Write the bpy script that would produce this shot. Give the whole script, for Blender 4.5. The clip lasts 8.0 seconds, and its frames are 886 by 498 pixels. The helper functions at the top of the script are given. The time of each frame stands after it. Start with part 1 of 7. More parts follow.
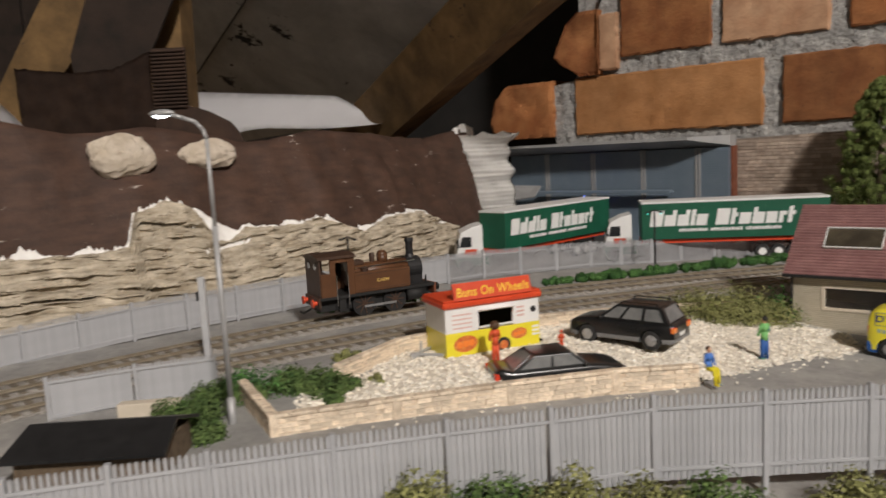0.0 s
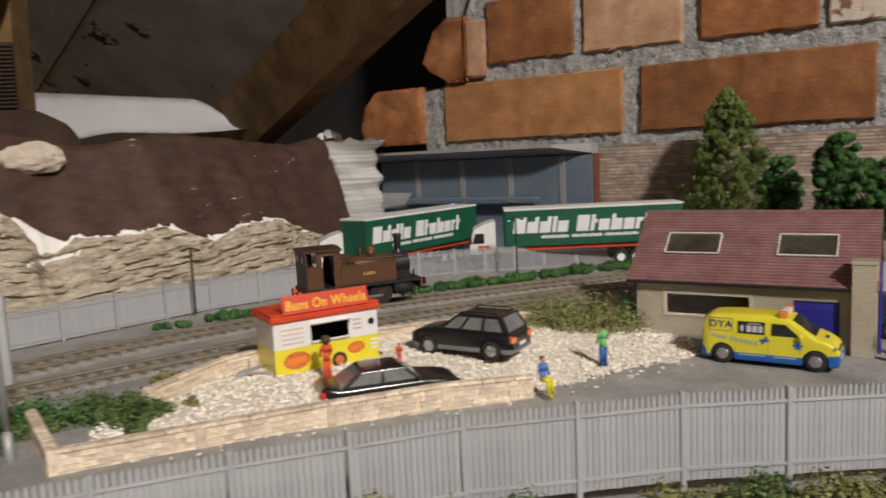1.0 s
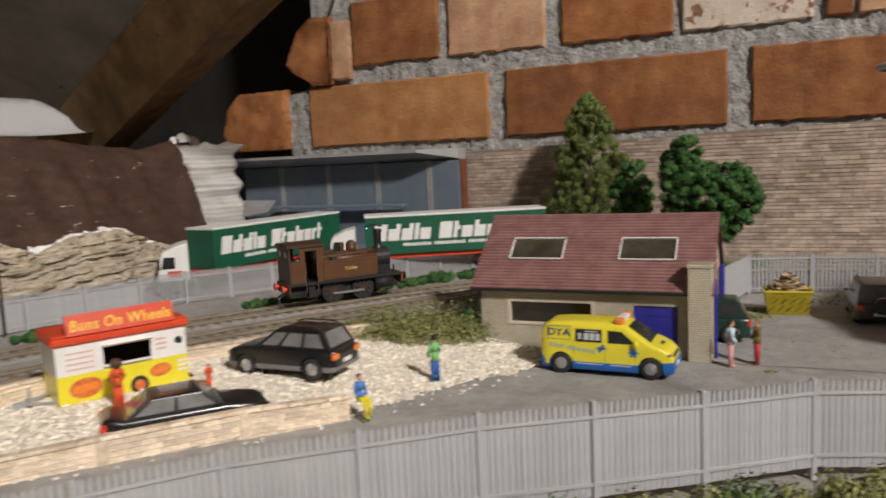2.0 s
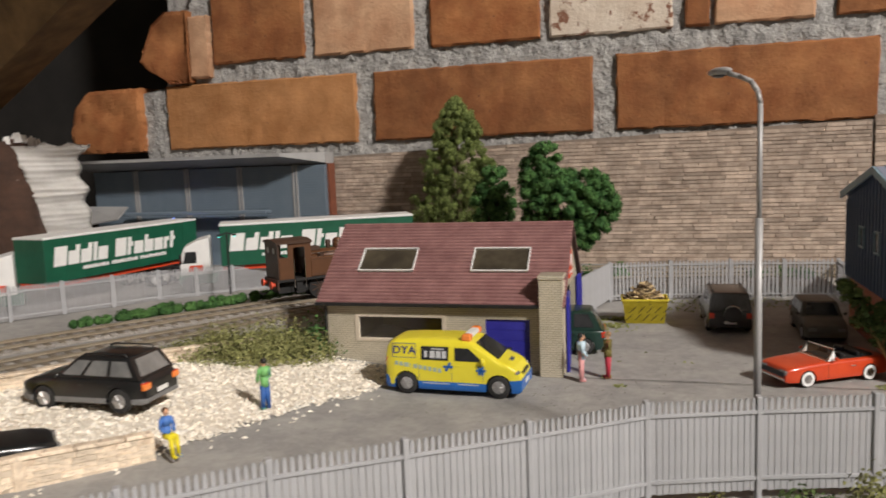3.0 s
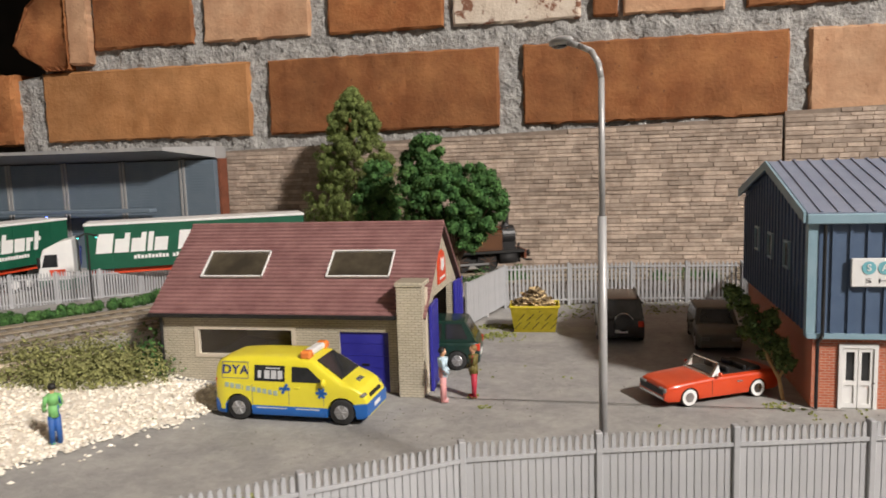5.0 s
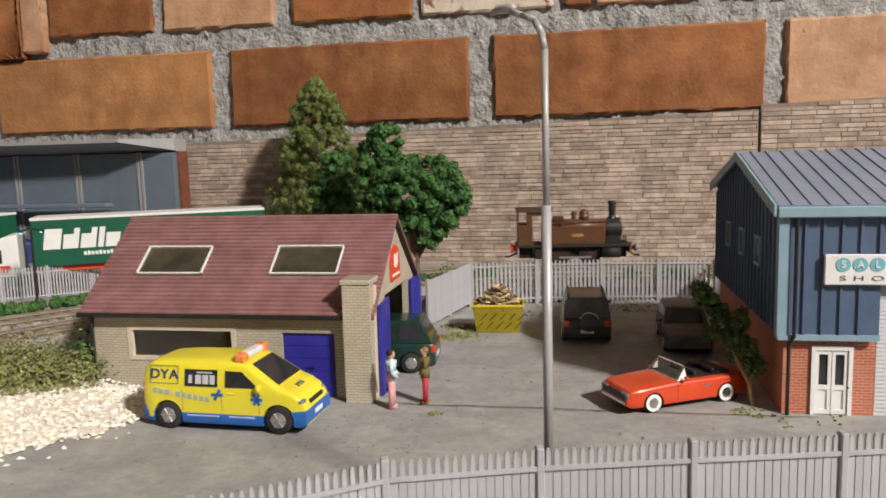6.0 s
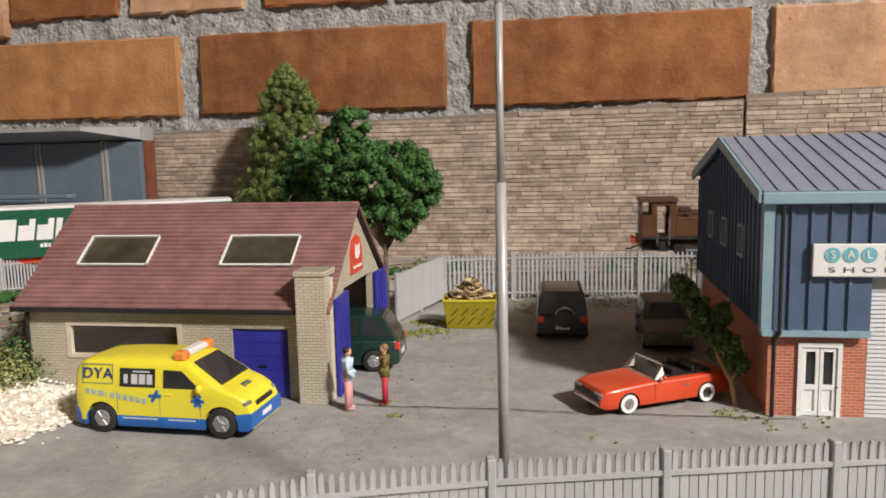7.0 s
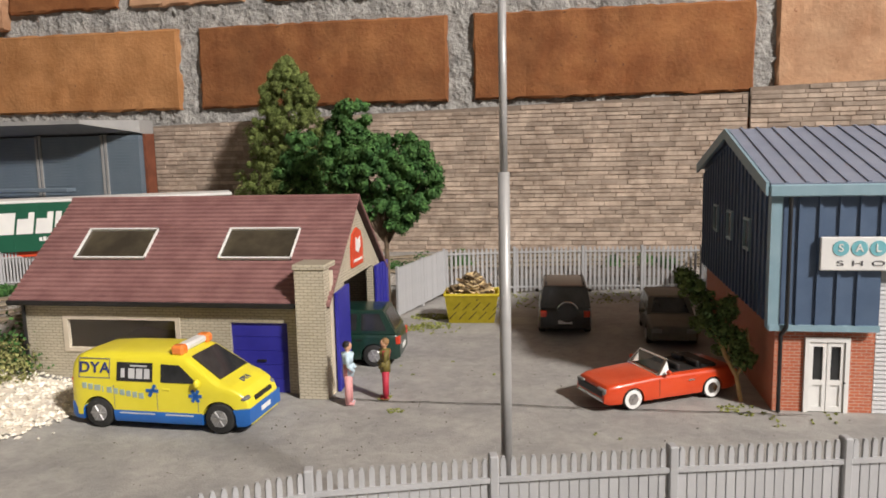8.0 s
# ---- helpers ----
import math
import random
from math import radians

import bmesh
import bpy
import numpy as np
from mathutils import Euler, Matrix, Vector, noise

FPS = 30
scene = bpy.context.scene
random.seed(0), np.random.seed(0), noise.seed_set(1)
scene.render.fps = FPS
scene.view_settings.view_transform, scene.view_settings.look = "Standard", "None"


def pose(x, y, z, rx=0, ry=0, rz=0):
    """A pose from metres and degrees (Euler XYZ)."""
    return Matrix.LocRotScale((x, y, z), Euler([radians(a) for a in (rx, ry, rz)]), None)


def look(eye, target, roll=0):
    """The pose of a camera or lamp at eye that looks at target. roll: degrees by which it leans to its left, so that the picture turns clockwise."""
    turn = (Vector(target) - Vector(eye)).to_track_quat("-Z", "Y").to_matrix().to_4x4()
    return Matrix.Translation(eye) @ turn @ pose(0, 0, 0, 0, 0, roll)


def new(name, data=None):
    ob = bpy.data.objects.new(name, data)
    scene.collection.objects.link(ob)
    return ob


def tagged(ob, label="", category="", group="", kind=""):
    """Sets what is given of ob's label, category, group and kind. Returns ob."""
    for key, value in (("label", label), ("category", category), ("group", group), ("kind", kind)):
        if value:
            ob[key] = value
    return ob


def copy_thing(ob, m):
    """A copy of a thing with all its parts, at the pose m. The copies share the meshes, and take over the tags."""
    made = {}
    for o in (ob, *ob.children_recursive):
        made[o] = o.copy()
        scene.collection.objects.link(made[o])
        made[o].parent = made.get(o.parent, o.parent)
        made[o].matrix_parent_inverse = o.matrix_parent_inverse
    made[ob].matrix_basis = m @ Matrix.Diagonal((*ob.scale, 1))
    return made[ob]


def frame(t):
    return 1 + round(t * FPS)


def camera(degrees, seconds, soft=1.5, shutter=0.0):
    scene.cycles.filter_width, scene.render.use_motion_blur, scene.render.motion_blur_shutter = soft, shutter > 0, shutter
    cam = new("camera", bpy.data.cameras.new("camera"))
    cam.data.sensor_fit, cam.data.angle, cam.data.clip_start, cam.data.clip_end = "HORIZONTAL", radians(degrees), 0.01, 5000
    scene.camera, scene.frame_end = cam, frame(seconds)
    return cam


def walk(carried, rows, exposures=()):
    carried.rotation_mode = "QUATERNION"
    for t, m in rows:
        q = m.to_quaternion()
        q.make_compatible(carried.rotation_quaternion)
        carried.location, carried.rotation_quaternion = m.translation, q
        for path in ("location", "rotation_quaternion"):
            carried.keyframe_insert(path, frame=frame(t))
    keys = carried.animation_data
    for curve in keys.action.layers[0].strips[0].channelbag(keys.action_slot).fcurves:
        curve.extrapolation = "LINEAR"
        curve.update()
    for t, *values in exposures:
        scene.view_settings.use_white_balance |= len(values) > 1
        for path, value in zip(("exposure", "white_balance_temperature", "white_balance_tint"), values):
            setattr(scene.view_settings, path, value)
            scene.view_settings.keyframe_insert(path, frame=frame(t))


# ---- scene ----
cam = camera(60.5, 8.0, 1.7, 0.5)
METRES, EYE, TILT, LEAN, TURN = 0.24, 0.12, 0.0, 0.0, 39.2
ROWS = [
    (0.0, 0.0, 0.0, 0.0, -0.4, -7.43, 3.08),
    (0.5, 0.0578, 0.0316, 0.0009, -4.35, -7.25, 2.87),
    (1.0, 0.1329, 0.0743, -0.0162, -8.31, -7.19, 2.79),
    (1.5, 0.2051, 0.1164, -0.0253, -11.81, -6.95, 2.74),
    (2.0, 0.3078, 0.1602, -0.0414, -15.81, -6.86, 2.69),
    (3.5, 0.5024, 0.2531, -0.046, -26.22, -6.89, 1.98),
    (4.0, 0.5698, 0.2663, -0.0556, -27.05, -6.9, 1.92),
    (4.5, 0.6321, 0.2949, -0.0619, -27.31, -6.93, 1.86),
    (6.0, 0.7774, 0.3768, -0.0857, -28.96, -7.16, 1.54),
    (6.5, 0.819, 0.4053, -0.0985, -29.51, -7.25, 1.34),
    (7.0, 0.8552, 0.4344, -0.1098, -29.87, -7.41, 1.31),
    (7.5, 0.8686, 0.4462, -0.1129, -29.87, -7.55, 1.27),
    (8.0, 0.8633, 0.4484, -0.1152, -29.74, -7.77, 1.27),
]
walk(cam, [(t, pose(0, 0, EYE, TILT, LEAN, TURN) @ pose(METRES * x, METRES * y, METRES * z, 90 + pitch, roll, yaw)) for t, x, y, z, yaw, pitch, roll in ROWS],
     [(0.0, -0.56), (1.0, -0.53), (2.0, -0.43), (3.5, -0.17), (5.0, -0.05), (8.0, 0.0)])

# ---- light ----
world = bpy.data.worlds.new("room")
scene.world = world
world.use_nodes = True
world.node_tree.nodes["Background"].inputs[0].default_value = (1.0, 0.93, 0.84, 1)
world.node_tree.nodes["Background"].inputs[1].default_value = 0.03
LAMP_AT, LAMP_W, LAMP_SIZE = (2.25, -1.15, 2.0), 214.0, 0.36
lamp_data = bpy.data.lights.new("ceiling_lamp_light", "AREA")
lamp_data.shape, lamp_data.size, lamp_data.energy = "DISK", LAMP_SIZE, LAMP_W
lamp_data.color = (1.0, 0.93, 0.872)
lamp_ob = new("ceiling_lamp_light", lamp_data)
lamp_ob.matrix_world = look(LAMP_AT, (-0.1, 0.55, 0.0))
scene.view_settings.exposure = 0.0

# ---- small tools; all model sizes below are in millimetres ----
MM = 0.001
RNG = random.Random(7)


def lerp(a, b, t):
    return a + (b - a) * t


def smooth(a, b, x):
    t = min(1.0, max(0.0, (x - a) / (b - a)))
    return t * t * (3 - 2 * t)


def box(bm, x0, x1, y0, y1, z0, z1, bevel=0.0):
    m = Matrix.Translation(((x0 + x1) / 2, (y0 + y1) / 2, (z0 + z1) / 2)) @ Matrix.Diagonal((x1 - x0, y1 - y0, z1 - z0, 1))
    made = bmesh.ops.create_cube(bm, size=1, matrix=m)["verts"]
    if bevel:
        edges = list({e for v in made for e in v.link_edges})
        bmesh.ops.bevel(bm, geom=edges, offset=bevel, segments=1, affect="EDGES", profile=0.5)
    return bm


def cyl(bm, a, b, r, seg=12, r2=None):
    a, b = Vector(a), Vector(b)
    d = b - a
    m = Matrix.Translation((a + b) / 2) @ d.to_track_quat("Z", "Y").to_matrix().to_4x4()
    bmesh.ops.create_cone(bm, cap_ends=True, segments=seg, radius1=r, radius2=r if r2 is None else r2, depth=d.length, matrix=m)
    return bm


def ball(bm, c, r, sx=1, sy=1, sz=1, sub=2):
    bmesh.ops.create_icosphere(bm, subdivisions=sub, radius=r, matrix=Matrix.Translation(c) @ Matrix.Diagonal((sx, sy, sz, 1)))
    return bm


def prism(bm, pts, axis, d0, d1, bevel=0.0):
    """A flat outline pts, pulled from d0 to d1 along the axis x, y or z."""
    def at(p, d):
        return {"x": (d, p[0], p[1]), "y": (p[0], d, p[1]), "z": (p[0], p[1], d)}[axis]
    lo, hi = [bm.verts.new(at(p, d0)) for p in pts], [bm.verts.new(at(p, d1)) for p in pts]
    faces = [bm.faces.new(lo[::-1]), bm.faces.new(hi)]
    n = len(pts)
    for i in range(n):
        faces.append(bm.faces.new((lo[i], lo[(i + 1) % n], hi[(i + 1) % n], hi[i])))
    bmesh.ops.recalc_face_normals(bm, faces=faces)
    if bevel:
        rim = list(faces[0].edges) + list(faces[1].edges)
        bmesh.ops.bevel(bm, geom=rim, offset=bevel, segments=2, affect="EDGES", profile=0.6)
    return bm


def slab(bm, quad, thick):
    """A four-sided (or more) panel: corners in space, pushed out by thick along its normal."""
    q = [Vector(p) for p in quad]
    nrm = (q[1] - q[0]).cross(q[2] - q[0]).normalized() * thick
    lo, hi = [bm.verts.new(p) for p in q], [bm.verts.new(p + nrm) for p in q]
    fs = [bm.faces.new(lo[::-1]), bm.faces.new(hi)]
    n = len(q)
    for i in range(n):
        fs.append(bm.faces.new((lo[i], lo[(i + 1) % n], hi[(i + 1) % n], hi[i])))
    bmesh.ops.recalc_face_normals(bm, faces=fs)
    return bm


def tube(bm, pts, r, seg=8):
    for a, b in zip(pts, pts[1:]):
        cyl(bm, a, b, r, seg)
    for p in pts[1:-1]:
        ball(bm, p, r, sub=1)
    return bm


def B():
    return bmesh.new()


def mesh_of(name, bm, material, flat=True):
    bmesh.ops.scale(bm, vec=(MM, MM, MM), verts=bm.verts)
    me = bpy.data.meshes.new(name)
    bm.to_mesh(me)
    bm.free()
    me.materials.append(material)
    if not flat:
        for p in me.polygons:
            p.use_smooth = True
    if flat is None:
        me.set_sharp_from_angle(angle=radians(34))
    return me


def part(name, bm, material, parent=None, label="", flat=True):
    ob = new(name, mesh_of(name, bm, material, flat))
    ob.parent = parent
    return tagged(ob, label)


def place(ob, x, y, z, rz=0.0, rx=0.0, ry=0.0):
    ob.matrix_basis = pose(x * MM, y * MM, z * MM, rx, ry, rz)
    return ob


def thing(name, x, y, z, rz=0.0, label="", category="", group="", kind=""):
    return tagged(place(new(name), x, y, z, rz), label, category, group, kind)


def solid(name, bm, material, label="", category="", group="", kind="", at=(0, 0, 0), rz=0.0, flat=True):
    ob = part(name, bm, material, None, "", flat)
    place(ob, at[0], at[1], at[2], rz)
    return tagged(ob, label, category, group, kind)


def piece(name, me, parent, m, kind=""):
    """One more object on a shared mesh, m in millimetres."""
    ob = new(name, me)
    ob.parent = parent
    loc, rot, sc = m.decompose()
    ob.matrix_basis = Matrix.LocRotScale(loc * MM, rot, sc)
    return tagged(ob, kind=kind)


def lettering(name, words, size, material, parent, m, depth=0.15, wide=1.0, shear=0.0, weight=0.014):
    cu = bpy.data.curves.new(name, "FONT")
    cu.body, cu.size, cu.extrude, cu.align_x, cu.align_y, cu.shear = words, size, depth, "CENTER", "CENTER", shear
    cu.space_character, cu.offset = 1.08, size * weight
    tmp = new(name, cu)
    bpy.context.view_layer.update()
    me = bpy.data.meshes.new_from_object(tmp.evaluated_get(bpy.context.evaluated_depsgraph_get()))
    bpy.data.objects.remove(tmp)
    me.transform(Matrix.Scale(MM, 4) @ m @ Matrix.Diagonal((wide, 1, 1, 1)))
    me.materials.clear()
    me.materials.append(material)
    ob = new(name, me)
    ob.parent = parent
    return ob


# ---- materials ----
def mat(name, c1, c2=None, grain=3.0, rough=0.6, bump=0.0, fine=0.4, metal=0.0, coat=0.0, vary=0.0, lo=0.35, hi=0.65, spots=None, spot_mm=2.0, spot_cut=0.62, mottle=None, layered=1.0):
    """c1, c2: base colours mixed by noise of grain mm; bump in mm by noise of fine mm; layered: how much flatter than wide the grain lies; vary: spread of tone from piece to piece; spots: colour of specks."""
    m = bpy.data.materials.new(name)
    m.use_nodes = True
    nt = m.node_tree
    N, L = nt.nodes, nt.links
    bs = N["Principled BSDF"]
    bs.inputs["Roughness"].default_value, bs.inputs["Metallic"].default_value = rough, metal
    bs.inputs["Coat Weight"].default_value, bs.inputs["Coat Roughness"].default_value = coat, 0.15
    c2 = c2 or [v * 0.82 for v in c1]
    tc = N.new("ShaderNodeTexCoord")
    n1 = N.new("ShaderNodeTexNoise")
    n1.inputs["Scale"].default_value, n1.inputs["Detail"].default_value, n1.inputs["Roughness"].default_value = 1000 / grain, 5, 0.6
    flatten = N.new("ShaderNodeMapping")
    flatten.inputs["Scale"].default_value = (1, 1, layered)
    L.new(tc.outputs["Object"], flatten.inputs["Vector"])
    L.new(flatten.outputs[0], n1.inputs["Vector"])
    r1 = N.new("ShaderNodeValToRGB")
    r1.color_ramp.elements[0].position, r1.color_ramp.elements[1].position = lo, hi
    r1.color_ramp.elements[0].color, r1.color_ramp.elements[1].color = (*c1, 1), (*c2, 1)
    L.new(n1.outputs[0], r1.inputs[0])
    out = r1.outputs[0]
    n2 = N.new("ShaderNodeTexNoise")
    n2.inputs["Scale"].default_value, n2.inputs["Detail"].default_value = 1000 / fine, 3
    L.new(tc.outputs["Object"], n2.inputs["Vector"])
    if spots:
        ns = N.new("ShaderNodeTexNoise")
        ns.inputs["Scale"].default_value, ns.inputs["Detail"].default_value, ns.inputs["Roughness"].default_value = 1000 / spot_mm, 6, 0.75
        L.new(flatten.outputs[0], ns.inputs["Vector"])
        rs = N.new("ShaderNodeValToRGB")
        rs.color_ramp.elements[0].position, rs.color_ramp.elements[1].position = spot_cut, spot_cut + 0.03
        L.new(ns.outputs[0], rs.inputs[0])
        mx = N.new("ShaderNodeMix")
        mx.data_type = "RGBA"
        L.new(rs.outputs[0], mx.inputs[0])
        L.new(out, mx.inputs[6])
        mx.inputs[7].default_value = (*spots, 1)
        out = mx.outputs[2]
    if mottle:
        nm = N.new("ShaderNodeTexNoise")
        nm.inputs["Scale"].default_value, nm.inputs["Detail"].default_value, nm.inputs["Roughness"].default_value = 1000 / mottle[0], 8, 0.72
        nm.inputs["Distortion"].default_value = 0.6
        L.new(tc.outputs["Object"], nm.inputs["Vector"])
        mm = N.new("ShaderNodeMapRange")
        mm.inputs[1].default_value, mm.inputs[2].default_value = 0.3, 0.7
        mm.inputs[3].default_value, mm.inputs[4].default_value = 1 - mottle[1], 1 + mottle[1]
        L.new(nm.outputs[0], mm.inputs[0])
        hm = N.new("ShaderNodeHueSaturation")
        L.new(mm.outputs[0], hm.inputs["Value"])
        L.new(out, hm.inputs["Color"])
        out = hm.outputs[0]
    if vary:
        oi = N.new("ShaderNodeObjectInfo")
        mr = N.new("ShaderNodeMapRange")
        mr.inputs[3].default_value, mr.inputs[4].default_value = 1 - vary, 1 + vary
        L.new(oi.outputs["Random"], mr.inputs[0])
        hs = N.new("ShaderNodeHueSaturation")
        L.new(mr.outputs[0], hs.inputs["Value"])
        L.new(out, hs.inputs["Color"])
        out = hs.outputs[0]
    L.new(out, bs.inputs["Base Color"])
    rr = N.new("ShaderNodeMapRange")
    rr.inputs[3].default_value, rr.inputs[4].default_value = max(0.02, rough - 0.08), min(1, rough + 0.08)
    L.new(n2.outputs[0], rr.inputs[0])
    L.new(rr.outputs[0], bs.inputs["Roughness"])
    if bump:
        b1 = N.new("ShaderNodeBump")
        b1.inputs["Distance"].default_value, b1.inputs["Strength"].default_value = bump * MM, 1.0
        L.new(n2.outputs[0], b1.inputs["Height"])
        L.new(b1.outputs[0], bs.inputs["Normal"])
    return m


def island(m, spread):
    """Vary a joined material from islet to islet."""
    nt = m.node_tree
    bs = nt.nodes["Principled BSDF"]
    src = bs.inputs["Base Color"].links[0].from_socket
    ge = nt.nodes.new("ShaderNodeNewGeometry")
    mr = nt.nodes.new("ShaderNodeMapRange")
    mr.inputs[3].default_value, mr.inputs[4].default_value = 1 - spread, 1 + spread
    nt.links.new(ge.outputs["Random Per Island"], mr.inputs[0])
    hs = nt.nodes.new("ShaderNodeHueSaturation")
    nt.links.new(mr.outputs[0], hs.inputs["Value"])
    nt.links.new(src, hs.inputs["Color"])
    nt.links.new(hs.outputs[0], bs.inputs["Base Color"])
    return m


def courses(name, brick1, brick2, mortar, w, h, joint, rough=0.75, bump=0.1):
    """Moulded brickwork with bricks of w x h mm, the same on all upright faces."""
    m = bpy.data.materials.new(name)
    m.use_nodes = True
    N, L = m.node_tree.nodes, m.node_tree.links
    bs = N["Principled BSDF"]
    bs.inputs["Roughness"].default_value = rough
    tc, sp, ad, cb = N.new("ShaderNodeTexCoord"), N.new("ShaderNodeSeparateXYZ"), N.new("ShaderNodeMath"), N.new("ShaderNodeCombineXYZ")
    L.new(tc.outputs["Object"], sp.inputs[0])
    L.new(sp.outputs[0], ad.inputs[0])
    L.new(sp.outputs[1], ad.inputs[1])
    L.new(ad.outputs[0], cb.inputs[0])
    L.new(sp.outputs[2], cb.inputs[1])
    br = N.new("ShaderNodeTexBrick")
    br.inputs["Color1"].default_value, br.inputs["Color2"].default_value, br.inputs["Mortar"].default_value = (*brick1, 1), (*brick2, 1), (*mortar, 1)
    br.inputs["Scale"].default_value = 1000
    br.inputs["Brick Width"].default_value, br.inputs["Row Height"].default_value, br.inputs["Mortar Size"].default_value = w, h, joint
    L.new(cb.outputs[0], br.inputs["Vector"])
    nz = N.new("ShaderNodeTexNoise")
    nz.inputs["Scale"].default_value, nz.inputs["Detail"].default_value = 70, 5
    L.new(tc.outputs["Object"], nz.inputs["Vector"])
    mr = N.new("ShaderNodeMapRange")
    mr.inputs[3].default_value, mr.inputs[4].default_value = 0.75, 1.2
    L.new(nz.outputs[0], mr.inputs[0])
    hs = N.new("ShaderNodeHueSaturation")
    L.new(mr.outputs[0], hs.inputs["Value"])
    L.new(br.outputs[0], hs.inputs["Color"])
    L.new(hs.outputs[0], bs.inputs["Base Color"])
    b1 = N.new("ShaderNodeBump")
    b1.invert = True
    b1.inputs["Distance"].default_value = bump * MM
    L.new(br.outputs["Fac"], b1.inputs["Height"])
    L.new(b1.outputs[0], bs.inputs["Normal"])
    return m


def glow(name, col, strength):
    m = bpy.data.materials.new(name)
    m.use_nodes = True
    bs = m.node_tree.nodes["Principled BSDF"]
    bs.inputs["Base Color"].default_value = (*col, 1)
    bs.inputs["Emission Color"].default_value, bs.inputs["Emission Strength"].default_value = (*col, 1), strength
    return m


def clear(name, col, rough=0.03):
    m = bpy.data.materials.new(name)
    m.use_nodes = True
    bs = m.node_tree.nodes["Principled BSDF"]
    bs.inputs["Base Color"].default_value, bs.inputs["Roughness"].default_value = (*col, 1), rough
    bs.inputs["Transmission Weight"].default_value, bs.inputs["IOR"].default_value = 1.0, 1.45
    return m


TARMAC = mat("model_tarmac", (0.275, 0.27, 0.26), (0.365, 0.355, 0.335), 22, 0.85, 0.25, 0.7, spots=(0.42, 0.395, 0.35), spot_mm=2.4, spot_cut=0.64, mottle=(5, 0.17))
BALLAST = mat("ballast", (0.24, 0.22, 0.195), (0.40, 0.375, 0.34), 1.6, 0.9, 0.7, 1.3, spots=(0.1, 0.09, 0.08), spot_mm=2.2, spot_cut=0.58)
BALLAST_STONE = island(mat("ballast_stone", (0.29, 0.27, 0.24), (0.40, 0.375, 0.34), 3, 0.9, 0.1), 0.45)
CLAY = mat("brick_clay", (0.235, 0.080, 0.024), (0.36, 0.152, 0.055), 34, 0.88, 0.55, 2.6, vary=0.2, spots=(0.10, 0.04, 0.022), spot_mm=9, spot_cut=0.655, mottle=(55, 0.3))
CLAY_PALE = mat("brick_clay_pale", (0.46, 0.25, 0.14), (0.60, 0.375, 0.23), 35, 0.88, 0.5, 2.6, vary=0.1, spots=(0.26, 0.11, 0.06), spot_mm=15, spot_cut=0.63, mottle=(50, 0.22))
CLAY_TAN = mat("brick_clay_tan", (0.33, 0.145, 0.05), (0.46, 0.225, 0.09), 36, 0.88, 0.5, 2.6, spots=(0.16, 0.07, 0.035), spot_mm=9, spot_cut=0.66, mottle=(60, 0.2))
CLAY_LIMED = mat("brick_limed", (0.6, 0.5, 0.4), (0.72, 0.64, 0.54), 25, 0.9, 0.6, 2.2, spots=(0.22, 0.1, 0.06), spot_mm=16, spot_cut=0.56)
MORTAR = mat("cement_mortar", (0.26, 0.255, 0.245), (0.46, 0.45, 0.43), 8, 0.95, 2.2, 3.0, spots=(0.16, 0.155, 0.15), spot_mm=6, spot_cut=0.6)
STONE_CARD = island(mat("stone_card", (0.33, 0.255, 0.20), (0.50, 0.405, 0.33), 7, 0.8, 0.06, 0.8, mottle=(45, 0.16)), 0.26)
STONE_JOINT = mat("stone_joint", (0.21, 0.165, 0.13), (0.29, 0.23, 0.185), 6, 0.9, 0.05)
WOOD_DARK = mat("old_timber", (0.11, 0.064, 0.022), (0.19, 0.112, 0.042), 30, 0.8, 0.3, 3, spots=(0.045, 0.028, 0.016), spot_mm=45, spot_cut=0.62, mottle=(30, 0.25))
BOARD = mat("weathered_board", (0.46, 0.455, 0.43), (0.58, 0.57, 0.53), 60, 0.85, 0.2, 2, spots=(0.04, 0.04, 0.04), spot_mm=70, spot_cut=0.60, mottle=(120, 0.25))
# near-black colour that stands in for the shade under the eaves
EAVES_SHADE = mat("eaves_shade_black", (0.012, 0.011, 0.01), (0.02, 0.018, 0.016), 60, 0.95)
PLASTER = mat("white_plaster", (0.9, 0.88, 0.84), (0.95, 0.94, 0.91), 5, 0.9, 0.12, 1.8)
HILL = mat("brown_painted_plaster", (0.050, 0.026, 0.017), (0.082, 0.042, 0.027), 25, 0.75, 0.5, 2.5, spots=(0.66, 0.60, 0.54), spot_mm=30, spot_cut=0.648, mottle=(40, 0.2), layered=4.0)
BROWN_CARD = mat("brown_painted_card", (0.030, 0.016, 0.010), (0.058, 0.031, 0.019), 20, 0.85, 0.15, 1.5)
# brown card made darker: the roof slope's shade is in the colour
SHADED_CARD = mat("shaded_brown_card", (0.014, 0.009, 0.006), (0.03, 0.018, 0.012), 25, 0.9, 0.2, 2.0)
STRATA = mat("strata_rock", (0.34, 0.285, 0.205), (0.60, 0.53, 0.42), 16, 0.9, 0.6, 1.4, mottle=(9, 0.26), spots=(0.15, 0.115, 0.075), spot_mm=13, spot_cut=0.6, layered=5.0)
ROCK = mat("loose_rock", (0.52, 0.44, 0.34), (0.68, 0.60, 0.50), 12, 0.9, 0.9, 4, spots=(0.22, 0.16, 0.1), spot_mm=9, spot_cut=0.62)
PAPER = mat("white_paper", (0.84, 0.83, 0.84), (0.88, 0.87, 0.88), 60, 0.7)
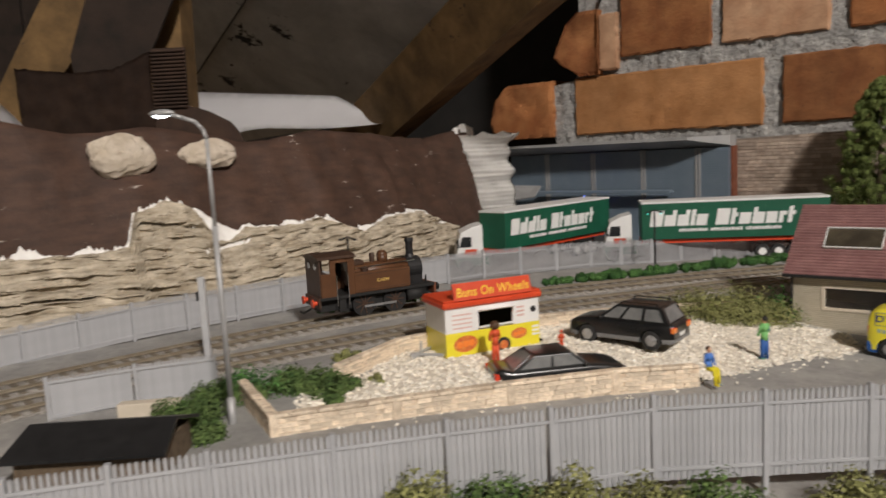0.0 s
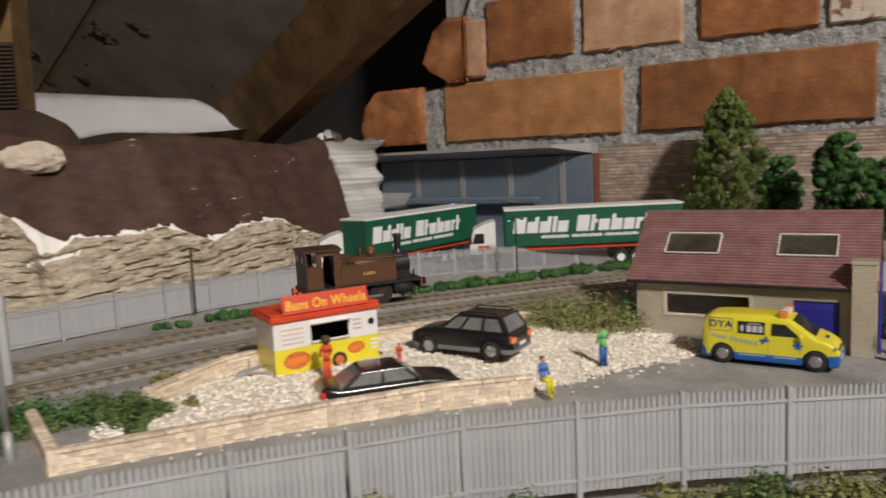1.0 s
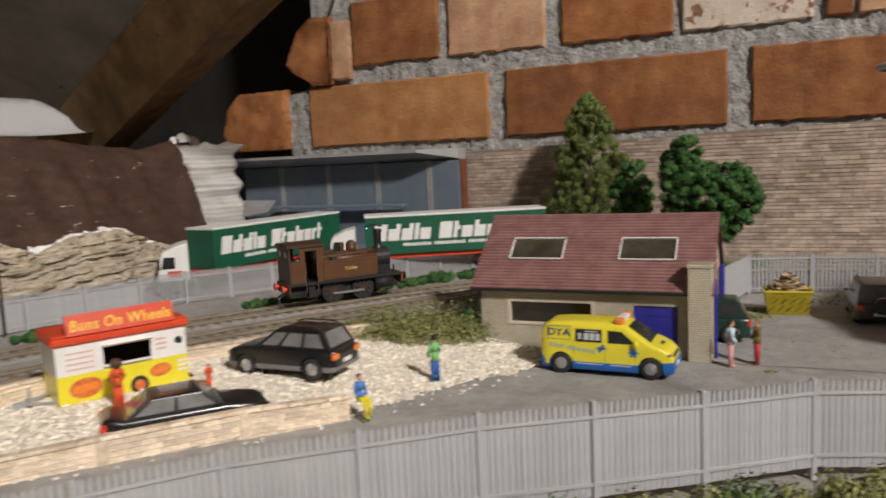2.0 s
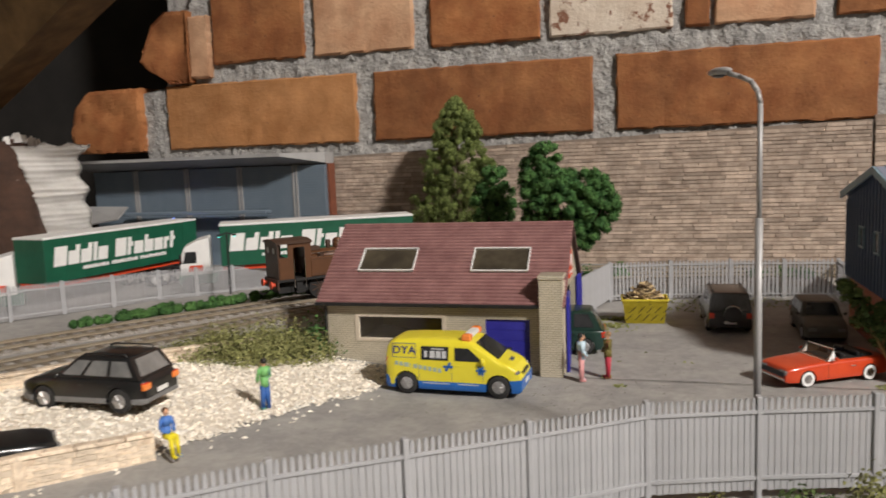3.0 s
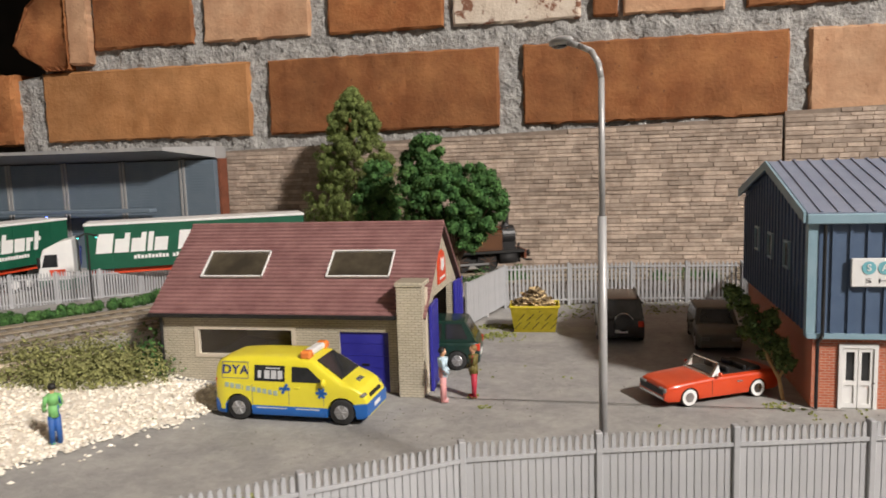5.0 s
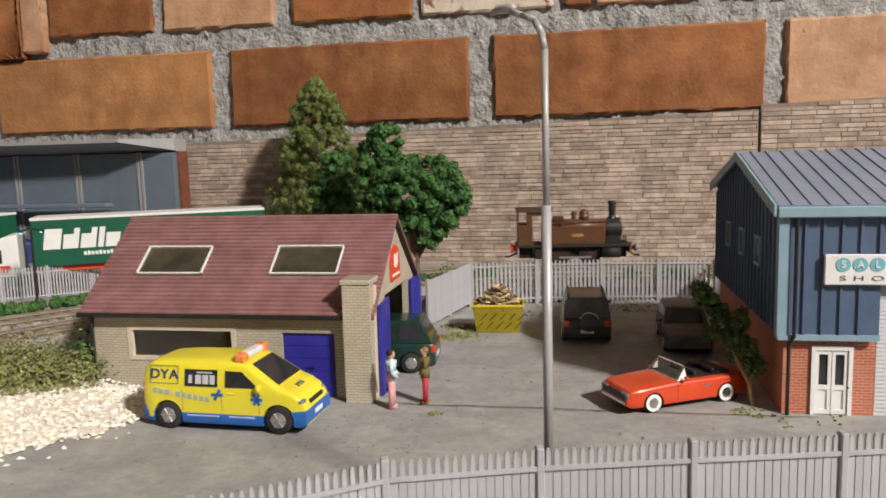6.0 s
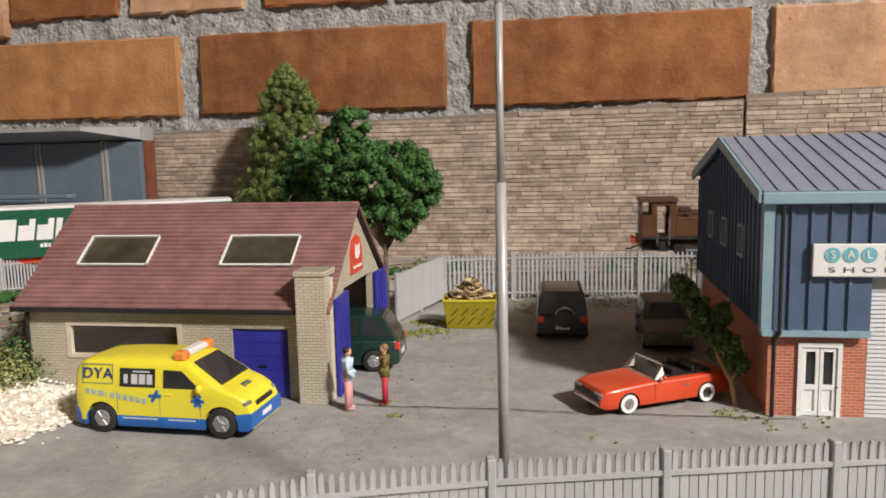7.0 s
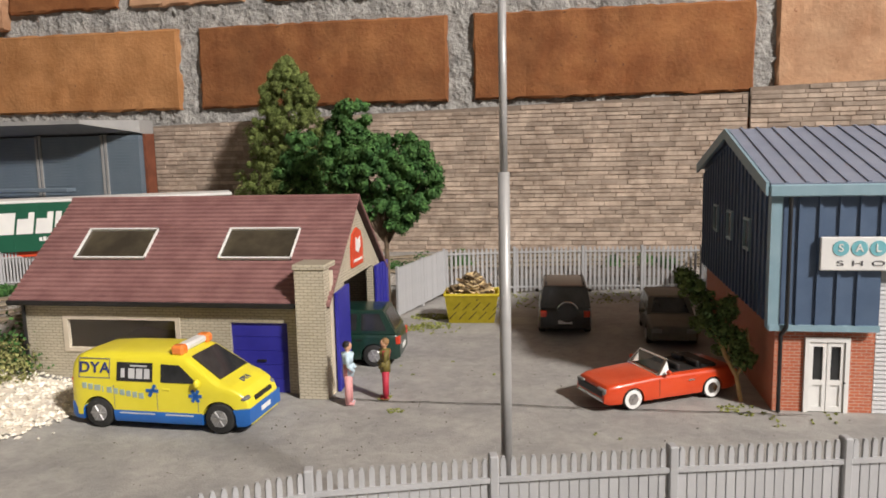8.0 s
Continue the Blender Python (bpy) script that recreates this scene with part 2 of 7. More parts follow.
WALL_STONE = mat("cream_stone", (0.56, 0.44, 0.32), (0.80, 0.68, 0.53), 4, 0.9, 0.25, 0.8, vary=0.22, mottle=(3, 0.2), spots=(0.36, 0.25, 0.16), spot_mm=5, spot_cut=0.64)
GRAVEL = island(mat("white_gravel", (0.82, 0.75, 0.63), (0.95, 0.91, 0.82), 3, 0.9, 0.1), 0.25)
GRAVEL_BED = mat("gravel_bed", (0.70, 0.63, 0.52), (0.86, 0.80, 0.70), 2.4, 0.95, 0.5, 1.0)
FENCE = mat("grey_palisade", (0.385, 0.39, 0.405), (0.45, 0.455, 0.47), 20, 0.55, 0.04, 1, vary=0.05)
RAIL = mat("rail_steel", (0.34, 0.29, 0.22), (0.44, 0.39, 0.31), 14, 0.4, metal=0.6)
SLEEPER = mat("sleeper_brown", (0.14, 0.115, 0.085), (0.22, 0.185, 0.14), 3, 0.85, 0.1, vary=0.2)
STEEL = mat("lamp_post_grey", (0.36, 0.36, 0.36), (0.45, 0.45, 0.45), 12, 0.42, metal=0.2)
GARAGE_BRICK = courses("cream_brickwork", (0.52, 0.465, 0.355), (0.58, 0.525, 0.41), (0.31, 0.275, 0.21), 3.0, 1.15, 0.12)
RED_BRICK = courses("red_brickwork", (0.46, 0.12, 0.06), (0.56, 0.17, 0.085), (0.55, 0.42, 0.34), 3.0, 1.1, 0.1)
CREAM = mat("cream_trim", (0.60, 0.53, 0.42), (0.68, 0.6, 0.49), 8, 0.7)
TILE = mat("maroon_roof_tile", (0.22, 0.105, 0.102), (0.31, 0.16, 0.152), 9, 0.6, 0.12, 1.0, vary=0.07)
TILE_GROOVE = mat("roof_groove", (0.05, 0.024, 0.022), (0.07, 0.034, 0.031), 5, 0.8)
BLACK = mat("black_plastic", (0.012, 0.012, 0.013), (0.02, 0.02, 0.021), 6, 0.45)
MATT_BLACK = mat("matt_black", (0.01, 0.01, 0.01), (0.018, 0.017, 0.016), 6, 0.7)
TYRE = mat("tyre_rubber", (0.02, 0.02, 0.02), (0.03, 0.03, 0.03), 3, 0.8)
RIM = mat("silver_rim", (0.42, 0.42, 0.43), (0.55, 0.55, 0.55), 3, 0.35, metal=0.7)
CHROME = mat("chrome", (0.7, 0.7, 0.7), (0.8, 0.8, 0.8), 4, 0.15, metal=1.0)
BLUE_DOOR = mat("royal_blue_paint", (0.022, 0.022, 0.27), (0.035, 0.034, 0.34), 10, 0.5, 0.04)
YELLOW = mat("yellow_paint", (0.80, 0.70, 0.035), (0.84, 0.74, 0.05), 12, 0.35, coat=0.3)
VAN_BLUE = mat("blue_paint", (0.015, 0.11, 0.42), (0.02, 0.14, 0.48), 10, 0.4, coat=0.2)
NAVY = mat("navy_print", (0.02, 0.035, 0.16), (0.03, 0.05, 0.2), 4, 0.5)
DARK_GLASS = mat("smoked_model_glass", (0.02, 0.022, 0.024), (0.035, 0.037, 0.04), 6, 0.12, coat=0.5)
GREY_GLASS = mat("grey_model_glass", (0.16, 0.165, 0.165), (0.24, 0.245, 0.24), 9, 0.12, coat=0.5)
CAR_BLACK = mat("black_car_paint", (0.008, 0.009, 0.010), (0.014, 0.015, 0.016), 10, 0.3, coat=0.5)
CAR_GREEN = mat("dark_green_car_paint", (0.008, 0.03, 0.022), (0.012, 0.04, 0.03), 10, 0.3, coat=0.4)
CAR_GREY = mat("dusty_green_grey_paint", (0.07, 0.075, 0.06), (0.11, 0.11, 0.09), 8, 0.5)
CAR_TRIM = mat("grey_bumper_plastic", (0.17, 0.17, 0.17), (0.22, 0.22, 0.22), 5, 0.6)
CAR_RED = mat("orange_red_car_paint", (0.56, 0.05, 0.012), (0.64, 0.07, 0.018), 12, 0.3, coat=0.5)
ORANGE = mat("orange_lens", (0.85, 0.22, 0.04), (0.9, 0.28, 0.06), 3, 0.25, coat=0.3)
RED_LENS = mat("red_lens", (0.6, 0.04, 0.02), (0.7, 0.07, 0.03), 3, 0.25, coat=0.3)
WHITE = mat("white_plastic", (0.78, 0.78, 0.77), (0.84, 0.84, 0.82), 10, 0.45)
RED = mat("signal_red_paint", (0.62, 0.055, 0.015), (0.70, 0.08, 0.025), 9, 0.45)
SIGN_YELLOW = mat("sign_yellow", (0.85, 0.56, 0.03), (0.9, 0.62, 0.06), 6, 0.5)
PRINT_RED = mat("printed_food_red", (0.55, 0.09, 0.03), (0.75, 0.28, 0.06), 2.2, 0.5)
LORRY_GREEN = mat("bottle_green_curtain", (0.006, 0.085, 0.045), (0.010, 0.105, 0.057), 18, 0.45, 0.1, 5)
CLAD = mat("blue_grey_cladding", (0.072, 0.115, 0.195), (0.092, 0.14, 0.225), 14, 0.5, 0.03)
CLAD_TRIM = mat("pale_blue_trim", (0.22, 0.35, 0.42), (0.27, 0.40, 0.47), 10, 0.5)
CLAD_ROOF = mat("blue_grey_roof_sheet", (0.20, 0.24, 0.33), (0.25, 0.29, 0.38), 12, 0.45)
SHED_GREY = mat("shed_roof_grey", (0.30, 0.30, 0.30), (0.38, 0.375, 0.37), 25, 0.6)
SHED_BLUE = mat("shed_blue_sheet", (0.15, 0.20, 0.25), (0.19, 0.24, 0.29), 16, 0.5)
SHUTTER = mat("white_shutter", (0.55, 0.56, 0.58), (0.62, 0.63, 0.64), 8, 0.5)
LOCO_BROWN = mat("umber_loco_paint", (0.10, 0.043, 0.019), (0.125, 0.055, 0.024), 9, 0.42, coat=0.15)
LOCO_DARK = mat("dark_umber_paint", (0.05, 0.026, 0.016), (0.066, 0.034, 0.02), 8, 0.55)
GOLD = mat("gold_letter", (0.75, 0.5, 0.12), (0.82, 0.58, 0.18), 2, 0.4)
LEAF_BRIGHT = island(mat("fir_foam_green", (0.11, 0.15, 0.036), (0.20, 0.25, 0.07), 9, 0.9), 0.4)
LEAF_DARK = island(mat("dark_foam_green", (0.03, 0.10, 0.024), (0.09, 0.205, 0.05), 7, 0.9), 0.45)
LEAF_OLIVE = island(mat("olive_lichen", (0.17, 0.18, 0.055), (0.30, 0.30, 0.12), 6, 0.9), 0.4)
LEAF_MID = island(mat("mid_foam_green", (0.05, 0.10, 0.024), (0.13, 0.19, 0.055), 6, 0.9), 0.45)
SCATTER = island(mat("yellow_green_scatter", (0.20, 0.23, 0.05), (0.36, 0.38, 0.11), 5, 0.9), 0.35)
BARK = mat("bark", (0.10, 0.07, 0.045), (0.17, 0.125, 0.08), 3, 0.9, 0.3, 0.8)
TWIG = mat("tan_stem", (0.36, 0.24, 0.10), (0.44, 0.30, 0.14), 3, 0.8)
SKIP_YELLOW = mat("skip_yellow", (0.55, 0.44, 0.02), (0.66, 0.54, 0.04), 4, 0.6, 0.1)
SCRAP = mat("scrap_timber", (0.42, 0.30, 0.14), (0.62, 0.48, 0.27), 2, 0.8, vary=0.45)
SCRAP_DARK = mat("stained_scrap_timber", (0.11, 0.075, 0.04), (0.22, 0.16, 0.09), 2, 0.8, vary=0.3)
SKIN = mat("painted_flesh", (0.6, 0.33, 0.2), (0.66, 0.38, 0.24), 2, 0.6)
ROOM_PAINT = mat("loft_wall", (0.26, 0.235, 0.205), (0.33, 0.3, 0.26), 300, 0.9)
LAMP_GLOW = glow("cool_white_lamp", (0.85, 0.9, 1.0), 14)
BLUE_GLOW = glow("blue_beacon", (0.12, 0.2, 1.0), 9)
TEAL_GLOW = glow("teal_led", (0.1, 0.8, 0.7), 3)

# ---- plan: tracks and ground ----
BACK_LINE = [(-425, -20), (-418, 60), (-406, 150), (-391, 240), (-368, 325), (-337, 398), (-301, 455), (-262, 508), (-224, 556), (-180, 606), (-128, 657), (-66, 707), (0, 742), (80, 757), (170, 760), (300, 757), (420, 750)]
FRONT_LINE = [(-392, -20), (-384, 60), (-369, 145), (-345, 230), (-309, 322), (-268, 415), (-216, 492), (-178, 549), (-122, 612), (-60, 665), (10, 700), (90, 717), (180, 719), (300, 715), (420, 708)]


def spline(pts, n=14):
    out = []
    for i in range(len(pts) - 1):
        p0, p1, p2, p3 = (Vector(pts[max(0, min(len(pts) - 1, i + k))]) for k in (-1, 0, 1, 2))
        for j in range(n):
            t = j / n
            out.append(0.5 * (2 * p1 + (p2 - p0) * t + (2 * p0 - 5 * p1 + 4 * p2 - p3) * t * t + (3 * p1 - p0 - 3 * p2 + p3) * t ** 3))
    out.append(Vector(pts[-1]))
    return out


class Line:
    def __init__(self, pts):
        self.p = spline(pts)
        self.s = [0.0]
        for a, b in zip(self.p, self.p[1:]):
            self.s.append(self.s[-1] + (b - a).length)
        self.xy = np.array([[v.x, v.y] for v in self.p])

    def at(self, s):
        i = min(len(self.p) - 2, max(0, int(np.searchsorted(self.s, s)) - 1))
        a, b = self.p[i], self.p[i + 1]
        d = (b - a).normalized()
        return a + d * (s - self.s[i]), math.degrees(math.atan2(d.y, d.x))

    def near(self, x, y):
        """Distance to the line, positive on its left, and the way along it."""
        d = np.hypot(self.xy[:, 0] - x, self.xy[:, 1] - y)
        i = int(d.argmin())
        j = min(i, len(self.p) - 2)
        t = self.p[j + 1] - self.p[j]
        side = t.x * (y - self.p[i].y) - t.y * (x - self.p[i].x)
        return (float(d[i]) if side > 0 else -float(d[i])), self.s[i]


BACK, FRONT = Line(BACK_LINE), Line(FRONT_LINE)
RAIL_TOP = 15.0


def ground_z(x, y):
    ramp = 13.0 * smooth(-50, -215, x)
    dl, _ = BACK.near(x, y)
    dr, _ = FRONT.near(x, y)
    beyond = 3.0 + 3.0 * smooth(-300, -480, x)
    base = lerp(ramp, beyond, smooth(-10, 12, dl)) if dl > -12 else ramp
    if dl < 17 and dr > -17:
        return 11.5
    bank = min(max(0.0, dl - 17), 99) if dl >= 17 else max(0.0, -17 - dr)
    return lerp(11.5, base, smooth(0, 9, bank))

# ---- the large structure ----
def make_ground():
    bm = B()
    nx, ny = 150, 140
    xs = [lerp(-700, 520, i / nx) for i in range(nx + 1)]
    ys = [lerp(-60, 862, j / ny) for j in range(ny + 1)]
    grid = [[bm.verts.new((x, y, ground_z(x, y) + 0.35 * noise.noise((x * 0.05, y * 0.05, 0)))) for y in ys] for x in xs]
    for i in range(nx):
        for j in range(ny):
            bm.faces.new((grid[i][j], grid[i + 1][j], grid[i + 1][j + 1], grid[i][j + 1]))
    return solid("ground", bm, TARMAC, "grey textured tarmac baseboard of the model yard", "ground", kind="structure", flat=False)


make_ground()
bm = B()
box(bm, -900, 560, -70, 870, -40, -12)
solid("baseboard", bm, WOOD_DARK, "wooden baseboard under the layout", "baseboard", kind="structure")


def strip(name, line, w, z, material, label, s0=0, s1=None, step=6):
    bm = B()
    s1 = s1 or line.s[-1]
    rows, s = [], s0
    while s <= s1:
        p, a = line.at(s)
        n = Vector((-math.sin(radians(a)), math.cos(radians(a))))
        rows.append([bm.verts.new((p.x + n.x * o, p.y + n.y * o, z + dz)) for o, dz in ((-w - 5, -5), (-w, 0), (-w / 2, 0.3), (0, 0), (w / 2, 0.3), (w, 0), (w + 5, -5))])
        s += step
    for a, b in zip(rows, rows[1:]):
        for k in range(6):
            bm.faces.new((a[k], b[k], b[k + 1], a[k + 1])).normal_flip()
    return solid(name, bm, material, label, "track bed", kind="structure", flat=False)


def make_track(name, line, label):
    bed = strip(name + "_bed", line, 17, 12.4, BALLAST, "grey-brown ballast bed of the railway line")
    top = thing(name, 0, 0, 0, 0, label, "railway track")
    sl = B()
    box(sl, -1.6, 1.6, -15, 15, -1.2, 1.0, 0.2)
    me = mesh_of("sleeper", sl, SLEEPER)
    s = 4
    while s < line.s[-1]:
        p, a = line.at(s)
        piece("sleeper", me, top, Matrix.Translation((p.x, p.y, 12.15)) @ Matrix.Rotation(radians(a + RNG.uniform(-1, 1)), 4, "Z"))
        s += 8.0
    for o in (-8.6, 8.6):
        bm = B()
        rows, s = [], 0
        while s <= line.s[-1]:
            p, a = line.at(s)
            n = Vector((-math.sin(radians(a)), math.cos(radians(a))))
            rows.append([bm.verts.new((p.x + n.x * (o + q), p.y + n.y * (o + q), z)) for q, z in ((-1.0, 13.3), (-0.3, 13.8), (-0.55, 15.0), (0.55, 15.0), (0.3, 13.8), (1.0, 13.3))])
            s += 6
        for a, b in zip(rows, rows[1:]):
            for k in range(5):
                bm.faces.new((a[k], a[k + 1], b[k + 1], b[k]))
        bmesh.ops.recalc_face_normals(bm, faces=bm.faces)
        part("rail", bm, RAIL, top)
    # loose ballast stones between and beside the sleepers
    bm = B()
    for i in range(4200):
        s = RNG.uniform(120, line.s[-1] - 250)
        p, a = line.at(s)
        o = RNG.uniform(-19, 19)
        stone(bm, p.x - math.sin(radians(a)) * o, p.y + math.cos(radians(a)) * o, 12.5 - (0.25 * max(0, abs(o) - 15)), RNG.uniform(0.45, 0.95))
    part("ballast", bm, BALLAST_STONE, top)["kind"] = "stuff"
    return top


def stone(bm, x, y, z, r):
    """An angular chip: a squashed and skewed octahedron."""
    a = RNG.uniform(0, 6.28)
    ca, sa = math.cos(a), math.sin(a)
    pts = [(r * RNG.uniform(0.8, 1.5), 0, 0), (0, r * RNG.uniform(0.6, 1), 0), (-r * RNG.uniform(0.8, 1.5), r * 0.2, 0), (0, -r * RNG.uniform(0.6, 1), 0), (r * 0.2, 0, r * RNG.uniform(0.5, 0.9)), (0, 0, -r * 0.5)]
    v = [bm.verts.new((x + ca * p - sa * q, y + sa * p + ca * q, z + h)) for p, q, h in pts]
    for i in range(4):
        bm.faces.new((v[i], v[(i + 1) % 4], v[4]))
        bm.faces.new((v[(i + 1) % 4], v[i], v[5]))


# the real brick wall behind the layout
WALL_Y = 847.0
wall_north = thing("wall_north", 0, 0, 0, 0, "real brick loft wall with rough grey cement joints", "wall", kind="structure")


def rough_block(w, h, d, seed, chip=1.5, broken=0.0, worn=()):
    """A brick, centred, face towards -y, with uneven worn edges; worn: how far its left end is lost, from bottom to top."""
    bm = B()
    nx, nz = max(2, int(w / (4 if broken else 6))), max(2, int(h / (4 if broken else 6)))
    rg = random.Random(seed)
    front = [[None] * (nz + 1) for _ in range(nx + 1)]
    for i in range(nx + 1):
        for k in range(nz + 1):
            lost = float(np.interp(k / nz, np.linspace(0, 1, len(worn)), worn)) if worn else 0.0
            x, z = lerp(-w / 2 + lost, w / 2, i / nx), lerp(-h / 2, h / 2, k / nz)
            if not worn:   # a narrow worn arris round the face
                x = -w / 2 + 1.7 if i == 1 else w / 2 - 1.7 if i == nx - 1 else x
                z = -h / 2 + 1.7 if k == 1 else h / 2 - 1.7 if k == nz - 1 else z
            edge = i in (0, nx) or k in (0, nz)
            y = -d / 2 + 0.7 * noise.noise((x * 0.06 + seed, z * 0.06, seed)) + (rg.uniform(0.4, 2.6) if edge else 0) + (2.4 * max(0, noise.noise((x * 0.11 + 3 * seed, z * 0.11, 2)) - 0.33))
            if broken:
                y += broken * (0.5 + 0.9 * noise.noise((x * 0.03, z * 0.03 + 7, seed))) * (1 if i < nx else 0.2)
            jx, jz = (rg.uniform(-chip, chip) * 0.5 if edge else 0), (rg.uniform(-chip, chip) * 0.5 if edge else 0)
            front[i][k] = bm.verts.new((x + jx, y, z + jz))
    for i in range(nx):
        for k in range(nz):
            bm.faces.new((front[i][k], front[i + 1][k], front[i + 1][k + 1], front[i][k + 1]))
    ring = [front[i][0] for i in range(nx + 1)] + [front[nx][k] for k in range(1, nz + 1)] + [front[i][nz] for i in range(nx - 1, -1, -1)] + [front[0][k] for k in range(nz - 1, 0, -1)]
    mid = [bm.verts.new((v.co.x * 1.004, -d / 2 + 4.5, v.co.z * 1.01)) for v in ring]
    back = [bm.verts.new((v.co.x, d / 2, v.co.z)) for v in ring]
    n = len(ring)
    for i in range(n):
        j = (i + 1) % n
        bm.faces.new((ring[j], ring[i], mid[i], mid[j]))
        bm.faces.new((mid[j], mid[i], back[i], back[j]))
    bmesh.ops.recalc_face_normals(bm, faces=bm.faces)
    return bm


def brick(x0, x1, z0, z1, material=CLAY, proud=0.0, broken=0.0, worn=()):
    ob = part("brick", rough_block(x1 - x0, z1 - z0, 60, int(x0 * 7 + z0), broken=broken, worn=worn), material, wall_north, flat=True)
    place(ob, (x0 + x1) / 2, WALL_Y + 30 - proud, (z0 + z1) / 2)


COURSE_B = [(-594, -500, 1), (-468, -246, 6), (-226, -8, 0), (14, 233, 0), (249, 465, 2)]
for x0, x1, kind in COURSE_B:
    brick(x0, x1, 129, 198, {2: CLAY_PALE, 6: CLAY_TAN}.get(kind, CLAY), 4 * (kind == 1), 3.0 * (kind == 1), (4, 0, 0, 3, 9, 26) if kind == 1 else ())
COURSE_C = [(-493, -432, 3), (-431, -409, 5), (-406, -300, 0), (-288, -182, 2), (-164, -56, 0), (-47, 64, 4), (75, 96, 0), (100, 182, 2), (199, 300, 0), (316, 420, 2)]
for x0, x1, kind in COURSE_C:
    if kind in (3, 5):
        brick(x0, x1, 200 if kind == 3 else 204, 275 if kind == 3 else 268, CLAY if kind == 3 else CLAY_PALE, 10 if kind == 3 else 7, 9.0 if kind == 3 else 2.0, (36, 14, 1, 5, 11, 18, 34) if kind == 3 else ())
    else:
        brick(x0, x1, 218, 288, {2: CLAY_PALE, 4: CLAY_LIMED}.get(kind, CLAY))
for r in range(1, 8):
    x = -430 + 40 * r + (r % 2) * 110
    while x < 460:
        w = 218 if r % 2 else 106
        brick(x, x + w, 218 + 89 * r, 218 + 89 * r + 69, RNG.choice([CLAY, CLAY, CLAY_PALE]))
        x += w + 20
for x0 in (-468, -240, -10, 220):
    brick(x0, x0 + 210, 40, 109)


def make_mortar():
    bm = B()
    nx, nz = 330, 190
    g = []
    for i in range(nx + 1):
        col = []
        for k in range(nz + 1):
            x, z = lerp(-500, 560, i / nx), lerp(-20, 900, (k / nz) ** 1.6)
            d = 3.2 * noise.noise((x * 0.16, z * 0.16, 3)) + 2.5 * noise.noise((x * 0.42, z * 0.42, 9)) + 2.0 * noise.noise((x * 0.035, z * 0.035, 1))
            lean = max(0.0, (z - 128) * 0.42 * (1 if z < 300 else 1))
            col.append(bm.verts.new((max(x, (-500 if z < 194 else -470) + (min(lean - 27, 60) if z > 194 else 0)), WALL_Y + 5.0 + d, z)))
        g.append(col)
    for i in range(nx):
        for k in range(nz):
            bm.faces.new((g[i][k], g[i + 1][k], g[i + 1][k + 1], g[i][k + 1]))
    bmesh.ops.remove_doubles(bm, verts=bm.verts, dist=0.01)
    part("mortar", bm, MORTAR, wall_north, "lumpy grey cement mortar", flat=False)
    bm = B()
    box(bm, -470, 560, WALL_Y + 20, WALL_Y + 90, -40, 900)
    part("wall_core", bm, MORTAR, wall_north)


make_mortar()

# printed stone retaining wall in front of the bricks
stone_wall = thing("stone_retaining_wall", 0, 0, 0, 0, "brown coursed stone model retaining wall along the brickwork", "retaining wall", kind="structure")


def paper_top(x):
    return lerp(114.5, 128.0, (x + 275) / 502)


def make_stone_sheet(x0, x1, lift, proud):
    bm = B()
    z0 = -10
    prism(bm, [(x0, z0), (x1, z0), (x1, paper_top(x1) + lift), (x0, paper_top(x0) + lift)], "y", WALL_Y - 3 - proud, WALL_Y - 0.6)
    part("backing_card", bm, STONE_JOINT, stone_wall)
    verts, faces = [], []
    z, row = z0 + 0.5, 0
    while z < 132 + lift:
        h = RNG.choice([3.1, 3.8, 4.3, 3.5])
        x = x0 + 0.3
        while x < x1 - 1:
            w = min(RNG.uniform(7, 24), x1 - 0.3 - x)
            if z + h < paper_top(x) + lift and z + h < paper_top(x + w) + lift:
                y = WALL_Y - 3 - proud
                p = RNG.uniform(0.25, 1.0)
                b = len(verts)
                g = 0.1
                zz = [z + g + RNG.uniform(0, .15), z + g + RNG.uniform(0, .15), z + h - g - RNG.uniform(0, .15), z + h - g - RNG.uniform(0, .15)]
                xx = [x + g, x + w - g, x + w - g, x + g]
                verts += [(a * MM, (y + 0.05) * MM, c * MM) for a, c in zip(xx, zz)]
                mx, mz = x + w / 2, z + h / 2
                verts += [((mx + (a - mx) * (1 - 0.5 / w)) * MM, (y - p) * MM, (mz + (c - mz) * 0.82) * MM) for a, c in zip(xx, zz)]
                faces += [(b + 4, b + 5, b + 6, b + 7)] + [(b + i, b + (i + 1) % 4, b + 4 + (i + 1) % 4, b + 4 + i) for i in range(4)]
            x += w
        z += h
    me = bpy.data.meshes.new("stones")
    me.from_pydata(verts, [], faces)
    me.materials.append(STONE_CARD)
    ob = new("stones", me)
    ob.parent = stone_wall
    tagged(ob, kind="stuff")


make_stone_sheet(-272, 228, 0, 0)
make_stone_sheet(229.5, 540, 3.5, 1.0)

# ---- hillside: painted plaster, strata rocks, torn white edge ----
HILL_FOOT = Line([(-560, -60), (-520, 100), (-482, 230), (-462, 340), (-450, 440), (-455, 540), (-478, 640), (-512, 735), (-548, 800), (-575, 850)])


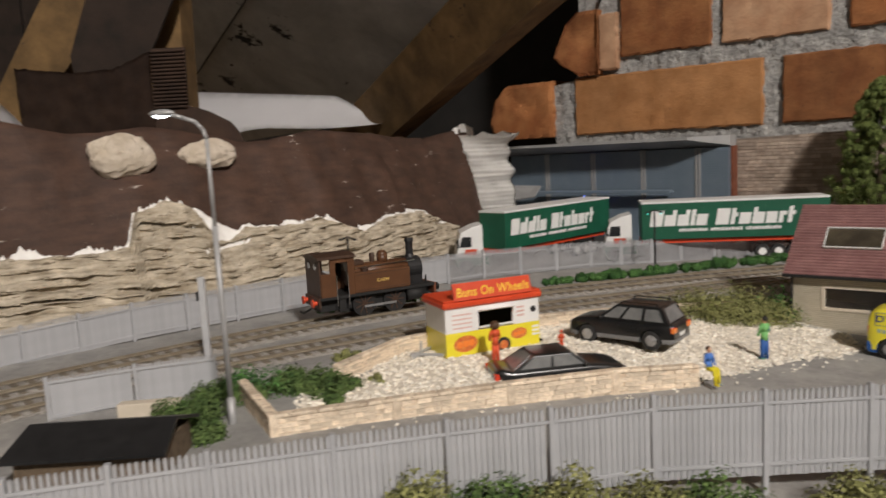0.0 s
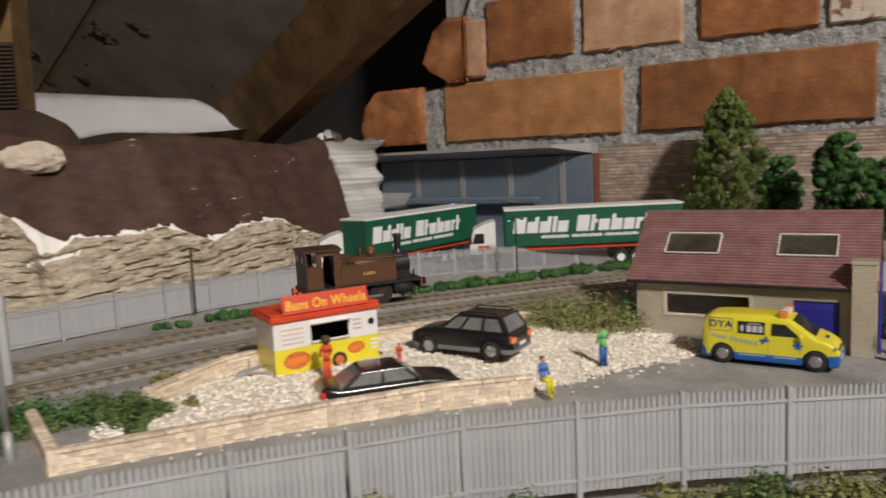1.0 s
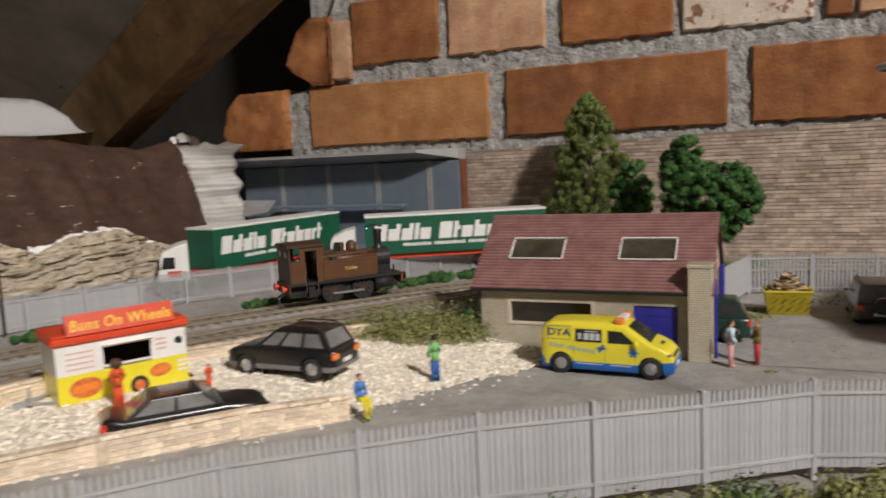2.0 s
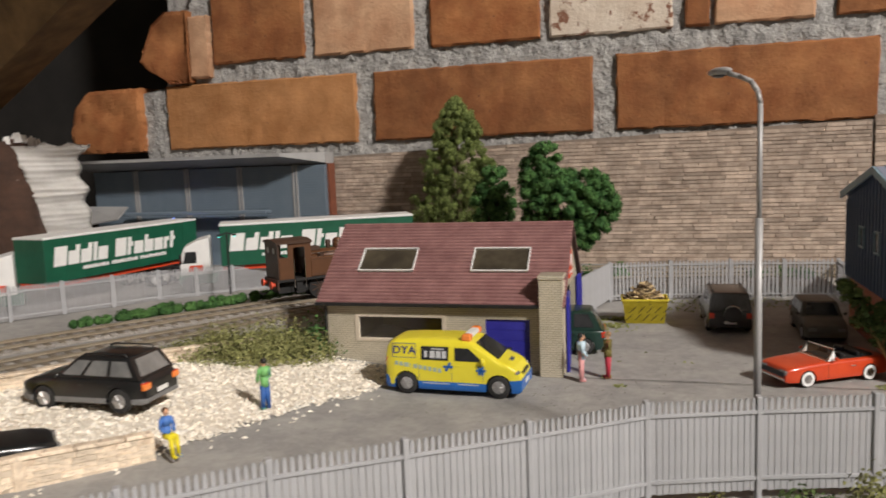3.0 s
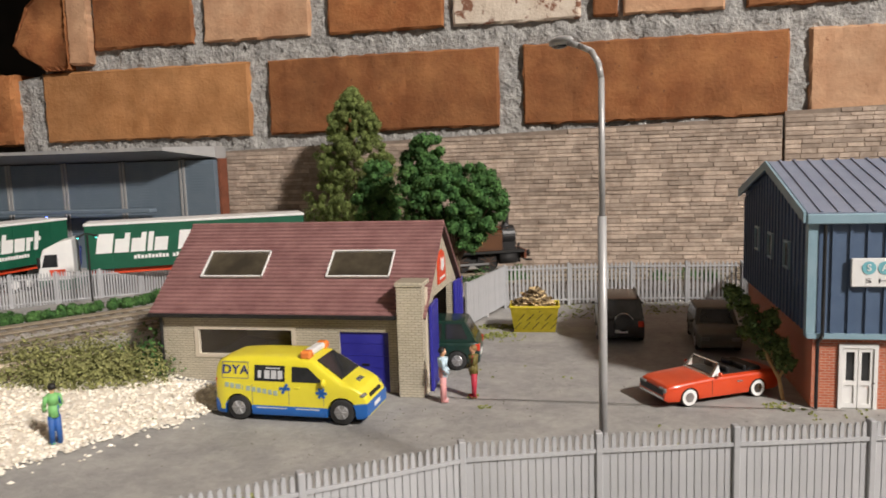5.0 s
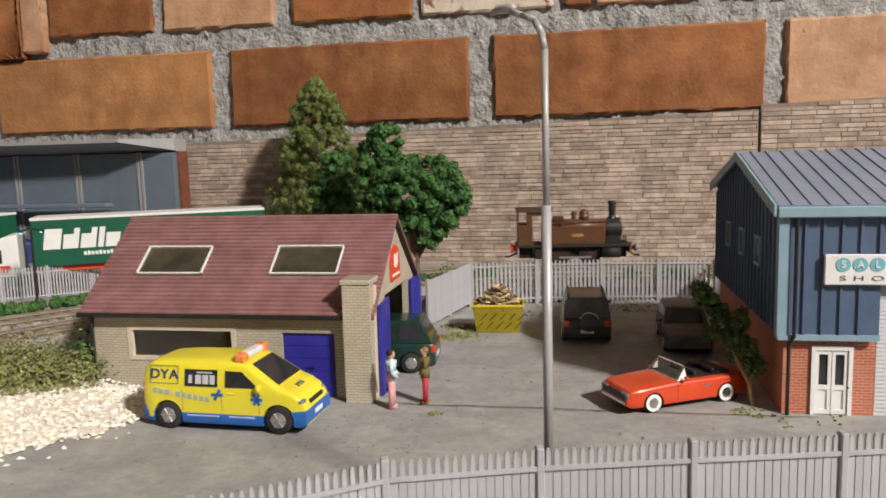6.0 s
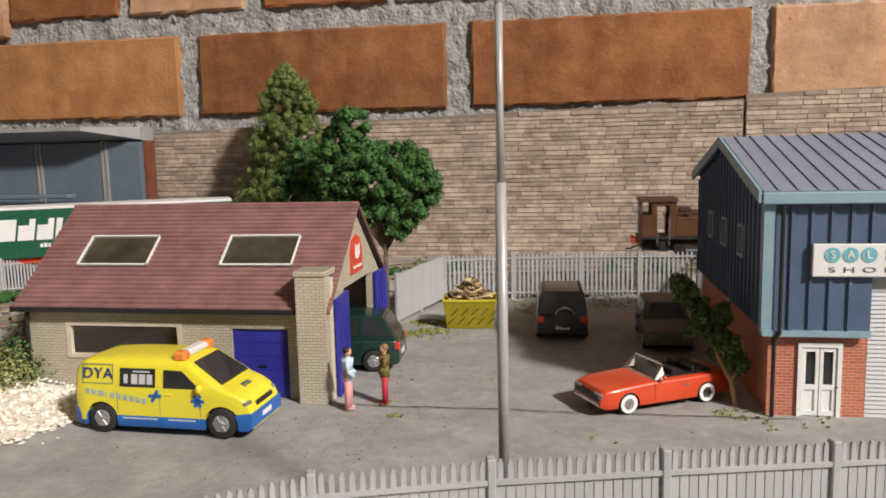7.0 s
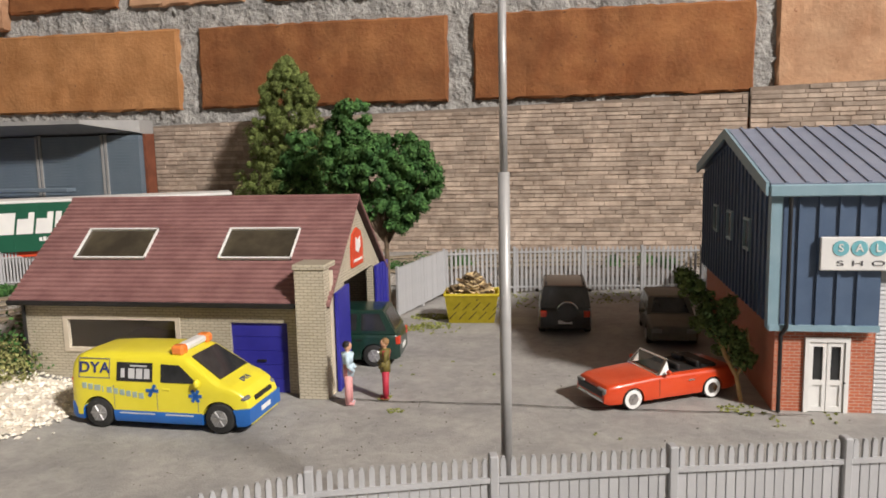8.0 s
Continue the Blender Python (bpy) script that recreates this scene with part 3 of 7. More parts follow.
def hill_point(s, u):
    """u: 0 at the foot, 1 at the crest."""
    p, a = HILL_FOOT.at(s)
    n = Vector((-math.sin(radians(a)), math.cos(radians(a))))
    f = s / HILL_FOOT.s[-1]
    top = 138 + 14 * noise.noise((s * 0.012, 0.3, 5)) + 22 * smooth(0.55, 0.1, f)
    out = 8 + lerp(62, 30, smooth(0.72, 0.9, f)) * u ** 1.2
    z = 6 + (top - 6) * u
    w = 5 * noise.noise((s * 0.03, u * 3, 2)) + 1.6 * noise.noise((s * 0.12, u * 12, 4))
    return Vector((p.x + n.x * (out + w), p.y + n.y * (out + w), z + 1.5 * noise.noise((s * 0.05, u * 5, 8))))


ROCK_TOP = ((140, 0.39), (284, 0.40), (336, 0.42), (345, 0.58), (372, 0.62), (390, 0.58), (402, 0.40), (414, 0.40), (428, 0.47), (470, 0.47), (500, 0.48), (532, 0.38), (545, 0.34), (588, 0.42), (644, 0.42), (690, 0.31), (722, 0.18))


def rock_top(at):
    """How far up the slope the rock reaches."""
    return float(np.interp(at, [p[0] for p in ROCK_TOP], [p[1] for p in ROCK_TOP])) + 0.012 * noise.noise((at * 0.11, 4, 4)) + 0.008 * noise.noise((at * 0.5, 4, 9))


def make_hill():
    hill = thing("hillside", 0, 0, 0, 0, "brown painted plaster hillside with torn white edges", "hillside", kind="structure")
    bm = B()
    ns, nu = 170, 34
    g = [[bm.verts.new(hill_point(HILL_FOOT.s[-1] * 0.93 * i / ns, k / nu)) for k in range(nu + 1)] for i in range(ns + 1)]
    for i in range(ns):
        for k in range(nu):
            bm.faces.new((g[i][k], g[i][k + 1], g[i + 1][k + 1], g[i + 1][k]))
    crest = [bm.verts.new(v[-1].co + Vector((-70, 25, -6))) for v in g]
    for i in range(ns):
        bm.faces.new((g[i][-1], crest[i], crest[i + 1], g[i + 1][-1]))
    bmesh.ops.recalc_face_normals(bm, faces=bm.faces)
    part("painted_slope", bm, HILL, hill, flat=False)
    # torn white plaster at the end by the shed
    bm = B()
    n2 = 96
    g = []
    for k in range(n2 + 1):
        u = k / n2
        z = lerp(22, 136, u)
        left = lerp(-533, -546, smooth(0.5, 1, u)) + 8 * noise.noise((u * 7, 3, 1)) + 4 * noise.noise((u * 31, 6, 1))
        right = lerp(-497, -500, u) + 7 * noise.noise((u * 9, 8, 1)) + 16 * smooth(0.88, 1.0, u)
        row = []
        for i in range(13):
            f = i / 12
            y = 722 + 34 * f - 14 * u + 3.5 * noise.noise((f * 3, u * 5, 2)) + 0.5 * math.sin(u * 150)
            row.append(bm.verts.new((lerp(left, right, f), y, z + (9 * noise.noise((f * 6, 5, 5)) if k == n2 else 0))))
        g.append(row)
    for k in range(n2):
        for i in range(12):
            bm.faces.new((g[k][i], g[k][i + 1], g[k + 1][i + 1], g[k + 1][i]))
    bmesh.ops.solidify(bm, geom=bm.faces[:], thickness=2.0)
    bmesh.ops.recalc_face_normals(bm, faces=bm.faces[:])
    part("torn_plaster", bm, PLASTER, hill, "torn white plaster bandage edge", flat=False)
    bm = B()
    for i in range(6):
        s = HILL_FOOT.s[-1] * (0.84 + 0.016 * i + RNG.uniform(0, 0.01))
        v = hill_point(s, 1.0)
        r = RNG.uniform(3, 8)
        a = RNG.uniform(-1, 1)
        slab(bm, [v + Vector((-r, 0, -4)), v + Vector((r, 2, -4)), v + Vector((r * 0.6, 3, r * RNG.uniform(0.4, 1.3))), v + Vector((-r * 0.2, 2, r * 0.7))], 1.2)
    part("torn_scraps", bm, PLASTER, hill, "stiff white scraps standing along the crest")
    # layered rock outcrops, standing proud of the slope
    thick = random.Random(52)
    beds = [0.0]
    while beds[-1] < 130:
        beds.append(beds[-1] + thick.choice((1.4, 1.9, 2.4, 3.2, 4.2)))
    bm = B()
    rows, cols = 96, 232
    g = []
    for i in range(cols + 1):
        at = lerp(140, 722, i / cols)
        a = radians(HILL_FOOT.at(at)[1])
        out = Vector((math.sin(a), -math.cos(a), 0))
        col = []
        for k in range(rows + 1):
            v = hill_point(at, rock_top(at) * k / rows)
            dip = 5 * noise.noise((at * 0.009, 1, 1)) + 0.05 * at * (1 if at < 400 else -0.6) + 1.2 * noise.noise((at * 0.06, v.z * 0.02, 6))
            bed = int(np.searchsorted(beds, v.z + 24 + dip))
            d = 5.5 + 6.5 * noise.noise((at * 0.022 + bed * 3.7, bed * 1.7, 0)) + 3.6 * noise.noise((at * 0.085, bed * 2.3, 4)) + 0.7 * noise.noise((at * 0.4, v.z * 0.9, 7))
            d -= 5 * max(0.0, noise.noise((at * 0.035, v.z * 0.012, 12)) - 0.25)
            d = max(0.6, d) if k < rows else -3.0
            col.append(bm.verts.new(v + out * d))
        g.append(col)
    for i in range(cols):
        for k in range(rows):
            bm.faces.new((g[i][k], g[i + 1][k], g[i + 1][k + 1], g[i][k + 1]))
    bmesh.ops.recalc_face_normals(bm, faces=bm.faces)
    part("layered_rock", bm, STRATA, hill, "pale layered rock outcrops")
    # bare white plaster along the top of the rocks and down the gully between two outcrops
    bm = B()
    g = []
    for i in range(331):
        at = lerp(140, 722, i / 330)
        a = radians(HILL_FOOT.at(at)[1])
        out = Vector((math.sin(a), -math.cos(a), 0))
        gully = smooth(380, 392, at) * smooth(436, 424, at)
        low = lerp(rock_top(at) - 0.035 + 0.03 * noise.noise((at * 0.05, 2, 2)), 0.27 + 0.004 * abs(at - 404), gully)
        high = max(rock_top(at) + 0.004 + 0.075 * max(0.0, noise.noise((at * 0.05, 7, 1))) + 0.03 * noise.noise((at * 0.35, 3, 3)), gully * (0.60 - 0.0045 * (at - 388)))
        g.append([bm.verts.new(hill_point(at, lerp(low, max(low + 0.01, high), k / 8)) + out * (2.2 + 1.6 * noise.noise((at * 0.15, k * 0.8, 5)) if k < 8 else -1.0)) for k in range(9)])
    for p, q in zip(g, g[1:]):
        for k in range(8):
            bm.faces.new((p[k], q[k], q[k + 1], p[k + 1]))
    bmesh.ops.recalc_face_normals(bm, faces=bm.faces)
    part("bare_plaster", bm, PLASTER, hill, "bare white plaster edging the rocks", flat=False)
    return hill


make_hill()


def boulder(name, s, u, r, seed, label):
    bm = B()
    bmesh.ops.create_icosphere(bm, subdivisions=4, radius=1)
    for v in bm.verts:
        c = v.co.copy()
        k = 1 + 0.22 * noise.noise(c * 1.3 + Vector((seed, 0, 0))) + 0.12 * noise.noise(c * 4 + Vector((seed, 4, 0))) + 0.05 * abs(noise.noise(c * 11))
        v.co = Vector((c.x * r[0], c.y * r[1], c.z * r[2])) * k
    p, a = HILL_FOOT.at(s)
    v = hill_point(s, u)
    return solid(name, bm, ROCK, label, "rock", at=(v.x + 4, v.y - 4, v.z), rz=a)


boulder("rock", 349, 0.865, (23, 10, 16), 3, "pale lumpy limestone rock set in the brown hillside")
boulder("rock", 419, 0.875, (22, 9, 12), 11, "pale flat limestone rock set in the brown hillside")

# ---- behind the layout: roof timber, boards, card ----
# upright sheet behind everything, its black painted in place of unlit depth
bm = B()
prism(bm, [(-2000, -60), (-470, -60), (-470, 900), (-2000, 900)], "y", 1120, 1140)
solid("eaves_shade_sheet", bm, EAVES_SHADE, "near-black sheet painted as the shade under the eaves behind the layout", "backdrop", kind="structure")


# boards coloured as if the roof above shaded them
bm = B()
for k in range(9):
    box(bm, -1420, -1400 + 3 * (k % 2), -400 + 168 * k, -236 + 168 * k, -60, 900, 2)
solid("side_boarding", bm, SHADED_CARD, "brown boarding beside the eaves, darkened in colour for the roof's shade", "boarding", kind="structure")


RAFTER = Vector((0.888, -0.323, 0.326)).normalized()
bm = B()
foot = (Vector((-718, 716, 188)) - RAFTER * 130, Vector((-621, 704, 156)) - RAFTER * 110)
slab(bm, [foot[0], foot[1], foot[1] + RAFTER * 500, foot[0] + RAFTER * 520], -62)
solid("roof_beam", bm, WOOD_DARK, "rough brown sawn rafter leaning across the dark eaves", "roof beam", kind="structure")
bm = B()
slab(bm, [(-1400, 876, 153), (-960, 907, 174), (-420, 717, 372), (-843, 562, 446)], 8)
solid("roof_board", bm, BOARD, "grey weathered roof lining board with black mould spots", "roof board", kind="structure")
bm = B()
seam_a, seam_b = Vector((-1185, 774, 252)), Vector((-845, 676, 360))
n = Vector((0.08, -0.60, -0.795)) * 8.4
slab(bm, [seam_a + n, seam_a + n + Vector((5, 0, 0)), seam_b + n + Vector((5, 0, 0)), seam_b + n], 1.0)
solid("board_seam", bm, MATT_BLACK, "dark open seam between the roof boards", "roof seam", kind="structure")
# things standing behind the crest share one bearing; local x runs along them, y away from the track
BEHIND = 38.9


def behind(ob, away):
    ob.matrix_basis = pose(0, 0, 0, 0, 0, BEHIND) @ pose(0, away * MM, 0)
    return ob


def curl(name, rows, away, label):
    """A bent sheet of paper: rows of lower and upper edge points x, y, z."""
    bm = B()
    g = []
    for (x0, y0, z0), (x1, y1, z1) in rows:
        g.append([bm.verts.new((lerp(x0, x1, k / 6), lerp(y0, y1, k / 6) + 7 * math.sin(math.pi * k / 6), lerp(z0, z1, k / 6))) for k in range(7)])
    for p, q in zip(g, g[1:]):
        for k in range(6):
            bm.faces.new((p[k], q[k], q[k + 1], p[k + 1]))
    bmesh.ops.solidify(bm, geom=bm.faces[:], thickness=0.6)
    bmesh.ops.recalc_face_normals(bm, faces=bm.faces[:])
    return behind(solid(name, bm, PAPER, label, "paper", flat=False), away)


edge = []
for i in range(31):
    t = i / 30
    x = lerp(-336, -73, t)
    lo = 158 + 3 * math.sin(t * 6) + 8 * smooth(0.3, 0.0, t)
    edge.append(((x, -12 * t, lo - 20 * smooth(0.45, 0.0, t)), (x + 6, 20, max(lo + 0.5, 213 - 21 * t - 34 * smooth(0.72, 1.0, t)))))
curl("paper_sheet", edge, 985, "curled sheet of white paper tucked behind the hillside")
edge = []
for i in range(13):
    t = i / 12
    edge.append(((lerp(-455, -366, t), 0, 128), (lerp(-455, -366, t), 0, max(129, 212 - 60 * t * t))))
curl("paper_sheet", edge, 690, "second curled sheet of white paper behind the hillside")
# corrugated card pillar, its side panel and the torn sheet above
pillar = behind(thing("card_pillar", 0, 0, 0, 0, "brown painted corrugated card pillar behind the hillside", "card pillar"), 720)
for i in range(16):
    bm = B()
    z = 172 + 3.4 * i
    box(bm, -265 + 0.08 * i, -233 + 0.05 * i, -3.2, 0.4, z, z + 2.1, 0.6)
    part("flute", bm, BROWN_CARD, pillar)
bm = B()
prism(bm, [(-266, 110), (-170, 110), (-190, 149), (-196, 157), (-216, 168), (-234, 174), (-232, 227), (-264, 227)], "y", 0, 3)
part("face_card", bm, BROWN_CARD, pillar)
bm = B()
nx, nz = 40, 26
g = []
for i in range(nx + 1):
    x = lerp(-392, -266, i / nx)
    top = float(np.interp(x, (-392, -336, -300, -266), (216, 209, 211, 225)))
    g.append([bm.verts.new((x, 1.5 + 2.0 * noise.noise((x * 0.07, k * 0.3, 2)) + 0.8 * noise.noise((x * 0.4, k * 1.3, 2)), lerp(110, top + 2 * noise.noise((x * 0.2, 1, 1)), k / nz))) for k in range(nz + 1)])
for p, q in zip(g, g[1:]):
    for k in range(nz):
        bm.faces.new((p[k], q[k], q[k + 1], p[k + 1]))
bmesh.ops.solidify(bm, geom=bm.faces[:], thickness=2.0)
part("side_card", bm, BROWN_CARD, pillar, "crumpled brown painted card", flat=False)
# this sheet's brown also carries painted shade
bm = B()
prism(bm, [(-345, 226), (-343, 208), (-322, 212), (-304, 209), (-286, 220), (-268, 227), (-242, 276), (-222, 330), (-310, 330), (-324, 280)], "y", 14, 18)
part("torn_sheet", bm, SHADED_CARD, pillar, "torn brown card sheet with shade put into its colour")
for outline, away, label in (([(-470, 110), (-405, 110), (-432, 168), (-366, 240), (-335, 291), (-310, 340), (-372, 340), (-400, 293), (-452, 210)], 800, "rough brown sawn timber behind the card pillar"), ([(-300, 130), (-254, 130), (-252, 235), (-249, 340), (-240, 340), (-242, 360), (-236, 372), (-260, 372), (-275, 310), (-289, 233)], 775, "narrow brown timber beside the roof board")):
    bm = B()
    prism(bm, outline, "y", 0, 40)
    behind(solid("roof_beam", bm, WOOD_DARK, label, "roof beam", kind="structure"), away)

# the loft room around
bm = B()
box(bm, -2300, 2300, -2300, 2300, -960, -940)
solid("floor", bm, WOOD_DARK, "brown loft floor", "floor", kind="structure")
for nm, b in (("wall_south", (-2300, 2300, -2320, -2300)), ("wall_east", (2300, 2320, -2300, 2300)), ("wall_west", (-2320, -2300, -2300, 2300)), ("wall_back", (-2300, 2300, 2300, 2320))):
    bm = B()
    box(bm, *b, -960, 2240)
    solid(nm, bm, ROOM_PAINT, "plain loft wall", "wall", kind="structure")
bm = B()
box(bm, -2320, 2320, -2320, 2320, 2240, 2260)
solid("ceiling", bm, ROOM_PAINT, "plain loft ceiling", "ceiling", kind="structure")

make_track("railway_track", BACK, "brown-railed model railway track on grey ballast")
make_track("railway_track", FRONT, "brown-railed model railway track nearer the stone wall")

# ---- fences ----
FENCE_H = 26.0
pale_bm = B()
prism(pale_bm, [(-0.84, 0.6), (0.84, 0.6), (0.84, 24.6), (0.3, 26), (-0.3, 26), (-0.84, 24.6)], "y", -0.35, 0.35)
PALE = mesh_of("pale", pale_bm, FENCE)
pale_bm = B()   # broad below the rail, a narrow round-topped tip above it
prism(pale_bm, [(-0.86, 0.6), (0.86, 0.6), (0.86, 21.6), (0.52, 22.2), (0.52, 25.2), (0.28, 26), (-0.28, 26), (-0.52, 25.2), (-0.52, 22.2), (-0.86, 21.6)], "y", -0.35, 0.35)
PALE_BROAD = mesh_of("pale", pale_bm, FENCE)


def fence_run(pts, group, label, h=FENCE_H, pitch=2.05, spacing=34.0, pale_w=1.0, pale=PALE, rails=(0.16, 0.82), near=False):
    """Palisade panels from post to post; pts: x, y, top z; near: rails on the side towards the layout's edge."""
    for (x0, y0, t0), (x1, y1, t1) in zip(pts, pts[1:]):
        d = Vector((x1 - x0, y1 - y0, 0))
        n = max(1, round(d.length / spacing))
        for i in range(n):
            a, b = Vector((x0, y0, t0)).lerp(Vector((x1, y1, t1)), i / n), Vector((x0, y0, t0)).lerp(Vector((x1, y1, t1)), (i + 1) / n)
            ln = math.hypot(b.x - a.x, b.y - a.y)
            rz = math.degrees(math.atan2(b.y - a.y, b.x - a.x))
            dz = b.z - a.z
            th = thing("fence_panel", a.x, a.y, a.z - h, rz, label, "fence", group)
            bm = B()
            box(bm, -0.9, 0.9, -1.2 if near else -0.4, 1.4, -6, h + 0.6, 0.25)
            part("post", bm, FENCE, th)
            for zr in rails:
                bm = B()
                y0r, y1r = (-1.0, -0.36) if near else (0.36, 1.1)
                prism(bm, [(0.9, h * zr - 0.5), (ln - 0.9, h * zr - 0.5 + dz), (ln - 0.9, h * zr + 0.5 + dz), (0.9, h * zr + 0.5)], "y", y0r, y1r)
                part("rail", bm, FENCE, th)
            k = 1.9
            while k < ln - 1.2:
                piece("pale", pale, th, Matrix.Translation((k, RNG.uniform(-.06, .06), dz * k / ln + RNG.uniform(-.15, .15))) @ Matrix.Diagonal((pale_w, 1, h / 26, 1)))
                k += pitch


EDGE = "pale grey plastic palisade fence along the layout edge"
fence_run([(-252, 40, 36.5), (-223, 76, 36.5), (-190, 119, 36.5), (-168, 148, 36.3), (-146, 176, 36.2), (-124, 202, 36), (-101, 229, 36), (-72, 251, 36.5), (-45, 273, 36.5), (-16, 293, 36), (13, 316, 34.5)], "front fence", EDGE, h=30, pitch=1.95, pale=PALE_BROAD, rails=(0.16, 0.86), near=True)
fence_run([(13, 316, 34.5), (45, 341, 33.5), (78, 352, 33.2), (112, 360, 33.4), (146, 368, 33.4), (180, 376, 33.4), (250, 392, 33.4)], "front fence", EDGE, h=30, pitch=1.95, pale=PALE_BROAD, rails=(0.16, 0.86), near=True)
fence_run([(-505, 90, 24.5), (-470, 250, 31.5), (-436, 430, 31), (-408, 505, 30.4)], "lineside fence", "grey plastic close-boarded fence below the rocks", h=25, pitch=1.8, pale=PALE_BROAD, pale_w=0.98, rails=(0.14, 0.84), near=True)
fence_run([(-408, 505, 30.4), (-395, 540, 30), (-338, 632, 28), (-278, 700, 24.5), (-205, 762, 24), (-150, 800, 24)], "lineside fence", "grey plastic palisade fence between railway and lorries", h=25, pitch=2.05, pale_w=0.66, rails=(0.14, 0.84), near=True)
fence_run([(0, 612, 27), (16, 668, 29)], "yard gate", "pale grey boarded gate panel beside the garage", h=27, pitch=1.3, spacing=29)
fence_run([(16, 668, 29), (58, 682, 28.5), (100, 690, 28.2), (172, 695, 28)], "yard fence", "pale grey plastic palisade fence behind the yard", h=28, pitch=2.75, spacing=38, pale_w=0.8, rails=(0.12, 0.9), near=True)
fence_run([(172, 695, 28), (172, 625, 28)], "yard fence", "pale grey plastic palisade fence behind the yard", h=28, pitch=2.75, spacing=38, pale_w=0.8, rails=(0.12, 0.9), near=True)
fence_run([(-337, 137, 31.5), (-323, 170, 31), (-307, 203, 30)], "lineside gate fence", "grey plastic palisade fence beside the lineside bushes", h=20, spacing=38, pitch=1.75, pale=PALE_BROAD, rails=(0.14, 0.9), near=True)


# ---- street lamps ----
def street_lamp(x, y, z, h, rz, lit, label):
    """Arm towards local +x."""
    th = thing("street_lamp", x, y, z, rz, label, "street lamp", "street lamps")
    bm = B()
    cyl(bm, (0, 0, -4), (0, 0, h * 0.1), 1.75, 14)
    cyl(bm, (0, 0, h * 0.1), (0, 0, h * 0.105), 1.75, 14, 1.2)
    part("base", bm, STEEL, th, flat=False)
    bm = B()
    cyl(bm, (0, 0, h * 0.1), (0, 0, h * 0.66), 1.18, 14)
    part("lower_pole", bm, STEEL, th, flat=False)
    bm = B()
    arc = [(0, 0, h * 0.655), (0, 0, h * 0.93), (1.2, 0, h * 0.96), (4, 0, h * 0.985), (9, 0, h * 1.0), (14, 0, h * 1.012)]
    tube(bm, arc, 0.8, 12)
    part("arm", bm, STEEL, th, flat=False)
    bm = B()
    ball(bm, (17.5, 0, h * 1.018), 1, 5.2, 2.1, 1.5, 3)
    head = part("head", bm, STEEL, th, flat=False)
    bm = B()
    ball(bm, (17.8, 0, h * 1.018 - 0.7), 1, 3.8, 1.7, 1.3, 2)
    part("lamp_lens", bm, LAMP_GLOW if lit else DARK_GLASS, head, "glowing white lens" if lit else "", flat=False)
    return th


street_lamp(79.3, 367, 0, 131.5, 128, False, "grey metal street lamp beside the front fence, unlit")
street_lamp(-261, 177, 11, 127, 212, True, "grey metal street lamp with a lit white head")


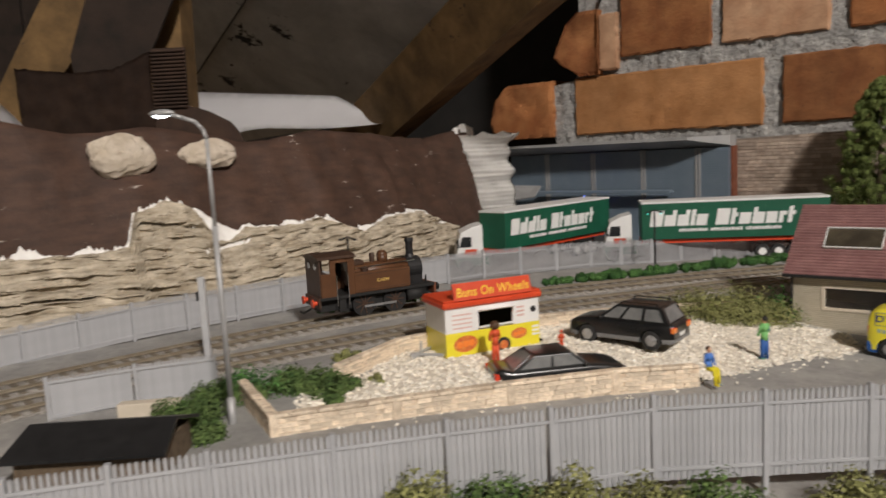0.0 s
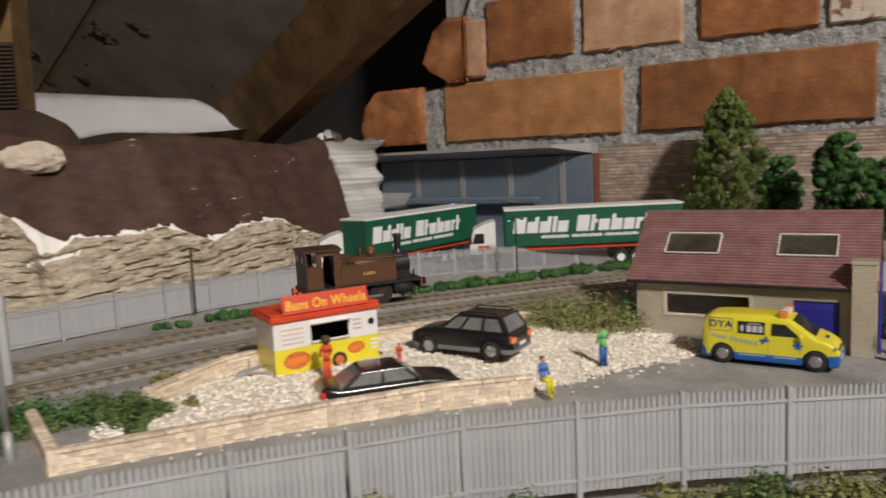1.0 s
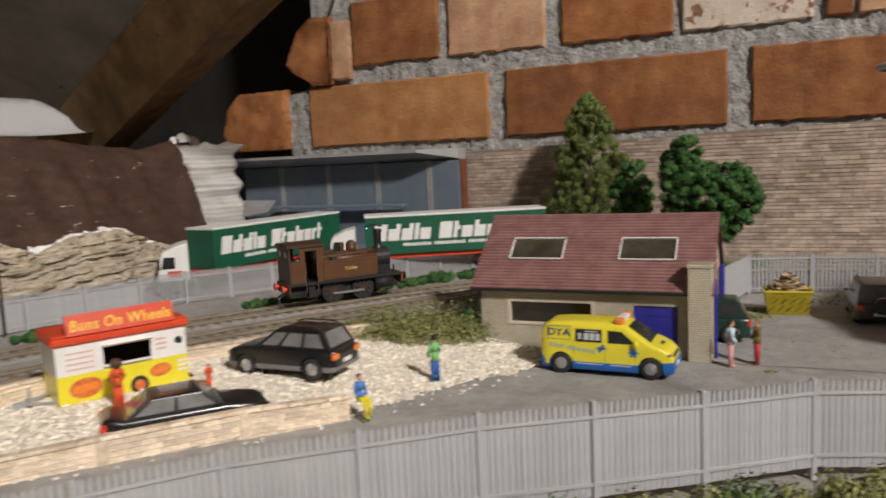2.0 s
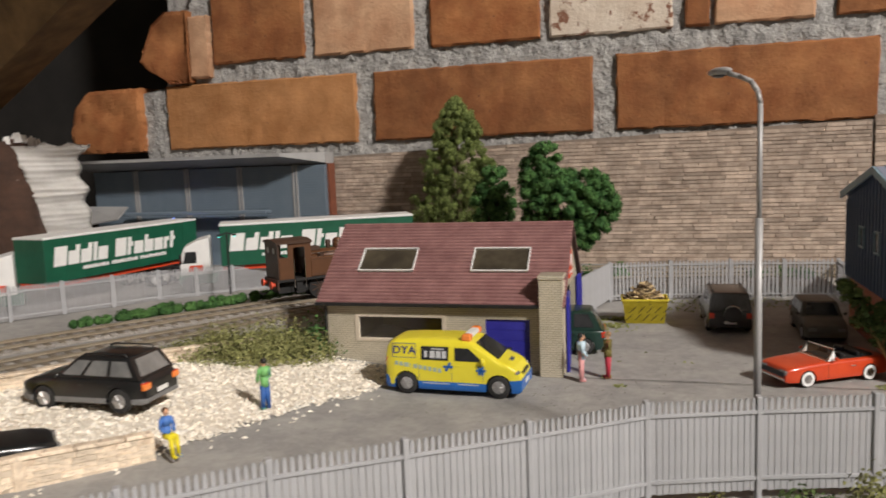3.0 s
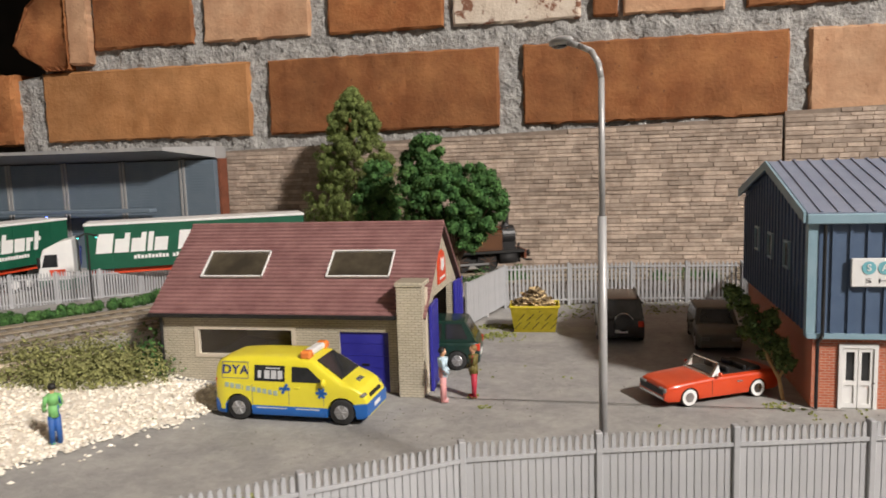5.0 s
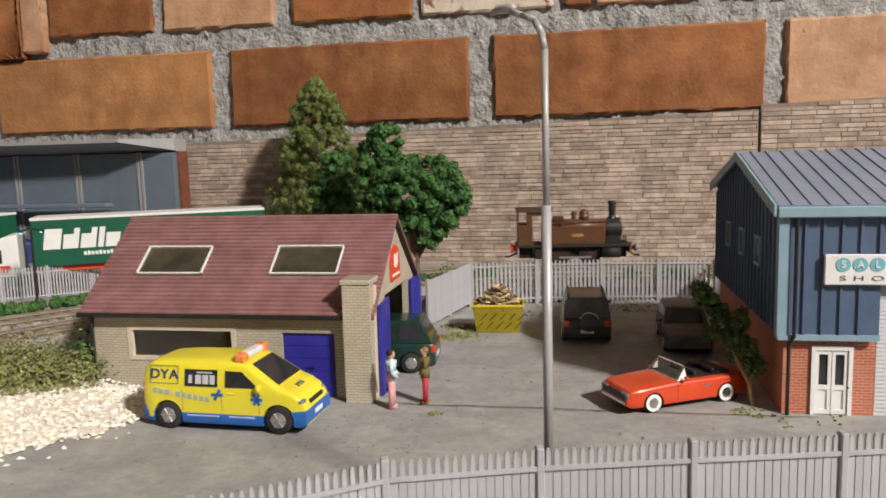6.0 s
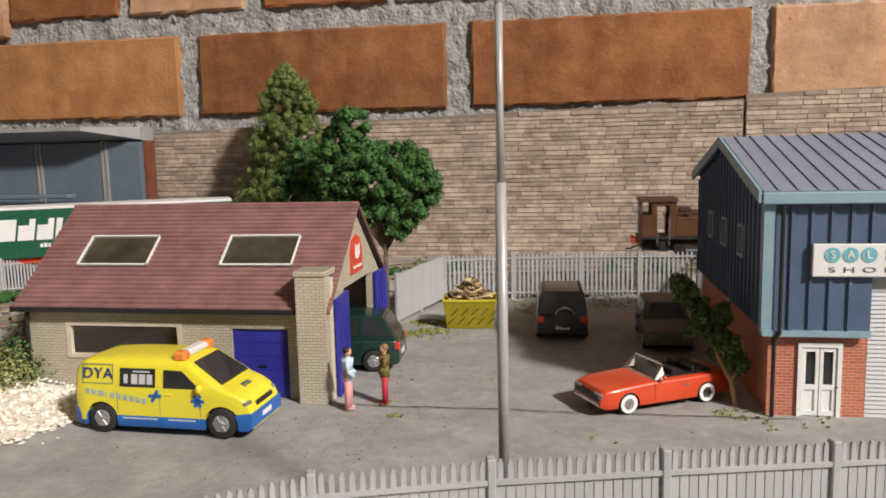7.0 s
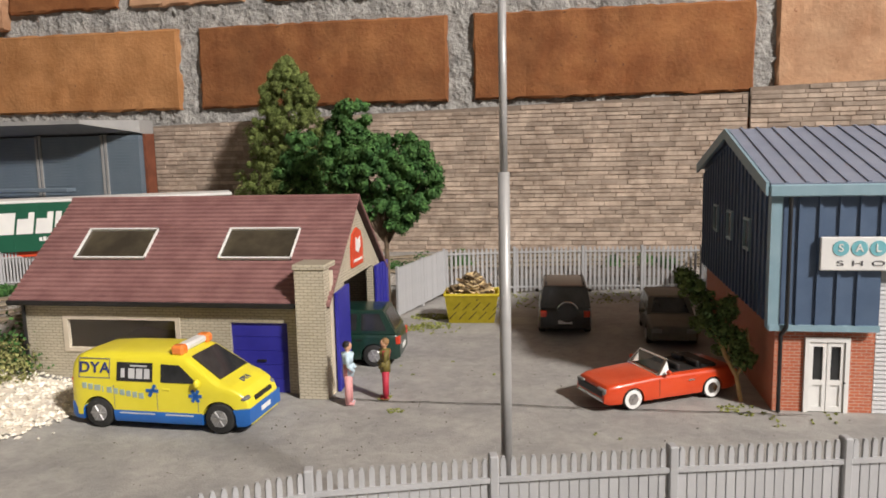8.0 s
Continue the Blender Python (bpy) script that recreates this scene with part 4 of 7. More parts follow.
# ---- garage ----
def make_garage():
    g = thing("garage", 0, 0, 0, 0, "cream brick garage with maroon tiled roof and blue doors", "garage")
    x0, x1, y0, y1, ze, za, yr = -123, 3, 480, 563, 36, 70, 521.5
    bm = B()   # front wall with window and door openings
    xs, zs = (x0, -106, -56, -35.5, -12.7, x1), (0, 14.5, 27.3, 29, 36)
    for i in range(5):
        for k in range(4):
            window, door = i == 1 and k in (1, 2), i == 3 and k < 2
            if not window and not door:
                box(bm, xs[i], xs[i + 1], y0, y0 + 3, zs[k], zs[k + 1])
    bmesh.ops.remove_doubles(bm, verts=bm.verts[:], dist=0.01)
    part("front_wall", bm, GARAGE_BRICK, g)
    bm = B()
    prism(bm, [(y0 + 3, 0), (y1, 0), (y1, ze), (yr, za), (y0 + 3, ze)], "x", x0, x0 + 3)
    part("end_wall", bm, GARAGE_BRICK, g)
    bm = B()
    prism(bm, [(y0 + 3, 0), (503, 0), (503, 39), (548, 39), (548, 0), (y1, 0), (y1, ze), (yr, za), (y0 + 3, ze)], "x", x1 - 3, x1)
    part("gable_wall", bm, GARAGE_BRICK, g)
    bm = B()
    box(bm, x0 + 3, x1 - 3, y1 - 3, y1, 0, ze)
    part("back_wall", bm, GARAGE_BRICK, g)
    bm = B()
    box(bm, -7.0, 4.2, 474.6, 481, 0, 48.5)
    box(bm, -7.6, 4.9, 474.0, 487, 48.5, 50.6, 0.3)
    part("chimney", bm, GARAGE_BRICK, g, "square brick chimney buttress")
    bm = B()
    box(bm, 3.4, 4.6, 481, 484.5, 0, 47)
    part("quoin", bm, CREAM, g)
    # roof slopes, stepped tile courses with two rooflight openings
    front_roof = place(new("roof"), 0, 0, 0)
    front_roof.parent = g
    n = 24
    run, rise = yr - 476.5, za + 2 - 35.5
    for side in (0, 1):
        for i in range(n):
            t0, t1 = i / n, (i + 1) / n
            lights = ((-108.5, -77), (-45.5, -15)) if side == 0 and 9 <= i < 16 else ()
            spans, x = [], x0 - 3.5
            for a, b in lights:
                spans.append((x, a))
                x = b
            spans.append((x, x1 + 2.5 if i > 6 or side else x1 + 2.5))
            for a, b in spans:
                bm = B()
                def yz(t, up):
                    y = 476.5 + run * t
                    return (y if side == 0 else 2 * yr - y, 35.5 + rise * t + up)
                pts = [yz(t0, -0.8), yz(t1 - 0.22 / n, -0.8), yz(t1 - 0.22 / n, 0.25), yz(t0, 0.75)]
                prism(bm, pts, "x", a, b)
                part("tile_course", bm, TILE, front_roof)
        bm = B()
        def deck(t, up):
            y = 476.5 + run * t
            return (y if side == 0 else 2 * yr - y, 35.5 + rise * t + up)
        prism(bm, [deck(0.004, -1.6), deck(1, -1.6), deck(1, -0.55), deck(0.004, -0.55)], "x", x0 - 3.3, x1 + 2.3)
        part("roof_deck", bm, TILE_GROOVE, front_roof, "dark roof deck under the tiles")
    bm = B()
    box(bm, x0 - 3.5, x1 + 2.5, yr - 1.3, yr + 1.3, za + 1.2, za + 3, 0.4)
    part("ridge", bm, TILE, front_roof)
    for a, b in ((-108.5, -77), (-45.5, -15)):
        def at(x, t, up):
            return (x, 476.5 + run * t, 35.5 + rise * t + up)
        bm = B()
        lo, hi, w = 9 / n, 16 / n, 0.012
        for q in (((a, lo), (b, lo), (b, lo + w), (a, lo + w)), ((a, hi - w), (b, hi - w), (b, hi), (a, hi)), ((a, lo), (a + 0.55, lo), (a + 0.55, hi), (a, hi)), ((b - 0.55, lo), (b, lo), (b, hi), (b - 0.55, hi))):
            slab(bm, [at(x, t, 0.3) for x, t in q], 1.0)
        rl = part("rooflight", bm, WHITE, g, "white framed rooflight")
        bm = B()
        slab(bm, [at(a + .5, lo, -0.2), at(b - .5, lo, -0.2), at(b - .5, hi, -0.2), at(a + .5, hi, -0.2)], 0.3)
        part("pane", bm, ROOF_GLASS, rl)
    bm = B()
    box(bm, x0 - 4, -7.7, 475.2, 477.2, 33.8, 35.6, 0.3)
    part("gutter", bm, BLACK, g)
    bm = B()
    tube(bm, [(x0 + 1, 478.6, 34), (x0 + 1, 478.6, 10), (x0 + 1, 478.6, 0.2)], 0.75, 8)
    part("downpipe", bm, BLACK, g)
    # picture window
    bm = B()
    for b in ((-106, -104, 14.5, 29), (-58, -56, 14.5, 29), (-104, -58, 27.6, 29), (-104, -58, 14.5, 16)):
        box(bm, b[0], b[1], 479.6, 482, b[2], b[3])
    w = part("window", bm, CREAM, g, "wide window in a pale frame")
    bm = B()
    box(bm, -104, -58, 481.6, 482.0, 16, 27.6)
    part("pane", bm, CLEAR_PANE, w)
    bm = B()
    for i in range(5):
        z = 27.2 / 5
        box(bm, -35.4, -12.8, 481 + 0.15 * (i % 2), 482.5, z * i, z * (i + 1) - 0.12)
    d = part("up_and_over_door", bm, BLUE_DOOR, g, "royal blue panelled door")
    bm = B()
    box(bm, -25.5, -22, 480.5, 481, 12, 12.8)
    part("handle", bm, BLACK, d)
    for hinge, rz in ((503, -176), (548, -1)):
        bm = B()
        box(bm, 0, 1.4, 0, 20, 0.3, 38.5, 0.2)
        for q in range(1, 4):
            box(bm, 1.4, 1.7, 19 * q / 4 - 0.2, 19 * q / 4 + 0.2, 0.5, 38.2)
        leaf = part("door_leaf", bm, BLUE_DOOR, g, "open royal blue timber door leaf")
        place(leaf, 5.2 if rz < -90 else 3.6, hinge, 0, rz)
    bm = B()
    prism(bm, [(513, 43), (530, 43), (530, 52), (527.5, 57), (521.5, 59), (515.5, 57), (513, 52)], "x", 3.1, 3.8)
    s = part("sign", bm, RED, g, "red arched sign board")
    bm = B()
    prism(bm, [(518.5, 49.5), (522, 48.3), (525.5, 50.5), (525, 55), (522, 53.5), (519.2, 55.2)], "x", 3.8, 4.1)
    box(bm, 3.8, 4.1, 515.5, 527.5, 45, 46)
    part("emblem", bm, WHITE, s)
    bm = B()
    box(bm, x0 + 3.2, x1 - 3.2, y0 + 3.2, y1 - 3.2, 0.2, 0.8)
    part("floor_plate", bm, MATT_BLACK, g)


ROOF_GLASS = mat("smoky_brown_acetate", (0.045, 0.038, 0.028), (0.09, 0.075, 0.05), 14, 0.12, coat=0.5)
CLEAR_PANE = clear("window_acetate", (0.9, 0.88, 0.82))
make_garage()


# ---- warehouse ----
def make_warehouse():
    w = thing("warehouse", 0, 0, 0, 0, "blue metal-clad warehouse on a red brick base", "warehouse")
    x0, x1, y0, y1, zb, ze, za, yr = 158.5, 345, 478, 612, 30, 77, 94, 546
    bm = B()
    for b in ((x0 + 2, 170, 0, 31), (170, 184.5, 26, 31), (184.5, 192, 0, 31), (192, 262, 50, 52), (262, x1, 0, 31)):
        box(bm, b[0], b[1], y0 + 1.5, y0 + 4.5, b[2], b[3])
    part("front_brick", bm, RED_BRICK, w)
    bm = B()
    box(bm, x0 + 2, x0 + 5, y0 + 4.5, y1 - 2, 0, 31)
    box(bm, x0 + 5, x1, y1 - 5, y1 - 2, 0, 31)
    part("side_brick", bm, RED_BRICK, w)
    # cladding
    bm = B()
    for b in ((x0, 192, zb, ze), (192, 262, 50, ze), (262, x1, zb, ze)):
        box(bm, b[0], b[1], y0 - 0.5, y0 + 1.5, b[2], b[3])
    x = x0 + 8
    while x < x1:
        box(bm, x - 0.5, x + 0.5, y0 - 1.3, y0 - 0.45, zb + 0.3 if not 191 < x < 263 else 50.3, ze - 3)
        x += 6.2
    part("front_cladding", bm, CLAD, w)
    bm = B()
    prism(bm, [(y0 + 1.6, zb), (y1, zb), (y1, ze + 2), (yr, za), (y0 + 1.6, ze)], "x", x0, x0 + 2)
    y = y0 + 9
    while y < y1:
        t = za - abs(y - yr) * (za - ze) / (yr - y0)
        box(bm, x0 - 0.7, x0 + 0.05, y - 0.4, y + 0.4, zb + 0.3, t - 2)
        y += 6.2
    prism(bm, [(y0 + 1.6, zb), (y1, zb), (y1, ze + 2), (yr, za), (y0 + 1.6, ze)], "x", x1 - 2, x1)
    box(bm, x0 + 2, x1 - 2, y1 - 2, y1, zb, ze + 2)
    part("side_cladding", bm, CLAD, w)
    bm = B()
    box(bm, x0 - 1.2, x0 + 2.4, y0 - 1.6, y0 + 2.4, zb - 1, ze)
    part("corner_trim", bm, CLAD_TRIM, w)
    bm = B()
    box(bm, x0 - 0.8, 192, y0 - 1.9, y0 - 0.4, zb - 1.4, zb + 0.6)
    part("base_trim", bm, CLAD_TRIM, w)
    for side in (0, 1):
        bm = B()
        q = [(x0 - 2, y0 - 3, ze - 0.5), (x1 + 2, y0 - 3, ze - 0.5), (x1 + 2, yr, za + 1), (x0 - 2, yr, za + 1)]
        if side:
            q = [(x, 2 * yr - yy, z + (1 if yy != yr else 0)) for x, yy, z in q][::-1]
        slab(bm, q, 1.4)
        roof = part("roof", bm, CLAD_ROOF, w, "ribbed blue-grey sheet roof")
        x = x0 + 3
        while x < x1:
            b = B()
            up = Vector((0, 0, 1.2))
            lo, hi = Vector((x, q[0][1] if not side else q[3][1], ze + (1.0 if side else 0))), Vector((x, yr, za + 1.6))
            slab(b, [lo + Vector((-.5, 0, .6)), lo + Vector((.5, 0, .6)), hi + Vector((.5, 0, .6)), hi + Vector((-.5, 0, .6))], 0.8 if not side else -0.8)
            part("roof_rib", b, CLAD_ROOF, roof)
            x += 6.2
    bm = B()
    box(bm, x0 - 2.4, x1, y0 - 4, y0 - 2, ze - 3.6, ze + 0.4, 0.4)
    part("gutter", bm, CLAD_TRIM, w)
    bm = B()
    slab(bm, [(x0 - 2.6, y0 - 3.4, ze - 3), (x0 - 2.6, y0 - 3.4, ze + 1.2), (x0 - 2.6, yr, za + 2.6), (x0 - 2.6, yr, za - 1.5)], 1.0)
    slab(bm, [(x0 - 2.6, y1 + 2, ze - 1), (x0 - 2.6, y1 + 2, ze + 3.2), (x0 - 2.6, yr, za + 2.6), (x0 - 2.6, yr, za - 1.5)], -1.0)
    part("verge", bm, CLAD_TRIM, w)
    bm = B()
    tube(bm, [(x0 + 4.5, y0 - 2.6, ze - 3), (x0 + 4.5, y0 - 2.6, zb), (x0 + 3.4, y0 - 0.6, zb - 3), (x0 + 3.4, y0 - 0.6, 0.2)], 0.7, 8)
    part("downpipe", bm, BLACK, w)
    for yy in (512, 544, 574):
        bm = B()
        for a in ((yy - 5, yy - 4.2, 51, 63), (yy + 4.2, yy + 5, 51, 63), (yy - 4.2, yy + 4.2, 51, 51.9), (yy - 4.2, yy + 4.2, 62.1, 63)):
            box(bm, x0 - 1.3, x0 - 0.1, a[0], a[1], a[2], a[3])
        wn = part("window", bm, CLAD_TRIM, w, "narrow side window in a pale frame")
        bm = B()
        box(bm, x0 - 0.5, x0 - 0.1, yy - 4.2, yy + 4.2, 51.9, 62.1)
        part("pane", bm, GREY_GLASS, wn)
    # white double door
    bm = B()
    for a in ((170.2, 171.6, 0, 26), (182.9, 184.3, 0, 26), (171.6, 182.9, 24.4, 26)):
        box(bm, a[0], a[1], y0 + 0.6, y0 + 3, a[2], a[3])
    dr = part("door", bm, WHITE, w, "white double door with glazed tops")
    for a in (171.8, 177.4):
        bm = B()
        for c in ((a, a + 1.1, 0.3, 24.2), (a + 4.2, a + 5.3, 0.3, 24.2), (a + 1.1, a + 4.2, 0.3, 2), (a + 1.1, a + 4.2, 9.5, 11.2), (a + 1.1, a + 4.2, 22.8, 24.2)):
            box(bm, c[0], c[1], y0 + 1.1, y0 + 2.4, c[2], c[3])
        box(bm, a + 1, a + 4.3, y0 + 1.6, y0 + 2.2, 1.8, 9.7)
        part("leaf", bm, WHITE, dr)
        bm = B()
        box(bm, a + 1.1, a + 4.2, y0 + 1.7, y0 + 2.1, 11.2, 22.8)
        part("pane", bm, DARK_GLASS, dr)
    bm = B()
    ball(bm, (183.0, y0 + 0.8, 10.5), 0.45, sub=1)
    part("handle", bm, BLACK, dr)
    bm = B()
    box(bm, 192.2, 261.8, y0 + 2.6, y0 + 3.2, 0.2, 50)
    shutter = part("roller_shutter", bm, SHUTTER, w, "white ribbed roller shutter")
    bm = B()
    prism(bm, [(y0 + 1.4, 0), (y0 + 2.6, 0), (y0 + 2.6, 1.5), (y0 + 1.9, 1.5)], "x", 192.2, 261.8)
    slat = mesh_of("slat", bm, SHUTTER)
    for k in range(33):
        piece("slat", slat, shutter, Matrix.Translation((0, 0, 0.2 + 1.5 * k)))
    bm = B()
    box(bm, 172.5, 236, y0 - 2.9, y0 - 1.4, 49.2, 60.2, 0.3)
    sg = part("sign", bm, WHITE, w, "white shop sign with teal discs")
    for i, ch in enumerate("SAL"):
        bm = B()
        cyl(bm, (178.6 + 5.6 * i, y0 - 2.85, 56.6), (178.6 + 5.6 * i, y0 - 3.1, 56.6), 2.5, 20)
        part("disc", bm, TEAL, sg)
        lettering("letter", ch, 3.6, WHITE, sg, Matrix.Translation((178.6 + 5.6 * i, y0 - 3.15, 56.6)) @ Matrix.Rotation(radians(90), 4, "X"))
    lettering("letter", "S", 5.4, INK, sg, Matrix.Translation((195.8, y0 - 2.95, 56.5)) @ Matrix.Rotation(radians(90), 4, "X"))
    lettering("word", "S H O P", 2.5, INK, sg, Matrix.Translation((187.2, y0 - 2.95, 51.6)) @ Matrix.Rotation(radians(90), 4, "X"), wide=2.2, weight=-0.012)
    bm = B()
    for c in ((200, 228, 55.2, 57.8), (204, 232, 50.4, 52.4)):
        box(bm, c[0], c[1], y0 - 3.0, y0 - 2.8, c[2], c[3])
    part("sign_bar", bm, INK, sg)


INK = mat("dark_grey_print", (0.06, 0.06, 0.075), (0.09, 0.09, 0.105), 3, 0.5)
TEAL = mat("teal_print", (0.16, 0.45, 0.52), (0.2, 0.5, 0.57), 3, 0.5)
make_warehouse()


# ---- lorry depot shed behind the lorries ----
def make_depot():
    d = thing("depot_shed", 0, 0, 0, 0, "long blue-grey ribbed depot shed with overhanging grey roof", "shed")
    x0, x1, y0 = -548, -273, 820
    bm = B()
    box(bm, x0, x1, y0, y0 + 22, 0, 107)
    part("wall", bm, SHED_BLUE, d)
    rib, end = B(), B()
    box(rib, x0, x1 + 0.3, y0 - 0.6, y0 + 0.1, 0, 1.2)
    box(end, x1 - 0.1, x1 + 0.6, y0, y0 + 24, 0, 1.2)
    rib, end = mesh_of("wall_rib", rib, SHED_BLUE), mesh_of("wall_rib", end, SHED_BLUE)
    for k in range(33):
        piece("wall_rib", rib, d, Matrix.Translation((0, 0, 20 + 2.6 * k)))
        piece("wall_rib", end, d, Matrix.Translation((0, 0, 20 + 2.6 * k)))
    for x in (-494, -431, -368, -305):
        bm = B()
        box(bm, x - 3, x - 1, y0 - 1.6, y0 + 0.5, 20, 108)
        box(bm, x + 0.6, x + 2.6, y0 - 1.6, y0 + 0.5, 20, 108)
        part("post", bm, SHED_GREY, d)
    bm = B()
    plan = ((-553, 783, 116.5), (-305, 788, 116.5), (-272, 822, 109), (-272, 843, 104), (-553, 843, 104))
    under, over = [bm.verts.new(p) for p in plan], [bm.verts.new((x, y, 119.5)) for x, y, z in plan]
    bm.faces.new(over)
    bm.faces.new((under[0], under[4], under[3]))
    bm.faces.new((under[0], under[3], under[2], under[1]))
    for i in range(5):
        bm.faces.new((under[i], under[(i + 1) % 5], over[(i + 1) % 5], over[i]))
    bmesh.ops.recalc_face_normals(bm, faces=bm.faces)
    part("roof", bm, SHED_GREY, d, "flat grey overhanging roof")
    bm = B()
    slab(bm, [(-550, 775, 49), (-486, 775, 58), (-492, 800, 69), (-540, 800, 70)], 1.5)
    part("side_roof", bm, SHED_GREY, d, "small grey lean-to roof")
    bm = B()
    box(bm, -500, -330, 800, 812.5, 60, 63, 0.4)
    part("canopy", bm, SHED_BLUE, d)
    bm = B()
    box(bm, x1 + 0.8, x1 + 3.2, y0 + 6, y0 + 20, 0, 108)
    part("rust_post", bm, WALL_RUST, d, "rust-red end post")


WALL_RUST = mat("rust_red", (0.16, 0.05, 0.025), (0.22, 0.07, 0.035), 8, 0.8)
make_depot()


# ---- vehicles; local x runs forward, origin on the ground under the middle ----
def bilinear(q, u, v):
    a, b, c, d = (Vector(p) for p in q)
    return a.lerp(b, u).lerp(d.lerp(c, u), v)


def wheel(parent, x, y, r, w, out, rim=None, white=False):
    bm = B()
    cyl(bm, (x, y - w / 2, r), (x, y + w / 2, r), r, 20)
    bmesh.ops.bevel(bm, geom=[e for e in bm.edges if abs(e.verts[0].co.y - e.verts[1].co.y) < 0.01], offset=r * 0.12, segments=2, affect="EDGES", profile=0.5)
    wh = part("wheel", bm, TYRE, parent, flat=False)
    if white:
        bm = B()
        cyl(bm, (x, y + out * (w / 2 - 0.1), r), (x, y + out * (w / 2 + 0.1), r), r * 0.88, 20)
        part("whitewall", bm, WHITE, wh)
    bm = B()
    cyl(bm, (x, y + out * (w / 2 - 0.2), r), (x, y + out * (w / 2 + 0.2), r), r * 0.62, 18, r * 0.5)
    for k in range(6):
        a = k * math.pi / 3
        cyl(bm, (x, y + out * (w / 2 + 0.15), r), (x + math.cos(a) * r * 0.55, y + out * (w / 2 + 0.15), r + math.sin(a) * r * 0.55), r * 0.08, 6)
    part("rim", bm, rim or RIM, wh, flat=True)


def arch(cx, r, z, n=8):
    """Points over a wheel arch, from front to rear."""
    return [(cx + r * math.cos(math.pi * k / n), max(z, z + r * math.sin(math.pi * k / n))) for k in range(n + 1)]


def loft_shell(h, W, sill, tops, wheels, r, nose, slim=False):
    """A car's lower body: cross-sections along its length, cut by the wheel arches."""
    bm = B()
    tx, tz = [p[0] for p in tops], [p[1] for p in tops]
    xs = set(np.linspace(-h, h, 37))
    for c in wheels:
        xs |= {c + r * math.cos(math.pi * k / 12) for k in range(13)} | {c - r - 0.02, c + r + 0.02}
    xs |= {-h + 0.25, -h + 0.8, -h + 1.8, h - 0.25, h - 0.8, h - 1.8}
    xs = [x for x in sorted(xs) if -h <= x <= h]
    shape = [(0.97, 0.0), (1.0, 0.10), (1.0, 0.34), (1.0, 0.62), (0.985, 0.80), (0.955, 0.91), (0.90, 0.97), (0.78, 1.0), (0.40, 1.012), (0.0, 1.015)]
    if slim:
        shape = [(0.97, 0.0), (1.0, 0.2), (1.0, 0.7), (0.985, 1.0), (0.7, 1.0), (0.0, 1.0)]
    rings, gone = [], []
    for x in xs:
        top = float(np.interp(x, tx, tz))
        e = max(0.0, (abs(x) - h * 0.70) / (h * 0.30))
        w = W / 2 * (1 - (1 - nose) * e ** 2.4)
        low = sill + 0.9 * max(0.0, (abs(x) - h + 1.2) / 1.2)
        for c in wheels:
            if abs(x - c) < r:
                low = max(low, r / 1.16 - 0.3 + math.sqrt(r * r - (x - c) ** 2))
        gone.append(slim and low > top - 0.3)
        low = min(low, top - 0.3)
        half = [(w * f, max(low, sill + (top - sill) * q)) for f, q in shape]
        rings.append([bm.verts.new((x, -y, z)) for y, z in half] + [bm.verts.new((x, y, z)) for y, z in half[-2::-1]])
    n = len(rings[0])
    for j, (p, q) in enumerate(zip(rings, rings[1:])):
        if gone[j] and gone[j + 1]:
            continue
        for i in range(n - 1):
            bm.faces.new((p[i], q[i], q[i + 1], p[i + 1]))
        bm.faces.new((p[n - 1], q[n - 1], q[0], p[0]))
    bm.faces.new(rings[0])
    bm.faces.new(rings[-1][::-1])
    bmesh.ops.dissolve_degenerate(bm, dist=0.004, edges=bm.edges[:])
    bmesh.ops.recalc_face_normals(bm, faces=bm.faces)
    return bm


